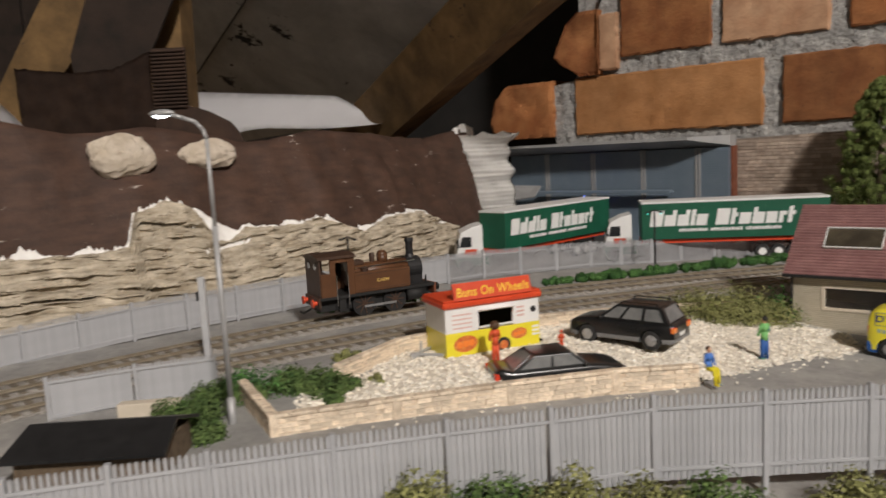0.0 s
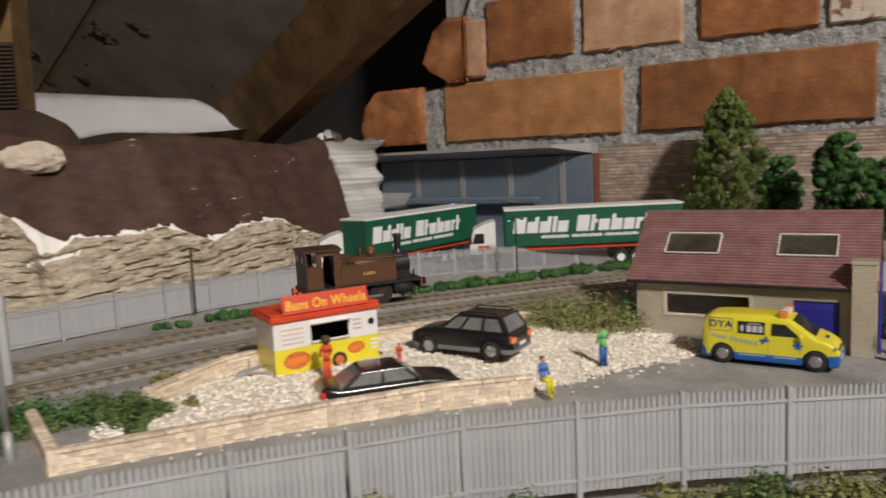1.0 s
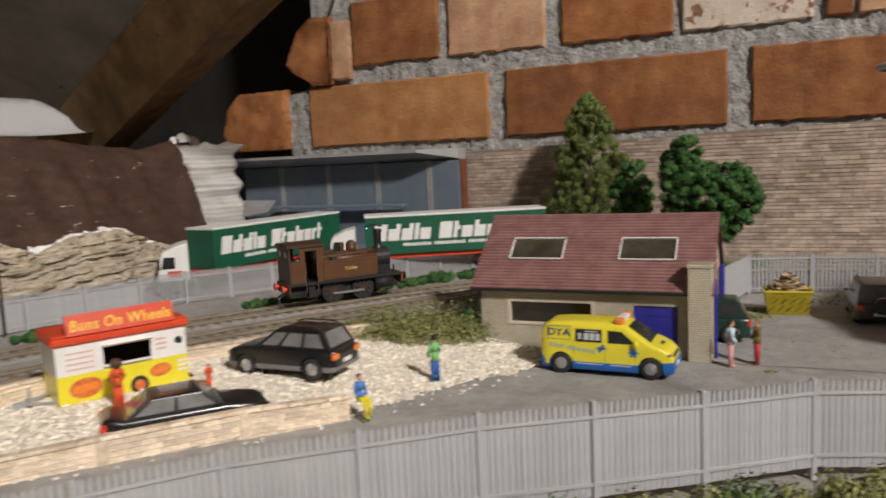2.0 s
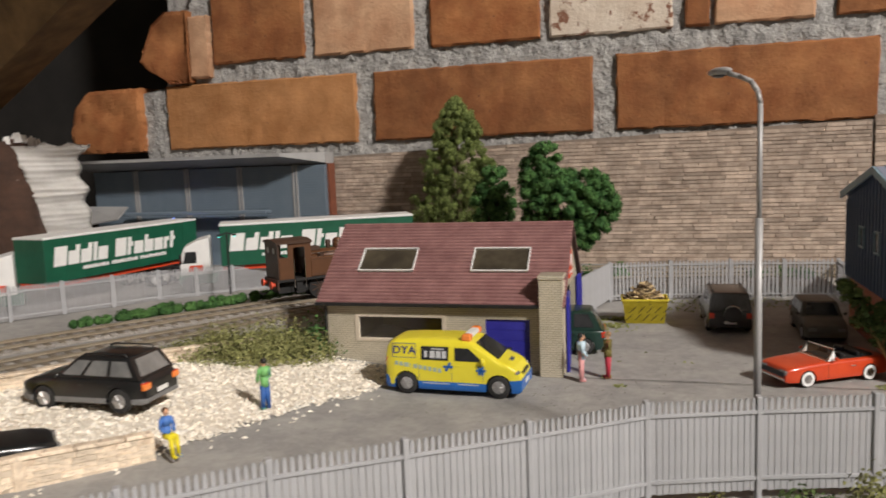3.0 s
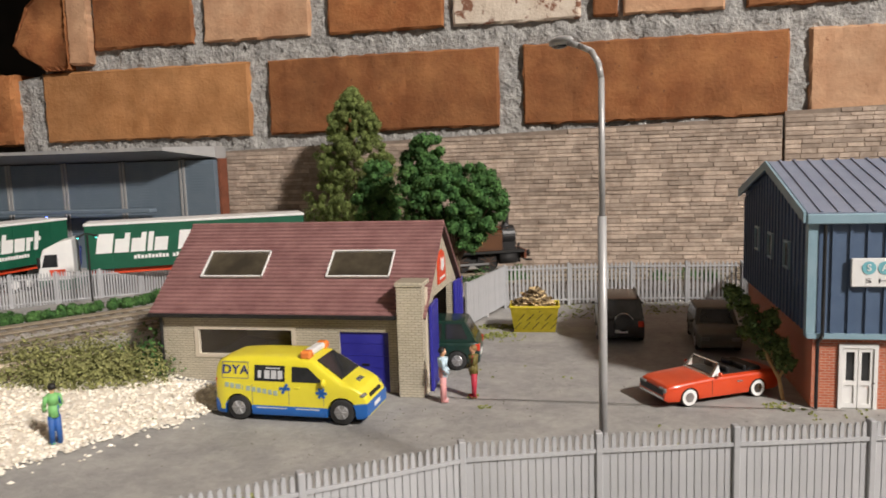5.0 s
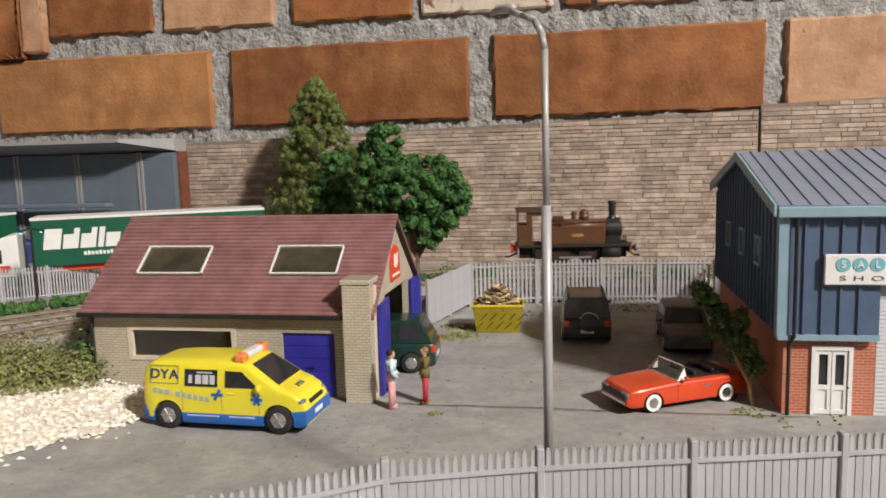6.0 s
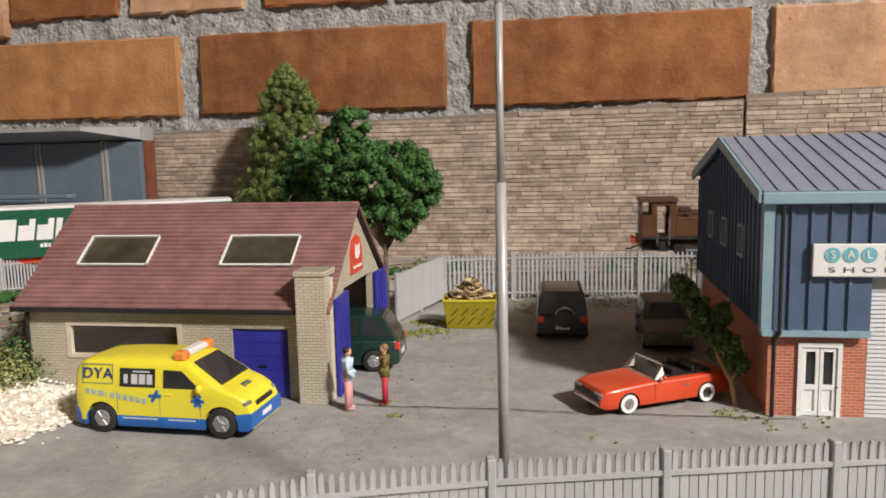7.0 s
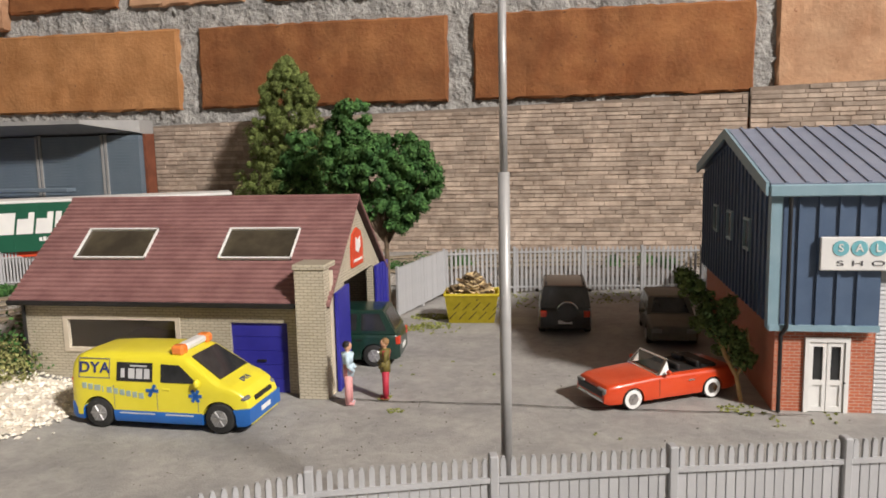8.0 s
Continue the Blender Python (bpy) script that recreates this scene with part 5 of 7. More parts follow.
def car(name, at, rz, label, paint, L, W, belt, roof, cabin, wheels, wr, hood, tail, glass=DARK_GLASS, sill=3.2, lower=None, lower_z=0, pillars=(0.36, 0.68), rails=False, lamps=True, open_top=False, nose=0.82, white=False, wheel_rim=None, category="car", tumble=0.80, inset=0.0, handles=(0.34, 0.68)):
    """hood: height at the nose and at the windscreen foot; tail: height at the rear; cabin: foot and roof ends (rear foot, rear roof, front roof, front foot)."""
    th = thing(name, *at, rz, label, category)
    h = L / 2
    fw, rw = wheels
    r = wr * 1.16
    rearfoot, rearroof, frontroof, frontfoot = cabin
    tops = [(-h, tail - 2.4), (-h + 0.5, tail - 1.0), (-h + 1.6, tail)]
    if rearfoot > -h + 3:
        tops += [(lerp(rearfoot, -h, 0.55), tail + 0.35), (rearfoot, belt)]
    else:
        tops += [(-h + 3.0, belt)]
    tops += [(frontfoot, hood[1]), (lerp(h - 1.6, frontfoot, 0.5), lerp(hood[0], hood[1], 0.64)), (h - 3.4, lerp(hood[0], hood[1], 0.12)), (h - 1.5, hood[0] - 0.4), (h - 0.5, hood[0] - 1.5), (h, hood[0] - 3.0)]
    body = part("body", loft_shell(h, W, sill, tops, (fw, rw), r, nose), paint, th, flat=None)
    if lower:
        part("lower_body", loft_shell(h + 0.25, W + 0.5, sill - 0.25, [(-h - 0.3, lower_z), (h + 0.3, lower_z)], (fw, rw), r, nose, True), lower, th, flat=None)
    wb, wt = W / 2 * 0.94, W / 2 * tumble
    base_z, top_z = belt - 0.4, roof
    c = {"rbl": (rearfoot, wb, base_z), "rbr": (rearfoot, -wb, base_z), "fbl": (frontfoot, wb, hood[1] - 0.3), "fbr": (frontfoot, -wb, hood[1] - 0.3), "rtl": (rearroof, wt, top_z - 0.5), "rtr": (rearroof, -wt, top_z - 0.5), "ftl": (frontroof, wt, top_z - 0.3), "ftr": (frontroof, -wt, top_z - 0.3)}
    if not open_top:
        bm = B()
        v = {k: bm.verts.new(p) for k, p in c.items()}
        for f in (("rbr", "fbr", "ftr", "rtr"), ("fbl", "rbl", "rtl", "ftl"), ("fbr", "fbl", "ftl", "ftr"), ("rbl", "rbr", "rtr", "rtl"), ("rtr", "ftr", "ftl", "rtl"), ("rbl", "fbl", "fbr", "rbr")):
            bm.faces.new([v[k] for k in f])
        mid = bmesh.ops.bevel(bm, geom=[e for e in bm.edges if min(e.verts[0].co.z, e.verts[1].co.z) > base_z + 1], offset=1.3, segments=3, affect="EDGES", profile=0.5)
        bmesh.ops.recalc_face_normals(bm, faces=bm.faces)
        part("cabin", bm, paint, th, flat=None)
        for side in ("r", "l"):
            q = [c["rb" + side], c["fb" + side], c["ft" + side], c["rt" + side]]
            cuts = [0.05] + list(pillars) + [0.95]
            for a, b in zip(cuts, cuts[1:]):
                bm = B()
                e, f = inset * 0.35, inset
                pts = [bilinear(q, a + 0.025 + e, 0.14 + f), bilinear(q, b - 0.02 - e, 0.14 + f), bilinear(q, b - 0.03 - e, 0.84 - f), bilinear(q, a + 0.03 + e, 0.84 - f)]
                slab(bm, pts if side == "r" else pts[::-1], 0.16)
                part("side_window", bm, glass, th)
        for f, nm in ((("fbr", "fbl", "ftl", "ftr"), "windscreen"), (("rbl", "rbr", "rtr", "rtl"), "rear_window")):
            q = [c[k] for k in f]
            bm = B()
            slab(bm, [bilinear(q, u, w) for u, w in ((0.09, 0.13), (0.91, 0.13), (0.86, 0.88), (0.14, 0.88))], 0.16)
            part(nm, bm, glass, th)
        if rails:
            for s in (-1, 1):
                bm = B()
                tube(bm, [(rearroof + 2, s * (wt - 1.2), roof - 0.4), (rearroof + 3, s * (wt - 1.2), roof + 0.7), (frontroof - 3, s * (wt - 1.2), roof + 0.7), (frontroof - 1, s * (wt - 1.2), roof - 0.2)], 0.35, 6)
                part("roof_rail", bm, BLACK, th)
    for s in (-1, 1):
        for x in (fw, rw):
            wheel(th, x, s * (W / 2 - 1.7), wr, 3.2, s, wheel_rim, white)
    bm = B()
    box(bm, rw - 2, fw + 2, -W / 2 + 3.6, W / 2 - 3.6, sill - 1.2, sill + 4)
    part("underbody", bm, MATT_BLACK, th)
    if lamps:
        for s in (-1, 1):
            bm = B()
            box(bm, h - 1.4, h + 0.1, s * W * 0.33 - 2.2, s * W * 0.33 + 2.2, hood[0] - 3.4, hood[0] - 1.2, 0.3)
            part("headlight", bm, GREY_GLASS, th)
            bm = B()
            box(bm, -h - 0.15, -h + 2.0, s * W * 0.40 - 1.5, s * W * 0.40 + 1.5, tail - 4.6, tail - 1.4, 0.3)
            part("tail_light", bm, RED_LENS, th, "red tail light")
    for s in (-1, 1):
        bm = B()
        ball(bm, (frontfoot - 3.2, s * (W / 2 + 1.0), belt + 1.2), 1.0, 0.9, 1.1, 0.9, 2)
        part("door_mirror", bm, paint, th, flat=False)
    for s in (-1, 1):
        for x in (lerp(rearfoot, frontfoot, q) for q in handles):
            bm = B()
            box(bm, x - 1.3, x + 1.3, s * W / 2 * 0.985 - 0.25, s * W / 2 * 0.985 + 0.25, belt - 3.2, belt - 2.6)
            part("door_handle", bm, BLACK if paint is not CAR_RED else CHROME, th)
    for s in (-1, 1):
        for q in pillars:
            x = lerp(rearfoot, frontfoot, q)
            if min(abs(x - fw), abs(x - rw)) > r:
                bm = B()
                box(bm, x - 0.1, x + 0.1, s * W / 2 - 0.06, s * W / 2 + 0.06, sill + 1.6, belt * 0.72)
                part("door_seam", bm, MATT_BLACK, th)
    bm = B()
    box(bm, -h - 0.3, -h + 0.3, -3.4, 3.4, sill + 3.0, sill + 4.8)
    part("number_plate", bm, WHITE, th, "blank white number plate")
    return th


PALE_PRINT = mat("pale_blue_print", (0.3, 0.42, 0.42), (0.42, 0.5, 0.4), 1.5, 0.5)


def van_markings(th, L, W):
    y = -W / 2 - 0.05
    up = Matrix.Rotation(radians(90), 4, "X")
    lettering("word", "DYA", 5.0, NAVY, th, Matrix.Translation((-23.0, -van_half(20.6) - 0.1, 20.6)) @ Matrix.Rotation(radians(80), 4, "X"), wide=1.1)
    bm = B()
    for q in ((-28.9, -17.2, 17.2, 17.5), (-28.9, -17.2, 23.6, 23.9), (-28.9, -28.6, 17.5, 23.6), (-17.5, -17.2, 17.5, 23.6)):
        slab(bm, [(q[0], -van_half(q[2]) - 0.02, q[2]), (q[1], -van_half(q[2]) - 0.02, q[2]), (q[1], -van_half(q[3]) - 0.02, q[3]), (q[0], -van_half(q[3]) - 0.02, q[3])], 0.1)
    part("panel_outline", bm, CAR_TRIM, th)
    for q in ((-13.0, -11.6, 17.8, 20.8), (-10.2, -7.9, 17.6, 20.9), (-7.3, -5.0, 17.6, 20.9), (-4.4, -2.4, 17.6, 20.9), (-9.6, -3.4, 21.5, 22.0)):
        bm = B()
        slab(bm, [(q[0], -van_half(q[2]) - 0.16, q[2]), (q[1], -van_half(q[2]) - 0.16, q[2]), (q[1], -van_half(q[3]) - 0.16, q[3]), (q[0], -van_half(q[3]) - 0.16, q[3])], 0.08)
        part("window_print", bm, SHUTTER, th)
    x = -27.5
    for w in (1.6, 1.6, 2.2, 0, 1.8, 1.6, 1.7, 1.6, 1.6, 1.7):
        bm = B()
        box(bm, x, x + max(0.3, w), y - 0.1, y + 0.2, 13.6 - 0.13 * (x + 27), 15.5 - 0.13 * (x + 27))
        part("slogan_bar", bm, PALE_PRINT, th)
        x += max(1.0, w) + 0.7
    for cx, cz, k in ((14, 12.6, 3), (-1.5, 13.8, 2)):
        bm = B()
        for i in range(k):
            a = i * math.pi / 3
            d = Vector((math.cos(a), 0, math.sin(a))) * 2.3
            p = Vector((cx, y + 0.02, cz))
            n = Vector((-math.sin(a), 0, math.cos(a))) * 0.55
            slab(bm, [p - d - n, p + d - n, p + d + n, p - d + n], 0.18)
        part("star_emblem", bm, VAN_BLUE, th)
    bm = B()
    box(bm, 4.6, 8.8, -6.2, 6.2, 25.8, 28.3, 0.7)
    bar = part("light_bar", bm, WHITE, th, "white light bar with orange ends")
    for s in (-1, 1):
        bm = B()
        box(bm, 4.4, 9.0, s * 8.2 - 2.0, s * 8.2 + 2.0, 25.1, 28.5, 0.8)
        part("beacon", bm, ORANGE, bar, "orange beacon")
    bm = B()
    box(bm, L / 2 - 1.2, L / 2 - 0.05, -6.2, 6.2, 9.8, 11.4, 0.3)
    part("grille", bm, BLACK, th)
    lettering("word", "DYA", 2.6, NAVY, th, Matrix.Translation((26.0, -1, 15.7)) @ Matrix.Rotation(radians(90), 4, "Z") @ Matrix.Rotation(radians(27), 4, "X"), depth=0.25)
    for s in (-1, 1):
        bm = B()
        box(bm, L / 2 - 4.6, L / 2 - 2.2, s * 10.6 - 0.7, s * 10.6 + 0.7, 10.8, 12.4, 0.3)
        part("indicator", bm, ORANGE, th, "orange indicator")


VAN_L, VAN_W = 64.5, 25.5
VAN_TOP = ((-32.25, 20.5), (-31.8, 22.6), (-30.6, 24.2), (-28, 25.1), (-18, 25.8), (-2, 26.0), (7, 25.7), (10.2, 24.9), (22.2, 17.0), (26, 15.6), (29, 13.9), (31, 12.0), (32, 9.8), (32.25, 7.5))


def van_half(z):
    """Half width at a height: straight below the belt, leaning in above it."""
    return VAN_W / 2 * (1 - 0.15 * (max(0.0, z - 14.5) / 12) ** 1.2)


def van_shell():
    bm = B()
    h, r, wheels = VAN_L / 2, 6.0, (22.0, -22.0)
    xs = set(np.linspace(-h, h, 41)) | {p[0] for p in VAN_TOP}
    for c in wheels:
        xs |= {c + r * math.cos(math.pi * k / 12) for k in range(13)} | {c - r - 0.02, c + r + 0.02}
    shape = ((0.0, 0.97), (0.07, 1.0), (0.2, 1.0), (0.35, 1.0), (0.5, 1.0), (0.64, 1.0), (0.78, 1.0), (0.88, 0.992), (0.94, 0.965), (0.98, 0.90), (1.0, 0.76), (1.006, 0.4), (1.008, 0.0))
    rings = []
    for x in sorted(v for v in xs if -h <= v <= h):
        top = float(np.interp(x, [p[0] for p in VAN_TOP], [p[1] for p in VAN_TOP]))
        low = 3.0
        for c in wheels:
            if abs(x - c) < r:
                low = max(low, 5.0 + math.sqrt(r * r - (x - c) ** 2))
        low = min(low, top - 0.3)
        plan = 1 - 0.17 * max(0.0, (x - 17) / (h - 17)) ** 2.2 - 0.10 * max(0.0, (-x - h + 5) / 5) ** 2.5
        half = []
        for q, f in shape:
            z = max(low, 3.0 + (top - 3.0) * q)
            half.append((van_half(z) * f * plan, z))
        rings.append([bm.verts.new((x, -y, z)) for y, z in half] + [bm.verts.new((x, y, z)) for y, z in half[-2::-1]])
    n = len(rings[0])
    for p, q in zip(rings, rings[1:]):
        for i in range(n):
            bm.faces.new((p[i], q[i], q[(i + 1) % n], p[(i + 1) % n]))
    bm.faces.new(rings[0])
    bm.faces.new(rings[-1][::-1])
    bmesh.ops.dissolve_degenerate(bm, dist=0.004, edges=bm.edges[:])
    bmesh.ops.recalc_face_normals(bm, faces=bm.faces)
    return bm


def make_van():
    th = thing("rescue_van", -42.0, 450.3, 0.3, -2.0, "bright yellow and blue rescue van parked beside the garage", "van")
    h = VAN_L / 2
    part("body", van_shell(), YELLOW, th, flat=None)
    part("lower_body", loft_shell(h + 0.25, VAN_W + 0.5, 2.7, [(-h - 0.3, 8.6), (-h + 4, 8.2), (-h + 5.5, 6.6), (h - 9, 6.6), (h - 6, 8.2), (h + 0.3, 8.6)], (22.0, -22.0), 6.0, 0.91, True), VAN_BLUE, th, "blue lower body and bumpers", flat=None)
    for side in (-1, 1):
        def skin(x, z, out):
            return (x, side * (van_half(z) + out), z)
        panes = (("side_window", ((-14.6, 16.6), (-1.4, 16.6), (-1.4, 22.8), (-14.6, 22.8))), ("door_window", ((1.6, 16.6), (14.2, 16.6), (13.6, 17.8), (8.2, 22.4), (1.6, 22.6))))
        for nm, pts in panes:
            bm = B()
            slab(bm, [skin(x, z, 0.0) for x, z in pts], 0.14 if side < 0 else -0.14)
            part(nm, bm, DARK_GLASS, th)
        bm = B()
        for x in (-15.8, 0.1, 14.8):
            prism(bm, [(x - 0.1, 7.2), (x + 0.1, 7.2), (x + 0.1, 15.0), (x - 0.1, 15.0)], "y", side * VAN_W / 2 - 0.06, side * VAN_W / 2 + 0.06)
        part("door_seam", bm, CAR_TRIM, th)
        bm = B()
        box(bm, 2.2, 4.8, side * (VAN_W / 2 - 0.02) - 0.3, side * (VAN_W / 2 - 0.02) + 0.3, 14.0, 14.7, 0.15)
        part("door_handle", bm, YELLOW, th)
        bm = B()
        ball(bm, (15.2, side * (VAN_W / 2 + 0.9), 17.0), 1.5, 0.75, 0.9, 1.1, 2)
        part("door_mirror", bm, YELLOW, th, flat=False)
        for x in (22.0, -22.0):
            wheel(th, x, side * (VAN_W / 2 - 1.6), 5.2, 3.2, side)
        bm = B()
        ball(bm, (h - 2.3, side * 9.3, 11.6), 1, 1.5, 2.4, 1.0, 2)
        part("headlight", bm, GREY_GLASS, th, flat=False)
        bm = B()
        box(bm, -h - 0.1, -h + 1.0, side * 10.6 - 1.0, side * 10.6 + 1.0, 11, 17, 0.3)
        part("tail_light", bm, RED_LENS, th, "red tail light")
        bm = B()
        for x0, x1 in ((-14, -1), (3, 13)):
            box(bm, x0, x1, side * (VAN_W / 2 + 0.25) - 0.1, side * (VAN_W / 2 + 0.25) + 0.1, 5.6, 6.0)
        part("sill_bar", bm, SHUTTER, th)
    bm = B()
    slab(bm, [(21.6, -9.6, 17.4), (21.6, 9.6, 17.4), (10.9, 8.2, 24.45), (10.9, -8.2, 24.45)], 0.4)
    part("windscreen", bm, DARK_GLASS, th)
    bm = B()
    slab(bm, [(-31.9, 8.8, 17.5), (-31.9, -8.8, 17.5), (-31.2, -7.6, 23.6), (-31.2, 7.6, 23.6)], 0.6)
    part("rear_window", bm, DARK_GLASS, th)
    bm = B()
    box(bm, -24, 24, -9, 9, 1.8, 7)
    part("underbody", bm, MATT_BLACK, th)
    bm = B()
    box(bm, h - 0.2, h + 0.5, -3.4, 3.4, 5.4, 7.0)
    part("number_plate", bm, WHITE, th, "blank white number plate")
    return th


van = make_van()
van_markings(van, VAN_L, VAN_W)

suv = car("estate_car", (-177, 371, 12.2), 181, "black off-road estate car with roof rails on white gravel", CAR_BLACK, 59, 24.5, 14.2, 23.0, (-27.5, -22.5, 1.5, 13), (18.4, -17.6), 5.2, (12.6, 14.6), 14.2, glass=GREY_GLASS, sill=4.2, lower=CAR_TRIM, lower_z=6.4, rails=True, nose=0.84)
for s in (-1, 1):
    bm = B()
    box(bm, -29.9, -28.1, s * 9.4 - 2.3, s * 9.4 + 2.3, 9.8, 12.4, 0.3)
    part("rear_lamp", bm, ORANGE, suv, "orange-red rear lamp cluster")
car("saloon_car", (-184, 306, 5.6), 48, "dark grey saloon car sunk behind the low stone wall", CAR_BLACK, 64, 23.5, 11.4, 18.4, (-24, -13, 4.5, 14), (19, -19), 4.3, (9.4, 11.6), 12.2, glass=GREY_GLASS, pillars=(0.5,), nose=0.8)
car("people_carrier", (-8, 527, 0.2), 184, "dark green people carrier backing out of the garage", CAR_GREEN, 58, 24, 14.4, 24.5, (-27.5, -22, 8, 19), (18, -18), 4.8, (12.2, 14.6), 14.2, pillars=(0.34, 0.66), nose=0.86)
jeep = car("off_roader", (89, 602, 0.2), 92, "black off-road vehicle with a covered spare wheel on its tail", CAR_BLACK, 56, 25.5, 14.2, 24.8, (-27, -25, 6, 13), (17, -17), 5.0, (13.4, 14.5), 14, pillars=(0.4, 0.7), rails=True, nose=0.92)
bm = B()
cyl(bm, (-28.2, -1, 12.5), (-31.4, -1, 12.5), 4.9, 24)
bmesh.ops.bevel(bm, geom=bm.edges[:], offset=0.5, segments=2, affect="EDGES")
sw = part("spare_wheel_cover", bm, CAR_BLACK, jeep, "round black spare wheel cover")
bm = B()
arc = [(-31.0, -1 + 5.0 * math.cos(k * 0.24 + 0.4), 12.5 + 5.0 * math.sin(k * 0.24 + 0.4)) for k in range(11)]
tube(bm, arc, 0.3, 6)
part("cover_ring", bm, CHROME, sw, "bright ring on the cover")
car("hatchback", (138, 583, 0.2), -90, "dusty grey-green hatchback parked in the warehouse shade", CAR_GREY, 54, 22.5, 12.5, 20, (-24, -19, 4, 13), (16.5, -16.5), 4.4, (10.2, 12.6), 12.2, nose=0.85)

# red open sports car
mus = car("convertible_car", (123.4, 491.3, 0.2), 209, "orange-red open convertible with whitewall tyres", CAR_RED, 55, 21, 10.8, 15.5, (-13, -13, 1.5, 6.2), (16.6, -16.4), 3.8, (9.4, 10.8), 10.6, open_top=True, white=True, wheel_rim=CHROME, nose=0.88, sill=2.6, pillars=(), handles=(0.3,))
bm = B()
box(bm, -14, 4, -8.4, 8.4, 10.6, 11.05)
part("cockpit", bm, MATT_BLACK, mus)
for sx in (-9.5, -1):
    for sy in (-4.4, 4.4):
        bm = B()
        box(bm, sx - 3.6, sx - 2.0, sy - 3.2, sy + 3.2, 10.6, 13.2, 0.5)
        part("seat_back", bm, BLACK, mus)
bm = B()
box(bm, -20, -13, -8.6, 8.6, 10.4, 12.2, 0.8)
part("folded_hood", bm, MATT_BLACK, mus)
q = [(6.0, -9.2, 10.7), (6.0, 9.2, 10.7), (1.6, 8.1, 15.6), (1.6, -8.1, 15.6)]
bm = B()
for a, b in ((0, 1), (1, 2), (2, 3), (3, 0)):
    cyl(bm, q[a], q[b], 0.42, 8)
ws = part("windscreen_frame", bm, CHROME, mus, "chrome windscreen frame")
bm = B()
slab(bm, q, 0.15)
part("windscreen_glass", bm, CLEAR_PANE, ws)
for s in (-1, 1):
    bm = B()
    slab(bm, [(5.6, s * 9.4, 10.7), (1.4, s * 9.4, 10.7), (2.0, s * 8.5, 15.2)], 0.3 * s)
    part("quarter_light", bm, WHITE, mus)
bm = B()
box(bm, 26.6, 28.0, -8.4, 8.4, 3.4, 4.6, 0.4)
part("front_bumper", bm, CHROME, mus, "chrome bumper")
bm = B()
box(bm, 26.8, 27.7, -8.2, 8.2, 5.0, 7.6, 0.3)
part("grille", bm, BLACK, mus)
for s in (-1, 1):
    bm = B()
    box(bm, 5.9, 6.1, s * 10.47 - 0.06, s * 10.47 + 0.06, 3.6, 9.6)
    part("door_seam", bm, MATT_BLACK, mus)
    bm = B()
    ball(bm, (27.0, s * 8.6, 7.2), 1.0, 0.5, 1, 1, 2)
    part("round_headlight", bm, GREY_GLASS, mus, flat=False)


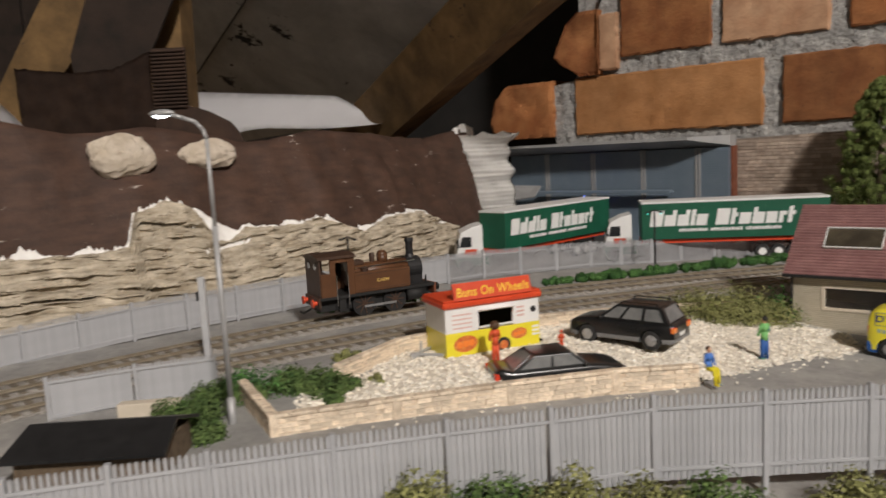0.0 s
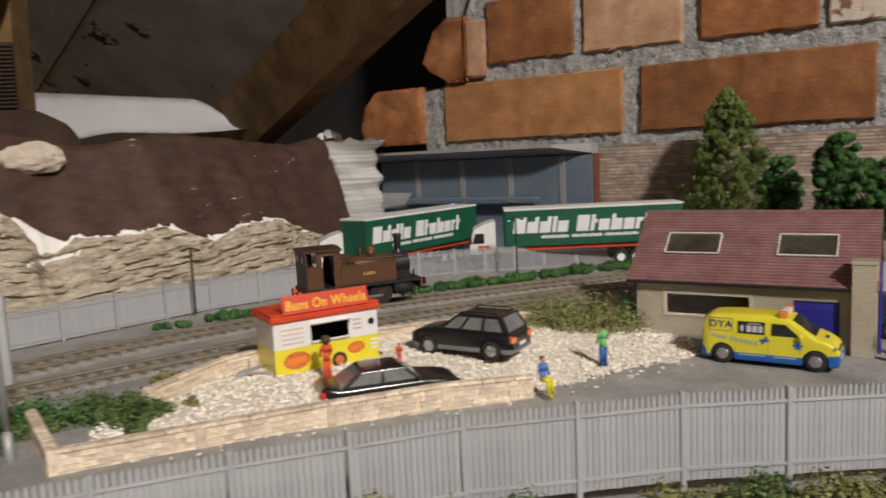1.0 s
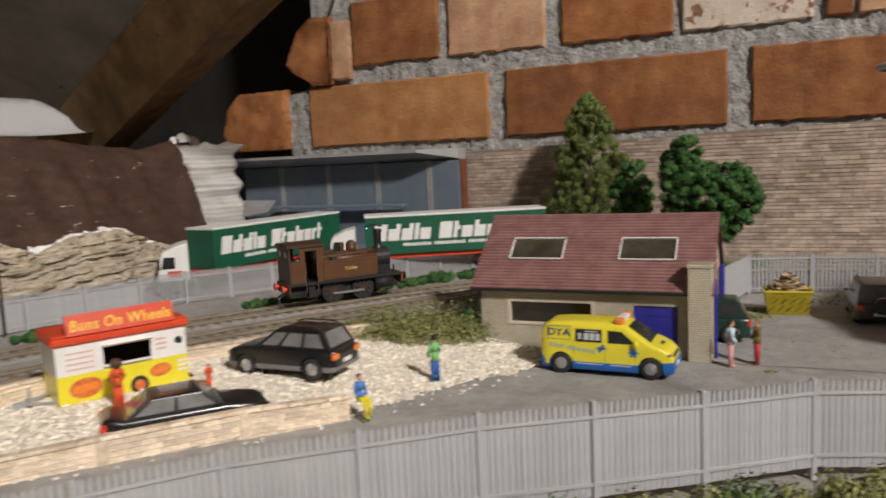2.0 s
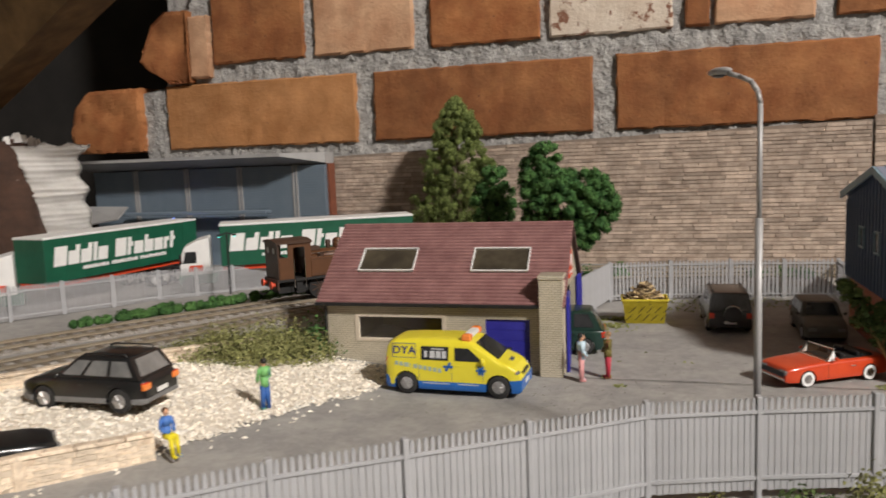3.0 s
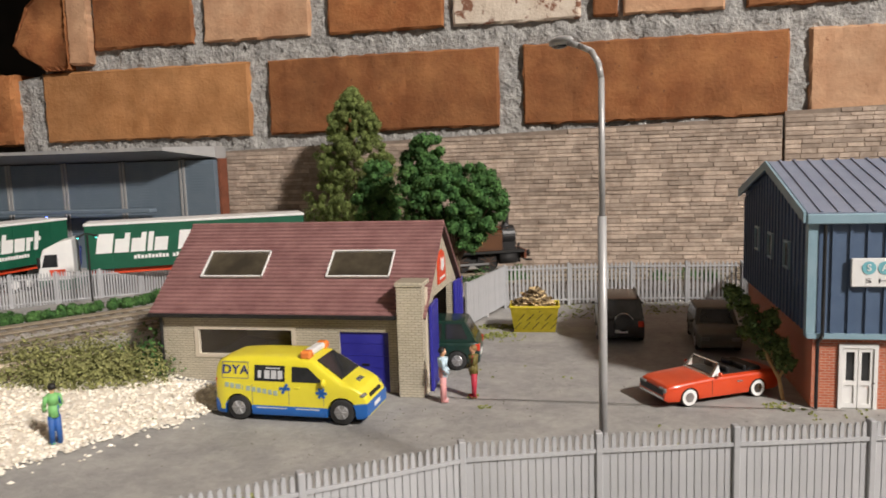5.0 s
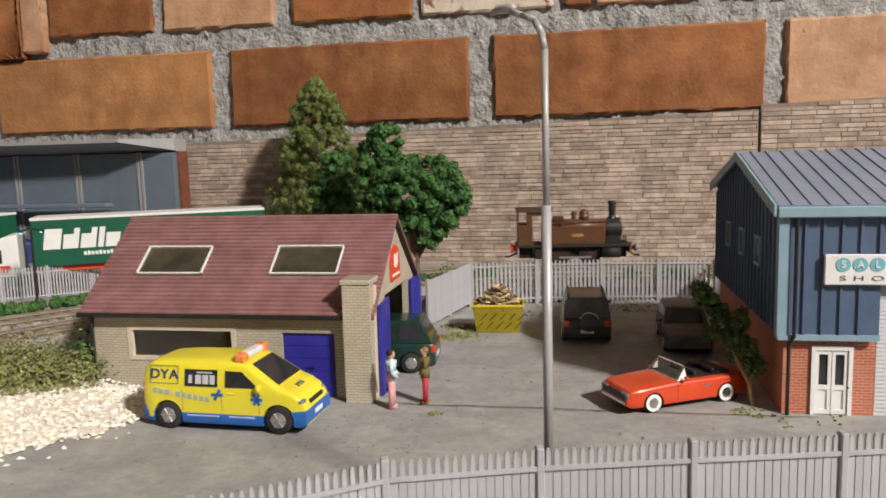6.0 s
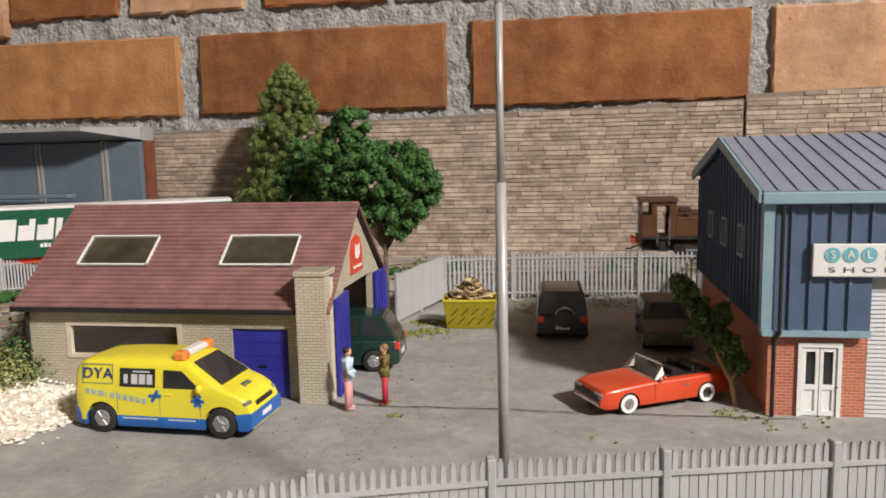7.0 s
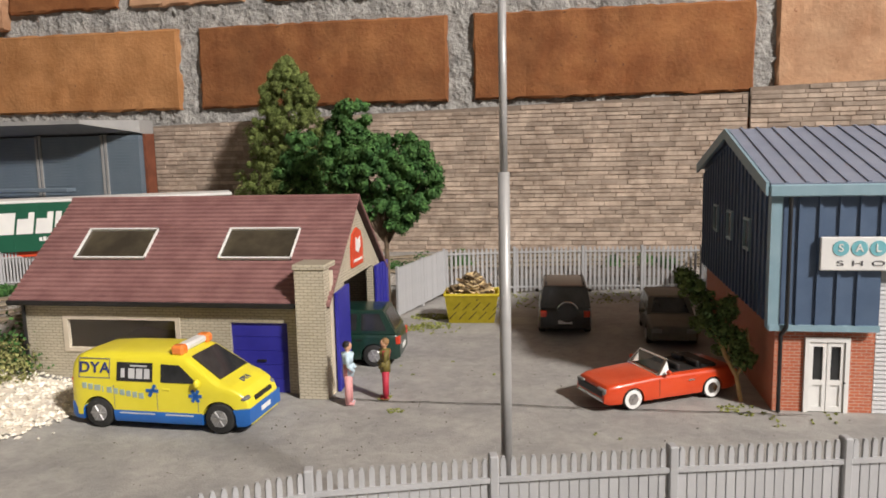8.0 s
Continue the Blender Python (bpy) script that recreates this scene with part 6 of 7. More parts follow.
# ---- articulated lorries behind the fence ----
def lorry(x, y, z, rz, label, length=166, turn=0.0):
    """x, y: top front corner of the trailer on the side facing the railway; local x runs towards the cab; turn: the tractor's lock on its coupling."""
    th = thing("articulated_lorry", x, y, z, rz, label, "lorry", "lorries")
    W, top, bot = 33, 56, 20.5
    bm = B()
    box(bm, -length, 0, -W, 0, bot, top, 0.5)
    tr = part("trailer", bm, LORRY_GREEN, th, "green curtain-sided trailer")
    bm = B()
    box(bm, -length - 0.3, 0.3, -W - 0.3, 0.3, top - 1.6, top + 0.4, 0.3)
    part("roof_rail", bm, WHITE, tr)
    for k in range(1, 9):
        bm = B()
        box(bm, -length * k / 9 - 0.25, -length * k / 9 + 0.25, 0.0, 0.25, bot + 0.6, top - 2)
        part("curtain_strap", bm, LORRY_GREEN, tr)
    # the fleet name as plain white leaning shapes, two words, and a strip of small bars below
    def leaning(bm, x0, x1, z0, z1):
        lean = 0.16
        prism(bm, [(x0 - lean * (z0 - 33), z0), (x1 - lean * (z0 - 33), z0), (x1 - lean * (z1 - 33), z1), (x0 - lean * (z1 - 33), z1)], "y", 0.05, 0.35)
    at, low, mid, high = -7.0, 33.0, 43.6, 48.0
    for w, kind in ((11.5, "tall"), (10.4, "near"), (10.4, "near"), (3.6, "thin"), (9.6, "low"), (5, ""), (11.5, "tall"), (6.0, "stem"), (10.0, "low"), (10.4, "far"), (9.6, "low"), (6.4, "hook"), (6.0, "stem")):
        if kind:
            bm = B()
            if kind == "tall":
                leaning(bm, at - w, at, low, high)
            elif kind in ("thin", "stem", "hook"):
                leaning(bm, at - 3.8, at, low, mid if kind == "hook" else high)
                if kind != "thin":
                    leaning(bm, at - w, at - 3.8, mid - 3.4, mid)
            else:
                leaning(bm, at - w, at, low, mid)
                if kind != "low":
                    x = at if kind == "far" else at - w + 3.8
                    leaning(bm, x - 3.8, x, mid, high)
            part("name_shape", bm, WHITE, tr, "bold white leaning fleet name shape")
        at -= w + 1.5
    at = -34
    for count in (10, 11, 12):
        for i in range(count):
            bm = B()
            box(bm, at - 2.0, at, 0.05, 0.3, 27.6, 30.2 + 0.5 * (i % 3 == 1))
            part("slogan_bar", bm, WHITE, tr)
            at -= 2.6
        at -= 2.5
    bm = B()
    box(bm, -length, 0, -W + 4, -4, bot - 4, bot)
    part("chassis", bm, RED, tr, "red trailer chassis")
    for k in (-108, -122, -136):
        for yy in (-1.5, -W + 1.5):
            bm = B()
            cyl(bm, (k, yy - 3, 6.8), (k, yy + 2, 6.8), 6.8, 18)
            wl = part("wheel", bm, TYRE, th)
            bm = B()
            cyl(bm, (k, yy + 1.9, 6.8), (k, yy + 2.4, 6.8), 3.6, 14)
            part("hub", bm, WHITE, wl)
    bm = B()
    prism(bm, [(9, 10), (33, 10), (34, 16), (33.2, 28), (29.5, 38.5), (19, 43.5), (10, 45.5), (9, 44.5)], "y", -W + 0.5, -0.5, 1.2)
    cab = part("cab", bm, WHITE, th, "white lorry cab")
    bm = B()
    slab(bm, [(20, -0.45, 25), (31, -0.45, 25), (28.5, -0.45, 34.5), (20, -0.45, 34.5)], -0.3)
    part("side_window", bm, DARK_GLASS, cab)
    bm = B()
    slab(bm, [(33.6, -4, 27.5), (30.2, -4, 37.5), (30.2, -W + 4, 37.5), (33.6, -W + 4, 27.5)], -0.5)
    part("windscreen", bm, DARK_GLASS, cab)
    bm = B()
    box(bm, 4, 35, -W + 0.2, 0.0, 7, 15.5, 0.8)
    part("skirt", bm, LORRY_GREEN, cab, "green cab skirt")
    bm = B()
    box(bm, 31.5, 33.5, 0.2, 3.2, 25, 33, 0.5)
    part("mirror", bm, BLACK, cab)
    bm = B()
    box(bm, 15, 26, 0.02, 0.3, 18, 23)
    part("door_print", bm, RED, cab)
    bm = B()
    cyl(bm, (26, -2, 6.6), (26, 0.8, 6.6), 6.6, 18)
    part("front_wheel", bm, TYRE, cab)
    cab.matrix_basis = pose(-6 * MM, -16.5 * MM, 0, 0, 0, turn) @ pose(6 * MM, 16.5 * MM, 0)
    return th


lorry(-305, 673, 4.5, 209, "green curtain-sided articulated lorry with white cab behind the fence")
lorry(-396, 578, 4.5, 262, "green curtain-sided articulated lorry turning its white cab by the rock face", turn=-40)
th = thing("police_van", -425, 772, 5, 35, "dark blue van with a glowing blue roof beacon", "van")
bm = B()
prism(bm, [(-32, 8), (32, 8), (33, 24), (24, 30), (16, 50), (-32, 51)], "y", -12, 12, 1.5)
part("body", bm, NAVY, th)
bm = B()
for k in (-4, 4):
    ball(bm, (6, k, 52.5), 1.6, sub=2)
part("beacon", bm, BLUE_GLOW, th, "glowing blue beacon")
for k in (-20, 20):
    for yy in (-11, 11):
        bm = B()
        cyl(bm, (k, yy - 2, 6), (k, yy + 2, 6), 6, 16)
        part("wheel", bm, TYRE, th)


# ---- burger trailer ----
PALE_RED = mat("pale_red_print", (0.65, 0.4, 0.36), (0.75, 0.55, 0.5), 1.5, 0.5)

def make_buns():
    # local x along the counter from the hitch end, y away from the counter
    t = thing("burger_trailer", -240.2, 293, 12.9, 62.5, "red, white and yellow burger trailer with its hatch open", "food trailer")
    L, D, zb, zm, zt = 55, 26, 1.0, 13.5, 26.5
    bm = B()
    for b in ((0, L, 0, 0.8, zb, zm), (0, 0.8, 0.8, D, zb, zm), (L - 0.8, L, 0.8, D, zb, zm), (0.8, L - 0.8, D - 0.8, D, zb, zm), (0.8, L - 0.8, 0.8, D - 0.8, zb, zb + 1)):
        box(bm, *b)
    part("lower_panel", bm, YELLOW, t, "yellow lower side")
    for b in ((0, 19, 0, 0.8, zm, zt), (39, L, 0, 0.8, zm, zt), (19, 39, 0, 0.8, 23.2, zt), (19, 39, 0, 0.8, zm, 15.2), (0, 0.8, 0.8, D, zm, zt), (L - 0.8, L, 0.8, D, zm, zt), (0.8, L - 0.8, D - 0.8, D, zm, zt)):
        bm = B()
        box(bm, *b)
        part("upper_panel", bm, WHITE, t, "white upper side")
    bm = B()
    box(bm, -1.6, L + 1.6, -1.8, D + 1.4, zt, zt + 3.4, 0.9)
    box(bm, -1.0, L + 1.0, -1.0, D + 0.6, zt + 3.4, zt + 4.4, 0.4)
    part("roof", bm, RED, t, "red moulded roof")
    bm = B()
    slab(bm, [(18.6, -0.3, 23.6), (39.4, -0.3, 23.6), (39.4, -5.6, 25.4), (18.6, -5.6, 25.4)], 0.6)
    part("hatch", bm, WHITE, t, "raised white serving hatch")
    bm = B()
    box(bm, 18.6, 39.4, -1.8, 0.2, 14.6, 15.4, 0.2)
    part("counter", bm, WHITE, t)
    bm = B()
    box(bm, 1, L - 1, D - 1.4, D - 1.0, 2, zt)
    part("back_lining", bm, MATT_BLACK, t)
    bm = B()
    slab(bm, [(5, -0.9, zt + 3.6), (L - 5, -0.9, zt + 3.6), (L - 5, 1.6, zt + 12.2), (5, 1.6, zt + 12.2)], 1.2)
    sg = part("sign", bm, RED, t, "red roof sign")
    lettering("sign_text", "Buns On Wheels", 6.6, SIGN_YELLOW, sg, Matrix.Translation((L / 2, -0.95, zt + 7.6)) @ Matrix.Rotation(radians(74), 4, "X"), depth=0.25, wide=0.86, shear=0.12)
    for cx, cz, rx, rz2 in ((11, 7.2, 6.8, 4.3), (42.5, 8.4, 4.8, 2.9)):
        bm = B()
        cyl(bm, (cx, -0.15, cz), (cx, 0.1, cz), 1, 24)
        for v in bm.verts:
            v.co.x, v.co.z = cx + (v.co.x - cx) * rx, cz + (v.co.z - cz) * rz2 + 0.25 * (v.co.x - cx)
        pr = part("food_print", bm, PRINT_RED, t, "printed picture of a hot dog")
        bm = B()
        for k in (-1, 0, 1):
            cyl(bm, (cx + k * rx * 0.5, -0.32, cz + 0.3 * k), (cx + k * rx * 0.5, -0.1, cz + 0.3 * k), rz2 * 0.42, 12)
        part("bun_print", bm, ORANGE, pr)
    for q in [(4, 15, 15.4 + 2.3 * k, 16.1 + 2.3 * k) for k in range(4)] + [(41.5, 46, 17.5 + 2.2 * k, 18.5 + 2.2 * k) for k in range(3)]:
        bm = B()
        box(bm, q[0], q[1], -0.12, 0.1, q[2], q[3])
        part("menu_bar", bm, PALE_RED, t)
    for k in range(3):
        bm = B()
        box(bm, 50.5, 54.5, -0.12, 0.1, 6 + 2.1 * k, 7.2 + 2.1 * k)
        part("price_bar", bm, WHITE, t)
    bm = B()
    cyl(bm, (51.5, -0.2, 20.4), (51.5, 0.1, 20.4), 1.7, 18)
    part("porthole", bm, BLACK, t)
    for yy in (1.2, D - 1.2):
        bm = B()
        cyl(bm, (33, yy - 1.6, 3.6), (33, yy + 1.6, 3.6), 4.0, 18)
        wl = part("wheel", bm, TYRE, t)
        bm = B()
        cyl(bm, (33, yy - 1.9, 3.6), (33, yy - 1.5, 3.6), 2.4, 14)
        part("hub", bm, PRINT_RED, wl)
    bm = B()
    tube(bm, [(0, 4, 2.2), (-12, D / 2, 2.2), (0, D - 4, 2.2)], 0.8, 6)
    box(bm, -15, -10, D / 2 - 1.2, D / 2 + 1.2, 0.2, 3.2, 0.3)
    cyl(bm, (-8.5, D / 2 + 1, 0), (-8.5, D / 2 + 1, 8.5), 0.6, 8)
    part("drawbar", bm, STEEL, t, "grey steel drawbar")
    bm = B()
    tube(bm, [(L, 2, 2), (L + 2.5, 2, 2), (L + 2.5, D - 2, 2), (L, D - 2, 2)], 0.6, 6)
    part("rear_step", bm, BLACK, t)


make_buns()


# ---- low stone boundary walls ----
def low_wall(pts, h, label, wide=(2.6, 8.5)):
    """pts: x, y and the cap's height; wide: the run of the stones' widths."""
    w = thing("garden_wall", 0, 0, 0, 0, label, "wall", "low stone walls")
    unit = B()
    box(unit, 0, 1, -1.6, 1.6, 0, 1)
    for v in unit.verts:
        v.co.y += 0.12 * math.sin(v.co.x * 9 + v.co.z * 5)
    me = mesh_of("wall_stone", unit, WALL_STONE)
    for (x0, y0, c0), (x1, y1, c1) in zip(pts, pts[1:]):
        d = Vector((x1 - x0, y1 - y0))
        rz = math.atan2(d.y, d.x)
        ln = d.length
        core = B()
        prism(core, [(0, c0 - h - 6), (ln, c1 - h - 6), (ln, c1 - 0.3), (0, c0 - 0.3)], "y", -1.3, 1.3)
        place(part("wall_core", core, WALL_STONE, w), x0, y0, 0, math.degrees(rz))
        base = Matrix.Translation((x0, y0, 0)) @ Matrix.Rotation(rz, 4, "Z")
        rows = 5
        for r in range(rows):
            s = -RNG.uniform(0, 3)
            while s < ln:
                ww = min(RNG.uniform(*wide), ln - s + 0.1)
                z = lerp(c0, c1, max(0, s) / ln) - h + h * r / rows
                piece("wall_stone", me, w, base @ Matrix.Translation((max(0, s), RNG.uniform(-.38, .38), z)) @ Matrix.Rotation(-math.atan2(c1 - c0, ln), 4, "Y") @ Matrix.Diagonal((ww - 0.25, 1, h / rows - 0.18, 1)))
                s += ww
        s = 0
        while s < ln - 0.5:
            ww = min(RNG.uniform(14, 30), ln - s)
            z = lerp(c0, c1, s / ln)
            bm = B()
            box(bm, 0, ww - 0.3, -2.2, 2.2, 0, 1.5, 0.3)
            ob = part("coping_stone", bm, WALL_STONE, w)
            ob.matrix_basis = Matrix.Translation(Vector((x0 + d.x * s / ln, y0 + d.y * s / ln, z)) * MM) @ Matrix.Rotation(rz, 4, "Z") @ Matrix.Rotation(-math.atan2(c1 - c0, ln), 4, "Y")
            s += ww
        bm = B()
        box(bm, -2.0, 2.0, -2.0, 2.0, c0 - h - 6, c0 + 1.6, 0.4)
        place(part("pier", bm, WALL_STONE, w), x0, y0, 0, math.degrees(rz))
    return w


low_wall([(-234, 177, 20.5), (-206, 217, 20.2), (-178, 258, 19.6), (-150, 299, 18.3), (-126, 335, 14.6)], 10.5, "low cream stone wall in front of the gravel plot")
low_wall([(-280, 197, 21.5), (-234, 177, 20.5)], 9, "low cream stone wall closing the gravel plot")
low_wall([(-262, 238, 21), (-270, 290, 20.5), (-250, 352, 20), (-214, 405, 18.5), (-180, 442, 17.5), (-151, 468, 17)], 8, "low cream stone wall between gravel plot and railway", (5, 13))


def inside(x, y, poly):
    hit = False
    for (x0, y0), (x1, y1) in zip(poly, poly[1:] + poly[:1]):
        if (y0 > y) != (y1 > y) and x < (x1 - x0) * (y - y0) / (y1 - y0) + x0:
            hit = not hit
    return hit


PLOT = [(-232, 181), (-128, 334), (-112, 372), (-100, 402), (-84, 424), (-76, 450), (-90, 474), (-124, 480), (-152, 464), (-214, 401), (-250, 350), (-268, 290), (-262, 240), (-264, 214)]


def make_gravel():
    bm = B()
    n = 0
    while n < 9000:
        x, y = RNG.uniform(-275, -68), RNG.uniform(175, 485)
        edge = inside(x, y, PLOT)
        if edge or (RNG.random() < 0.05 and inside(x - 9, y + 4, PLOT)):
            r = RNG.uniform(0.5, 1.25)
            stone(bm, x, y, ground_z(x, y) + 0.5 + (RNG.uniform(0, 0.7) if edge else 0), r)
            n += 1
    solid("gravel", bm, GRAVEL, "loose white gravel covering the plot", "gravel", kind="stuff")
    bm = B()
    g = {}
    st = 5
    for i in range(-56, -13):
        for j in range(35, 97):
            if all(inside(i * st + a, j * st + b, PLOT) for a in (0, st) for b in (0, st)):
                vs = []
                for a, b in ((0, 0), (1, 0), (1, 1), (0, 1)):
                    k = (i + a, j + b)
                    if k not in g:
                        g[k] = bm.verts.new((k[0] * st, k[1] * st, ground_z(k[0] * st, k[1] * st) + 0.45))
                    vs.append(g[k])
                bm.faces.new(vs)
    solid("gravel_bed", bm, GRAVEL_BED, "pale crushed stone bed under the gravel", "gravel", kind="stuff", flat=False)
    bm = B()
    for i in range(1500):
        x, y = RNG.uniform(-90, 300), RNG.uniform(250, 690)
        stone(bm, x, y, ground_z(x, y) + 0.05, RNG.uniform(0.12, 0.4))
    solid("yard_grit", bm, BALLAST_STONE, "scattered grit on the yard", "grit", kind="stuff")


make_gravel()
bm = B()
rg = random.Random(15)
for i in range(260):
    if rg.random() < 0.6:
        x, y = rg.gauss(20, 40), rg.gauss(455, 30)
    else:
        x, y = rg.uniform(-90, 170), rg.uniform(380, 660)
    stone(bm, x, y, ground_z(x, y) + 0.1, rg.uniform(0.12, 0.42))
solid("dirt_crumb", bm, island(mat("dry_dirt", (0.06, 0.05, 0.03), (0.13, 0.11, 0.06), 3, 0.9), 0.4), "dark dirt crumbs scattered over the yard", "dirt", kind="stuff")


# ---- planting ----
def leaf_clump(bm, c, r, n, size, rg, flat=1.0):
    """Small ragged leaf flakes on and in a ball."""
    for i in range(n):
        d = Vector((rg.gauss(0, 1), rg.gauss(0, 1), rg.gauss(0, 1))).normalized()
        p = Vector(c) + Vector((d.x, d.y, d.z * flat)) * r * rg.uniform(0.55, 1.08)
        u = d.orthogonal().normalized()
        u = Matrix.Rotation(rg.uniform(0, 6.28), 3, d) @ u
        w = d.cross(u)
        s = size * rg.uniform(0.6, 1.4)
        tilt = d * s * rg.uniform(-0.5, 0.8)
        q = [p - u * s * 0.6 - w * s * 0.5, p + u * s * 0.7 - w * s * 0.35 + tilt * 0.5, p + u * s * 0.2 + w * s * 0.75 + tilt, p - u * s * 0.6 + w * s * 0.3]
        v = [bm.verts.new(k) for k in q]
        bm.faces.new(v[:3])
        bm.faces.new((v[0], v[2], v[3]))


def bush(x, y, z, rx, ry, h, material, label, seed, dense=1.0, size=1.5, name="bush", group="bushes", rz=0, more=1.0):
    rg = random.Random(seed)
    bm = B()
    k = max(4, int(rx * ry * 0.05 * dense * more))
    for i in range(k):
        a, q = rg.uniform(0, 6.28), math.sqrt(rg.random())
        cx, cy = math.cos(a) * q * rx, math.sin(a) * q * ry
        hh = h * (1 - 0.6 * q * q) * rg.uniform(0.55, 1.0)
        r = max(1.8, h * 0.34)
        for zz in ((hh - r) * 0.9, (hh - r) * 0.35):
            leaf_clump(bm, (cx, cy, max(r * 0.4, zz)), r * rg.uniform(0.8, 1.2), int(120 * dense), size * 0.62, rg)
    return solid(name, bm, material, label, "bush", group, at=(x, y, z), rz=rz)


def conifer(x, y, z, h, r, label):
    t = thing("fir_tree", x, y, z, 0, label, "tree", "trees")
    bm = B()
    cyl(bm, (0, 0, 0), (0, 0, h * 0.9), 3.2, 10, 0.7)
    part("trunk", bm, BARK, t, flat=False)
    rg = random.Random(5)
    bm = B()
    for i in range(760):
        f = rg.random() ** 0.8
        zz = h * lerp(0.12, 0.985, f)
        env = r * (1 - f) ** 0.56 * (1.0 if f > 0.12 else 0.8) * (1 + 0.12 * math.sin(f * 23 + 1))
        a = rg.uniform(0, 6.28)
        q = env * rg.uniform(0.45, 1.0)
        leaf_clump(bm, (math.cos(a) * q, math.sin(a) * q, zz), rg.uniform(3.0, 6.0) * (1.15 - 0.6 * f), 170, 0.75, rg, 1.1)
    part("crown", bm, LEAF_BRIGHT, t, "feathery green foam crown")


def broadleaf(x, y, z, lobes, trunk_h, label, seed=9, size=1.5):
    t = thing("broadleaf_tree", x, y, z, 0, label, "tree", "trees")
    bm = B()
    cyl(bm, (0, 0, 0), (0.5, 0, trunk_h), 1.8, 10, 1.2)
    for c, r in lobes:
        cyl(bm, (0.5, 0, trunk_h * 0.9), c, 1.0, 8, 0.4)
    part("trunk", bm, BARK, t, flat=False)
    rg = random.Random(seed)
    bm = B()
    for c, r in lobes:
        for i in range(int(26 * (r / 14) ** 2) + 6):
            d = Vector((rg.gauss(0, 1), rg.gauss(0, 1), rg.gauss(0, 1))).normalized() * r * rg.uniform(0.45, 0.95)
            leaf_clump(bm, Vector(c) + d, rg.uniform(2.4, 4.4), 210, size * 0.56, rg)
    part("crown", bm, LEAF_DARK, t, "clumpy dark green foam crown")


conifer(-128, 798, 2, 163, 52, "tall olive-green conical fir tree against the stone wall")
broadleaf(-4, 603, 0, [((-17, 0, 108), 13), ((-22, 2, 97), 12), ((-13, 0, 90), 14), ((-20, 2, 80), 12), ((-5, 0, 76), 14), ((10, 0, 84), 13), ((19, 0, 88), 10), ((20, 0, 74), 12), ((15, 0, 64), 12), ((2, 2, 66), 12), ((8, 0, 56), 8), ((-26, 2, 86), 10), ((-25, 2, 73), 11), ((-13, 2, 64), 12), ((-2, 3, 90), 10)], 46, "bushy dark green tree behind the garage", size=1.6)
broadleaf(-63, 640, 0, [((0, 0, 90), 12), ((4, 0, 80), 13), ((-5, 0, 78), 11), ((5, 0, 68), 11), ((-3, 0, 62), 10)], 44, "small dark green tree behind the garage", 12, size=1.6)
broad = thing("sapling_tree", 152, 487, 0, 0, "bent tan-stemmed sapling beside the warehouse wall", "tree", "trees")
bm = B()
tube(bm, [(0, 0, 0), (-1.5, 1, 9), (-5, 4, 16), (-9, 9, 26)], 0.8, 7)
tube(bm, [(-1.5, 1, 9), (3, 3, 18), (2, 4, 26)], 0.55, 6)
tube(bm, [(-3.5, 3, 13), (-4, 6, 24), (-6, 9, 34)], 0.45, 6)
part("trunk", bm, TWIG, broad, "twisted tan stems")
rg = random.Random(31)
bm = B()
for c, r in (((-17, 16, 42), 4), ((-14, 13, 36), 5.5), ((-9, 10, 31), 6.5), ((-6, 8, 25), 6), ((-1, 4, 21), 5), ((1, 3, 15), 4), ((-5, 7, 19), 4), ((-12, 12, 27), 4), ((-4, 7, 32), 4.5)):
    for i in range(20):
        d = Vector((rg.gauss(0, 1), rg.gauss(0, 1), rg.gauss(0, 1))).normalized() * r * rg.uniform(0.3, 0.9)
        leaf_clump(bm, Vector(c) + d, 2.1, 42, 0.75, rg)
part("crown", bm, LEAF_MID, broad, "sparse green foliage")

DARK_BUSH, OLIVE_BUSH = "dark green foam bush beside the railway", "tangled olive lichen bush beside the garage"
bush(-160, 460, 5, 40, 15, 33, LEAF_OLIVE, OLIVE_BUSH, 3, 1.6, 1.2, rz=22, more=1.8)
bush(-131, 484, 3, 10, 7, 38, LEAF_DARK, "very dark green bush against the garage end", 4, 1.2, 1.6)
for i, (x, y, r, hh) in enumerate([(-392, 352, 9, 5), (-377, 386, 8, 7), (-366, 402, 7, 4), (-302, 507, 9, 5), (-286, 527, 12, 7), (-268, 550, 14, 8), (-250, 574, 13, 7), (-232, 600, 14, 8), (-212, 628, 14, 9), (-192, 652, 14, 8), (-175, 676, 12, 8)]):
    bush(x - 5, y + 8, 11.2, r + 4, 5, hh * 1.15, LEAF_DARK, DARK_BUSH, 50 + i, 1.5, 1.3, rz=50, more=3.4)
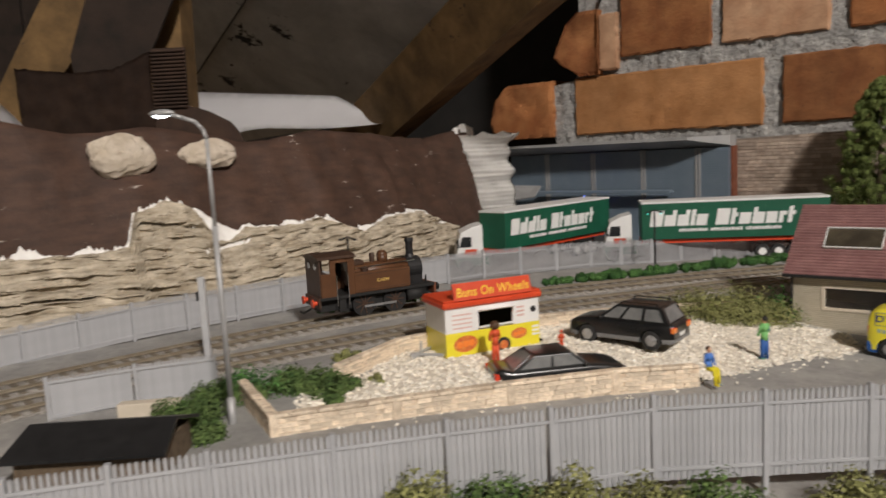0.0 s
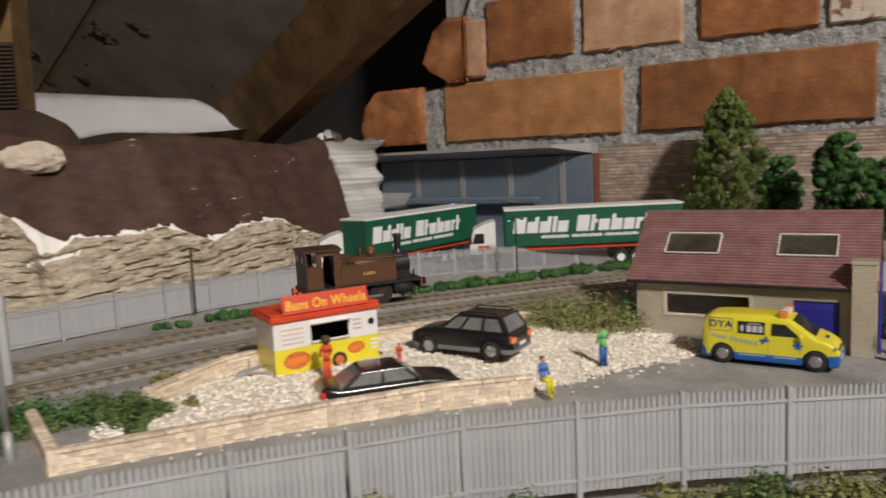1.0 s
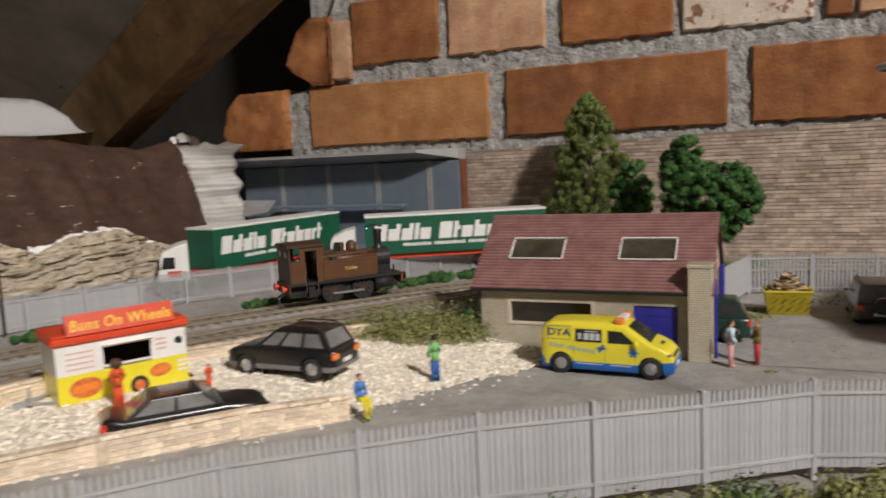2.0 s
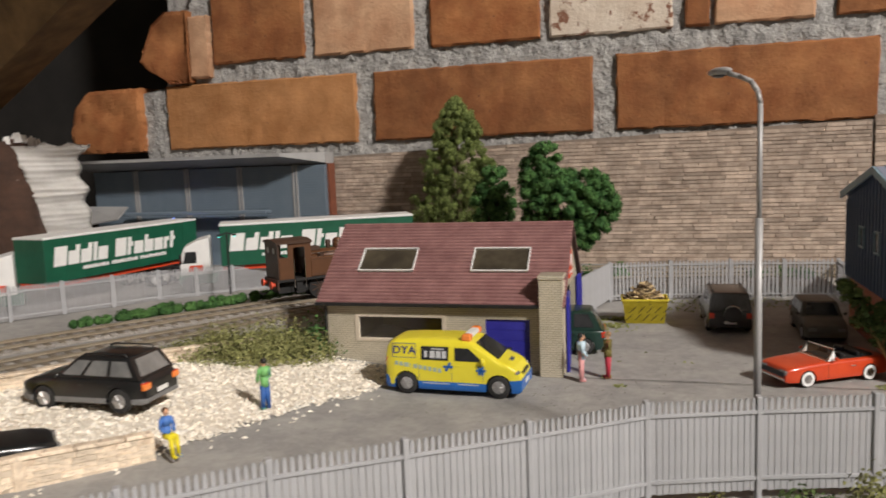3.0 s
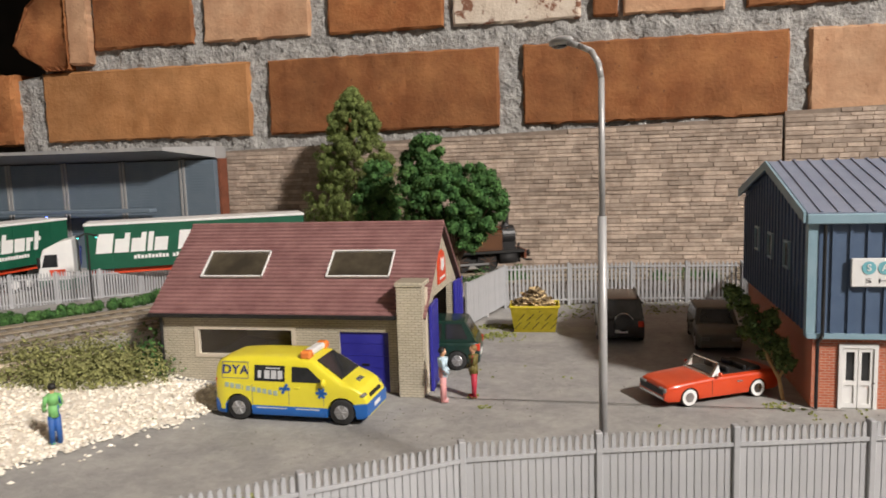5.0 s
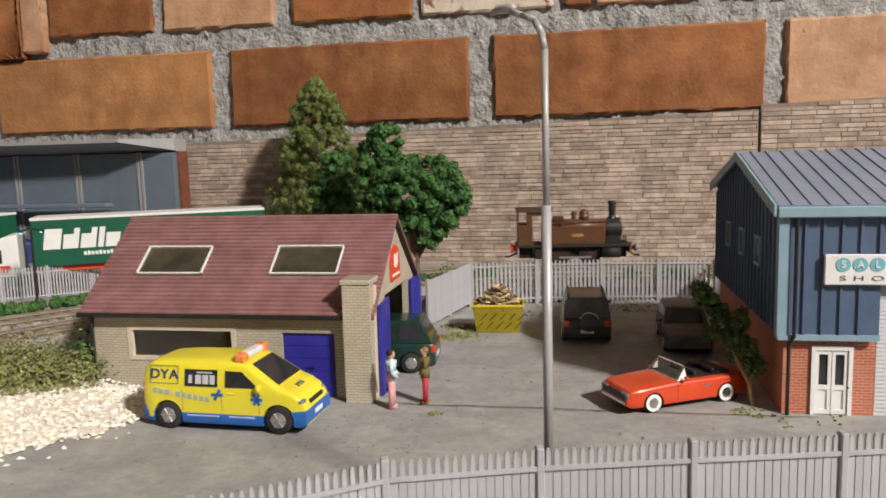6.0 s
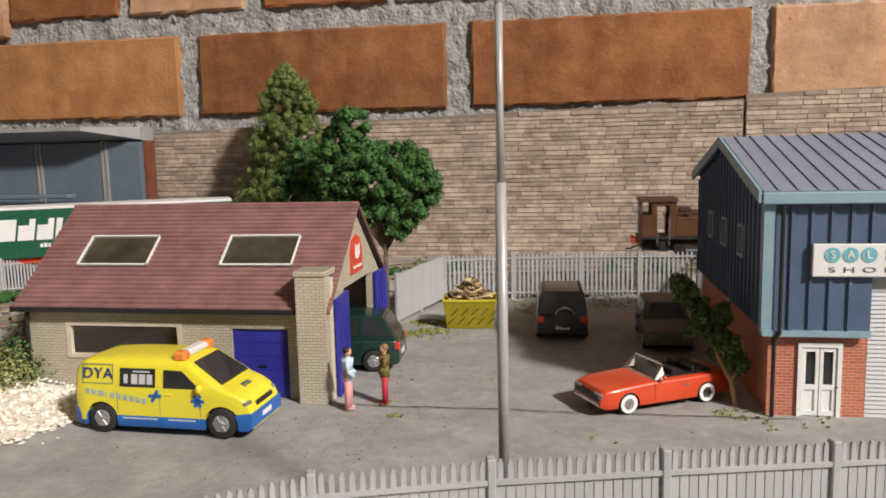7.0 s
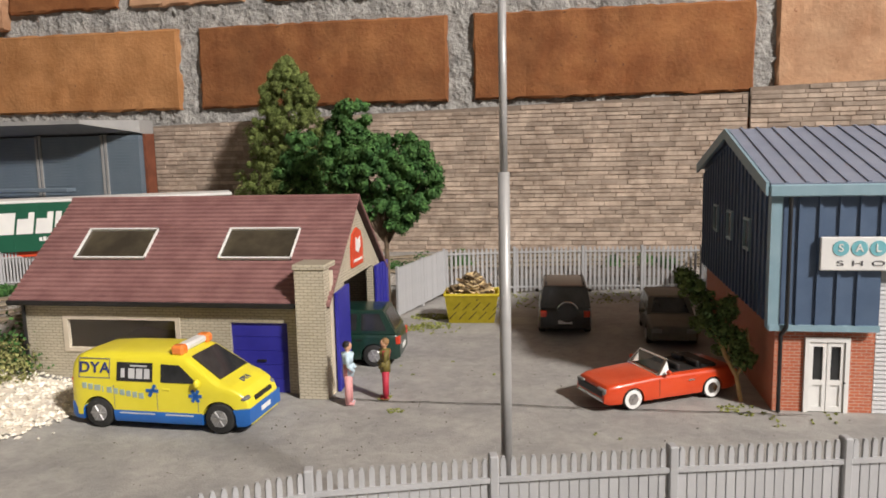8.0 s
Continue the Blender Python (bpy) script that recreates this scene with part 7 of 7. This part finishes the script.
for i, (x, y, rx, ry, hh, m) in enumerate([(-262, 160, 12, 8, 12, LEAF_MID), (-282, 170, 12, 9, 14, LEAF_MID), (-290, 196, 12, 9, 13, LEAF_MID), (-284, 208, 7, 6, 24, LEAF_DARK), (-272, 226, 14, 9, 14, LEAF_MID), (-252, 226, 14, 8, 11, LEAF_MID), (-240, 214, 8, 6, 6, LEAF_MID), (-247, 247, 4, 3, 5, LEAF_OLIVE), (-283, 268, 9, 6, 7, LEAF_OLIVE), (-276, 312, 10, 5, 6, LEAF_OLIVE), (-252, 372, 14, 5, 5, LEAF_OLIVE), (-222, 414, 12, 5, 5, LEAF_OLIVE)]):
    bush(x, y, 12.4, rx * 1.2, ry * 1.2, hh * 1.3, m, "bright green foam bush around the stone wall", 80 + i, 1.5, 1.3, rz=40)
for i, (x, y, rx, hh) in enumerate([(-151, 172, 11, 8), (-135, 186, 12, 9), (-118, 200, 12, 10), (-100, 214, 12, 10), (-80, 229, 11, 11), (-52, 254, 10, 10), (-38, 266, 12, 12), (-24, 275, 12, 11), (-8, 286, 13, 13), (9, 296, 13, 12), (24, 308, 12, 13), (42, 318, 12, 13), (63, 327, 11, 12), (86, 340, 9, 11), (107, 347, 7, 13), (124, 346, 6, 9)]):
    bush(x + 4, y - 5, ground_z(x, y) - 0.3, rx, 7, hh + (12 if i < 6 else 9), (LEAF_OLIVE, LEAF_MID, LEAF_OLIVE)[i % 3], "mossy green bush outside the front fence", 120 + i, 1.3, 1.4, rz=40, more=1.7)
for i, (x, y, rx, hh) in enumerate([(0, 700, 12, 12), (18, 704, 10, 15), (-14, 690, 10, 10), (150, 712, 14, 14), (120, 714, 12, 8)]):
    bush(x, y, 9, rx, 6, hh + 7, LEAF_DARK, "dark green bush behind the yard fence", 150 + i, 1.2, 1.6)


def tufts():
    rg = random.Random(77)
    bm = B()
    spots = [(18, 612, 12, 160), (22, 592, 10, 90), (10, 585, 8, 60), (70, 668, 30, 130), (120, 672, 30, 120), (60, 640, 14, 30), (25, 478, 4, 10), (32, 465, 3, 14), (-30, 373, 4, 14), (168, 472, 16, 14), (150, 478, 8, 40), (100, 430, 30, 5), (40, 520, 30, 6), (20, 585, 18, 40), (-60, 470, 12, 10), (-100, 425, 6, 14)]
    for x, y, r, n in spots:
        for i in range(n):
            a, q = rg.uniform(0, 6.28), r * math.sqrt(rg.random())
            leaf_clump(bm, (x + math.cos(a) * q, y + math.sin(a) * q * 0.7, ground_z(x, y) + 0.2), rg.uniform(0.3, 0.9), 8, 0.5, rg, 0.4)
    solid("grass_tuft", bm, SCATTER, "small tufts of green scatter on the yard", "grass", kind="stuff")


tufts()


# ---- skip ----
def make_skip():
    s = thing("skip", 41, 607, 0.2, 4, "yellow skip heaped with scrap timber", "skip")
    bm = B()
    a, b, h = (-14, 14, -9, 9), (-11.8, 11.8, -8, 8), 15
    lo = [bm.verts.new(p) for p in ((b[0], b[2], 0), (b[1], b[2], 0), (b[1], b[3], 0), (b[0], b[3], 0))]
    hi = [bm.verts.new(p) for p in ((a[0], a[2], h), (a[1], a[2], h), (a[1], a[3], h), (a[0], a[3], h))]
    bm.faces.new(lo[::-1])
    for i in range(4):
        bm.faces.new((lo[i], lo[(i + 1) % 4], hi[(i + 1) % 4], hi[i]))
    bmesh.ops.solidify(bm, geom=bm.faces[:], thickness=0.8)
    part("tub", bm, SKIP_YELLOW, s, "tapered yellow steel tub")
    bm = B()
    for q in ((-14.4, 14.4, -9.6, -8.6), (-14.4, 14.4, 8.6, 9.6), (-14.6, -13.6, -8.6, 8.6), (13.6, 14.6, -8.6, 8.6)):
        box(bm, *q, h - 0.8, h + 0.6, 0.2)
    part("rim", bm, SKIP_YELLOW, s)
    bm = B()
    box(bm, -11.6, 11.6, -8, 8, 5, 11)
    part("fill", bm, MATT_BLACK, s)
    for k in range(5):
        for up in (0, 1):
            bm = B()
            x = -12 + 5.2 * k + 2.2 * up
            slab(bm, [(x, -8.35 - 0.07 * (2 + 5 * up), 2 + 5 * up), (x + 0.5, -8.35 - 0.07 * (2 + 5 * up), 2 + 5 * up), (x + 4.4, -8.35 - 0.07 * (6 + 5 * up), 6 + 5 * up), (x + 3.9, -8.35 - 0.07 * (6 + 5 * up), 6 + 5 * up)], 0.35)
            part("stripe", bm, MATT_BLACK, s)
    for i in range(96):
        bm = B()
        w = RNG.uniform(0.7, 2.6)
        box(bm, -RNG.uniform(2, 4.8), RNG.uniform(2, 4.8), -w, w, -0.4, 0.4, 0.12)
        f = RNG.random() ** 1.3
        rr = 9.5 * (1 - f)
        a2 = RNG.uniform(0, 6.28)
        place(part("scrap_board", bm, SCRAP_DARK if RNG.random() < 0.45 else SCRAP, s), math.cos(a2) * rr * 1.25, math.sin(a2) * rr * 0.8, 13.5 + 10 * f, RNG.uniform(0, 360), RNG.uniform(-50, 50), RNG.uniform(-40, 40))


make_skip()


# ---- painted scale dolls: one plain mesh each ----
def doll(x, y, z, rz, top, legs, hair, label, sit=False, h=22.5, hair_size=1.0):
    bm = B()
    s = h / 22.5
    if not sit:
        for k in (-1, 1):
            cyl(bm, (0.3 * k, 1.25 * k, 0.6), (0, 0.95 * k, 10.4), 0.95, 10, 1.35)
            box(bm, -0.9, 1.9, 1.25 * k - 0.75, 1.25 * k + 0.75, 0, 0.9, 0.2)
        z0 = 10
    else:
        for k in (-1, 1):
            cyl(bm, (0, 1.0 * k, 2.2), (5.2, 1.3 * k, 2.4), 1.35, 10, 1.15)
            cyl(bm, (5.2, 1.3 * k, 2.4), (6.2, 1.3 * k, -5), 1.15, 10, 0.85)
            box(bm, 5.6, 8.4, 1.3 * k - 0.7, 1.3 * k + 0.7, -6, -4.8, 0.2)
        z0 = 2
    n_leg = len(bm.faces)
    cyl(bm, (0, 0, z0), (0, 0, z0 + 4.5), 1.9, 12, 1.75)
    cyl(bm, (0, 0, z0 + 4.5), (0, 0, z0 + 8.3), 1.75, 12, 2.2)
    for k in (-1, 1):
        tube(bm, [(0, 2.3 * k, z0 + 7.9), (0.4, 3.0 * k, z0 + 4.3), (2.2, 2.2 * k, z0 + 2.2)], 0.75, 8)
    ball(bm, (0, 0, z0 + 7.9), 2.0, 0.8, 1.15, 0.5, 2)
    n_top = len(bm.faces)
    cyl(bm, (0, 0, z0 + 8.2), (0, 0, z0 + 9.4), 0.7, 8)
    ball(bm, (0.15, 0, z0 + 10.6), 1.45, 1, 0.88, 1.15, 2)
    n_skin = len(bm.faces)
    ball(bm, (-0.25, 0, z0 + 11.1), 1.5 * hair_size, 1, 0.98, 0.95, 2)
    bm.faces.ensure_lookup_table()
    for i, f in enumerate(bm.faces):
        f.material_index = 0 if i < n_leg else 1 if i < n_top else 2 if i < n_skin else 3
    bmesh.ops.scale(bm, vec=(s, s, s), verts=bm.verts)
    ob = solid("figurine", bm, legs, label, "figurine", "painted figurines", at=(x, y, z), rz=rz, flat=False)
    for m in (top, SKIN, hair):
        ob.data.materials.append(m)
    return ob


def plain(name, c):
    return mat(name, c, [v * 0.85 for v in c], 2.5, 0.6)


HAIR_BROWN, HAIR_BLACK, HAIR_TAN = plain("doll_hair_brown", (0.09, 0.045, 0.02)), plain("doll_hair_black", (0.015, 0.013, 0.012)), plain("doll_hair_tan", (0.3, 0.17, 0.07))
P_GREEN, P_JEANS, P_BLUE, P_YELLOW = plain("doll_lime", (0.22, 0.55, 0.18)), plain("doll_jeans", (0.03, 0.12, 0.4)), plain("doll_blue", (0.08, 0.22, 0.62)), plain("doll_yellow", (0.8, 0.68, 0.02))
P_PALE, P_PINK, P_OLIVE, P_CRIMSON, P_ORANGE = plain("doll_pale_blue", (0.55, 0.7, 0.8)), plain("doll_pink", (0.75, 0.36, 0.36)), plain("doll_olive", (0.16, 0.13, 0.03)), plain("doll_crimson", (0.5, 0.03, 0.06)), plain("doll_orange", (0.75, 0.1, 0.03))
doll(-113.4, 394, 5.3, 150, P_GREEN, P_JEANS, HAIR_BLACK, "painted figurine in lime top and blue jeans on gravel")
doll(-121.5, 337, 12.4, -25, P_BLUE, P_YELLOW, HAIR_BROWN, "seated painted figurine in blue and yellow on the wall", sit=True, h=19)
doll(13.5, 470, 0.3, 10, P_PALE, P_PINK, HAIR_BLACK, "painted figurine in pale blue shirt and pink trousers", h=23.5)
doll(25.5, 477, 0.3, 200, P_OLIVE, P_CRIMSON, HAIR_TAN, "painted figurine in olive top and crimson trousers", h=23)
doll(-216, 302, 13.4, 150, P_ORANGE, P_ORANGE, HAIR_BROWN, "painted figurine in orange with bushy brown hair", h=20, hair_size=1.9)
doll(-198, 336, 12.2, 150, P_ORANGE, P_ORANGE, P_ORANGE, "small orange painted figurine behind the saloon car", h=12)

# ---- small lineside and foreground things ----
th = thing("relay_cabinet", -364, 235, 12, 40, "slim grey lineside post with a black box", "signal post")
bm = B()
box(bm, -1.8, 1.8, -1.8, 1.8, -3, 46, 0.4)
part("post", bm, SHUTTER, th)
bm = B()
box(bm, -3.2, -1.8, -1.4, 1.4, 33, 38, 0.3)
part("box", bm, BLACK, th)
th = thing("platform_lamp", -428, 408, 8, 20, "thin black twin-headed lineside lamp post", "lamp post", "lineside lamps")
bm = B()
cyl(bm, (0, 0, 0), (0, 0, 48), 0.8, 8)
part("post", bm, MATT_BLACK, th)
bm = B()
tube(bm, [(-6, 0, 47), (0, 0, 49), (6, 0, 47)], 0.6, 6)
for k in (-6, 6):
    ball(bm, (k, 0, 47), 1.6, 1.2, 1, 0.6, 2)
part("twin_head", bm, MATT_BLACK, th)
th2 = copy_thing(th, pose(-0.278, 0.640, 0.008, 0, 0, 40))
for k in (-6, 6):
    bm = B()
    ball(bm, (k, 0, 46.3), 0.9, sub=2)
    part("led", bm, TEAL_GLOW, th2, "glowing teal lamp")

th = thing("lean_to_hut", -262, 124, 15, 40, "black felt-roofed hut beyond the front fence", "hut")
bm = B()
box(bm, -25, 25, -15, 17, -10, 9)
part("wall", bm, BARK, th)
bm = B()
slab(bm, [(-28, -19, 8.5), (28, -19, 8.5), (26.5, 1, 14.5), (-26.5, 1, 14.5)], 1.2)
slab(bm, [(28, 20, 8.5), (-28, 20, 8.5), (-26.5, 1, 14.5), (26.5, 1, 14.5)], 1.2)
part("roof", bm, BLACK, th, "black felt roof")
th = thing("pale_trough", -300, 163, 13, 42, "pale cream trough beside the bushes", "trough")
bm = B()
box(bm, -13, 13, -3, 3, -3, 7, 0.4)
part("body", bm, CREAM, th)

# hairline crack across the yard
bm = B()
prev = None
for i in range(60):
    x = lerp(4, 172, i / 59)
    y = 474.5 + 1.2 * noise.noise((x * 0.05, 0, 0)) + 0.5 * noise.noise((x * 0.3, 2, 0))
    w = 0.28 + 0.2 * noise.noise((x * 0.2, 5, 0))
    z = ground_z(x, y) + 0.5
    cur = (bm.verts.new((x, y - w, z)), bm.verts.new((x, y + w, z)))
    if prev:
        bm.faces.new((prev[0], cur[0], cur[1], prev[1]))
    prev = cur
solid("yard_joint", bm, MATT_BLACK, "thin dark joint line across the yard", "joint", kind="structure")


# ---- tank engine ----
def make_engine():
    e = thing("tank_engine", 0, 0, 0, 0, "umber brown four-wheeled tank engine on the railway", "locomotive")
    bm = B()
    box(bm, -41, 41, -13.5, 13.5, 14.2, 16.2, 0.3)
    box(bm, -39, 39, -7, 7, 6, 14.2)
    part("footplate", bm, MATT_BLACK, e)
    for s in (-1, 1):
        bm = B()
        box(bm, -17, 23, s * 9.7 - 3.6, s * 9.7 + 3.6, 16.2, 29.5, 0.5)
        tk = part("side_tank", bm, LOCO_BROWN, e, "umber side tank")
        bm = B()
        for q in ((-15.6, 21.6, 17.6, 17.95), (-15.6, 21.6, 27.9, 28.25)):
            box(bm, q[0], q[1], s * 13.32 - 0.06, s * 13.32 + 0.06, q[2], q[3])
        part("lining", bm, LOCO_DARK, tk)
        m = Matrix.Translation((3, s * 13.36, 23)) @ Matrix.Rotation(radians(90 * (1 if s < 0 else -1)), 4, "X")
        if s > 0:
            m = m @ Matrix.Rotation(math.pi, 4, "Z")
        lettering("name", "CAEN", 2.8, GOLD, tk, m, 0.12, 1.15)
        bm = B()
        tube(bm, [(-17, s * 6.4, 31.4), (30, s * 6.4, 32.4)], 0.4, 6)
        part("handrail", bm, CHROME, e)
        # cab side sheets round the doorway
        bm = B()
        for q in ((-33, -29.5, 16.2, 40.5), (-21, -17, 16.2, 40.5), (-29.5, -21, 37.6, 40.5), (-40, -33, 16.2, 31)):
            box(bm, q[0], q[1], s * 12.6 - 0.6, s * 12.6 + 0.6, q[2], q[3])
        part("cab_side", bm, LOCO_BROWN, e)
        bm = B()
        for x in (-29.2, -21.3):
            cyl(bm, (x, s * 13.4, 10), (x, s * 13.4, 30), 0.35, 6)
        part("cab_handrail", bm, CHROME, e)
        bm = B()
        box(bm, -28.5, -22, s * 12.2 - 1.5, s * 12.2 + 1.5, 6, 7)
        box(bm, -27.5, -23, s * 11.4 - 0.4, s * 11.4 + 0.4, 7, 14.3)
        part("cab_step", bm, MATT_BLACK, e)
        bm = B()
        cyl(bm, (21, s * 10.4, 10.2), (34, s * 10.4, 10.2), 4.2, 16)
        part("cylinder", bm, MATT_BLACK, e, flat=False)
        for x in (-9.5, 12.5):
            bm = B()
            cyl(bm, (x, s * 7.4, 8.1), (x, s * 9.4, 8.1), 8.1, 24)
            wl = part("wheel", bm, MATT_BLACK, e)
            bm = B()
            cyl(bm, (x, s * 9.3, 8.1), (x, s * 9.8, 8.1), 2.0, 12)
            for k in range(9):
                a = k * 2 * math.pi / 9
                cyl(bm, (x, s * 9.5, 8.1), (x + 6.6 * math.cos(a), s * 9.5, 8.1 + 6.6 * math.sin(a)), 0.5, 6)
            part("spokes", bm, LOCO_DARK, wl)
        bm = B()
        box(bm, -10, 13, s * 10.4 - 0.5, s * 10.4 + 0.5, 5.6, 7.2, 0.2)
        part("coupling_rod", bm, CAR_TRIM, e)
    bm = B()
    box(bm, -40, -33, -12, 12, 16.2, 30.6)
    box(bm, -40.4, -39.2, -13.2, 13.2, 16.2, 40.4)
    part("bunker", bm, LOCO_DARK, e, "dark umber bunker and back sheet")
    for s in (-1, 1):
        bm = B()
        cyl(bm, (-40.8, s * 5.8, 35.6), (-40.2, s * 5.8, 35.6), 2.1, 16)
        part("spectacle", bm, SHUTTER, e)
    bm = B()
    box(bm, -17.6, -16.4, -13, 13, 29.5, 40.5)
    part("cab_front", bm, LOCO_BROWN, e)
    bm = B()
    prism(bm, [(-14.6, 40.3), (14.6, 40.3), (13, 41.8), (6, 43), (-6, 43), (-13, 41.8)], "x", -41.5, -15.5)
    part("cab_roof", bm, LOCO_DARK, e, "dark cab roof")
    bm = B()
    cyl(bm, (-17, 0, 26.5), (26, 0, 26.5), 7.4, 24)
    part("boiler", bm, LOCO_BROWN, e, flat=False)
    bm = B()
    cyl(bm, (25, 0, 26.2), (35, 0, 26.2), 8.2, 24)
    box(bm, 24.5, 35, -7, 7, 16, 24)
    part("smokebox", bm, BLACK, e)
    bm = B()
    cyl(bm, (35, 0, 26.2), (36.2, 0, 26.2), 6.0, 20, 5.2)
    cyl(bm, (36, 0, 26.2), (37.4, 0, 26.2), 0.8, 8)
    part("smokebox_door", bm, BLACK, e)
    bm = B()
    cyl(bm, (29.5, 0, 33), (29.5, 0, 36), 3.6, 18, 2.6)
    cyl(bm, (29.5, 0, 36), (29.5, 0, 45), 2.4, 18, 2.7)
    cyl(bm, (29.5, 0, 44.6), (29.5, 0, 46.8), 3.3, 18, 3.0)
    part("chimney", bm, BLACK, e, flat=True)
    bm = B()
    cyl(bm, (9, 0, 32.5), (9, 0, 38), 3.7, 18)
    ball(bm, (9, 0, 38), 3.7, 1, 1, 0.8, 2)
    part("dome", bm, LOCO_BROWN, e, flat=False)
    bm = B()
    cyl(bm, (1.6, 0, 33), (1.6, 0, 37), 1.7, 12)
    cyl(bm, (1.6, 0, 37), (1.6, 0, 39.6), 2.1, 12, 1.6)
    part("safety_valve", bm, LOCO_DARK, e)
    bm = B()
    for s in (-1, 1):
        cyl(bm, (-8, s * 9.5, 29.4), (-8, s * 9.5, 31.5), 2.3, 14)
    box(bm, -14, -6, -4, 4, 33, 36, 0.4)
    part("tank_fillers", bm, LOCO_DARK, e)
    for x, d in ((41, 1), (-41, -1)):
        bm = B()
        box(bm, x - 0.8, x + 0.8, -13.4, 13.4, 9.4, 16.2, 0.2)
        bb = part("buffer_beam", bm, WALL_RUST if d > 0 else LOCO_DARK, e, "dark red buffer beam" if d > 0 else "")
        for s in (-1, 1):
            bm = B()
            cyl(bm, (x, s * 9, 12.8), (x + d * 3, s * 9, 12.8), 1.4, 12)
            cyl(bm, (x + d * 3, s * 9, 12.8), (x + d * 4.2, s * 9, 12.8), 2.6, 16)
            part("buffer", bm, RED if d < 0 else MATT_BLACK, bb)
        bm = B()
        tube(bm, [(x, 0, 9), (x + d * 5, 0, 6.5), (x + d * 8, -3, 6.5), (x + d * 8, 3, 6.5)], 0.6, 6)
        part("coupling", bm, MATT_BLACK, e)
    bm = B()
    for s in (-1, 1):
        tube(bm, [(38.5, s * 5, 16.2), (38.5, s * 5, 19.5), (39.2, s * 4, 20.5)], 0.6, 6)
    part("lamp_iron", bm, BLACK, e)
    return e


ENGINE = make_engine()
ENGINE_START, ENGINE_SPEED = BACK.near(-349, 356)[1], 102.4


def motions():
    rows = []
    for i in range(17):
        t = 0.5 * i
        s = ENGINE_START + ENGINE_SPEED * t
        p, a = BACK.at(s)
        _, a0 = BACK.at(s - 11)
        _, a1 = BACK.at(s + 11)
        rows.append((t, pose(p.x * MM, p.y * MM, RAIL_TOP * MM, 0, 0, (a0 + a1) / 2)))
    walk(ENGINE, rows)


motions()
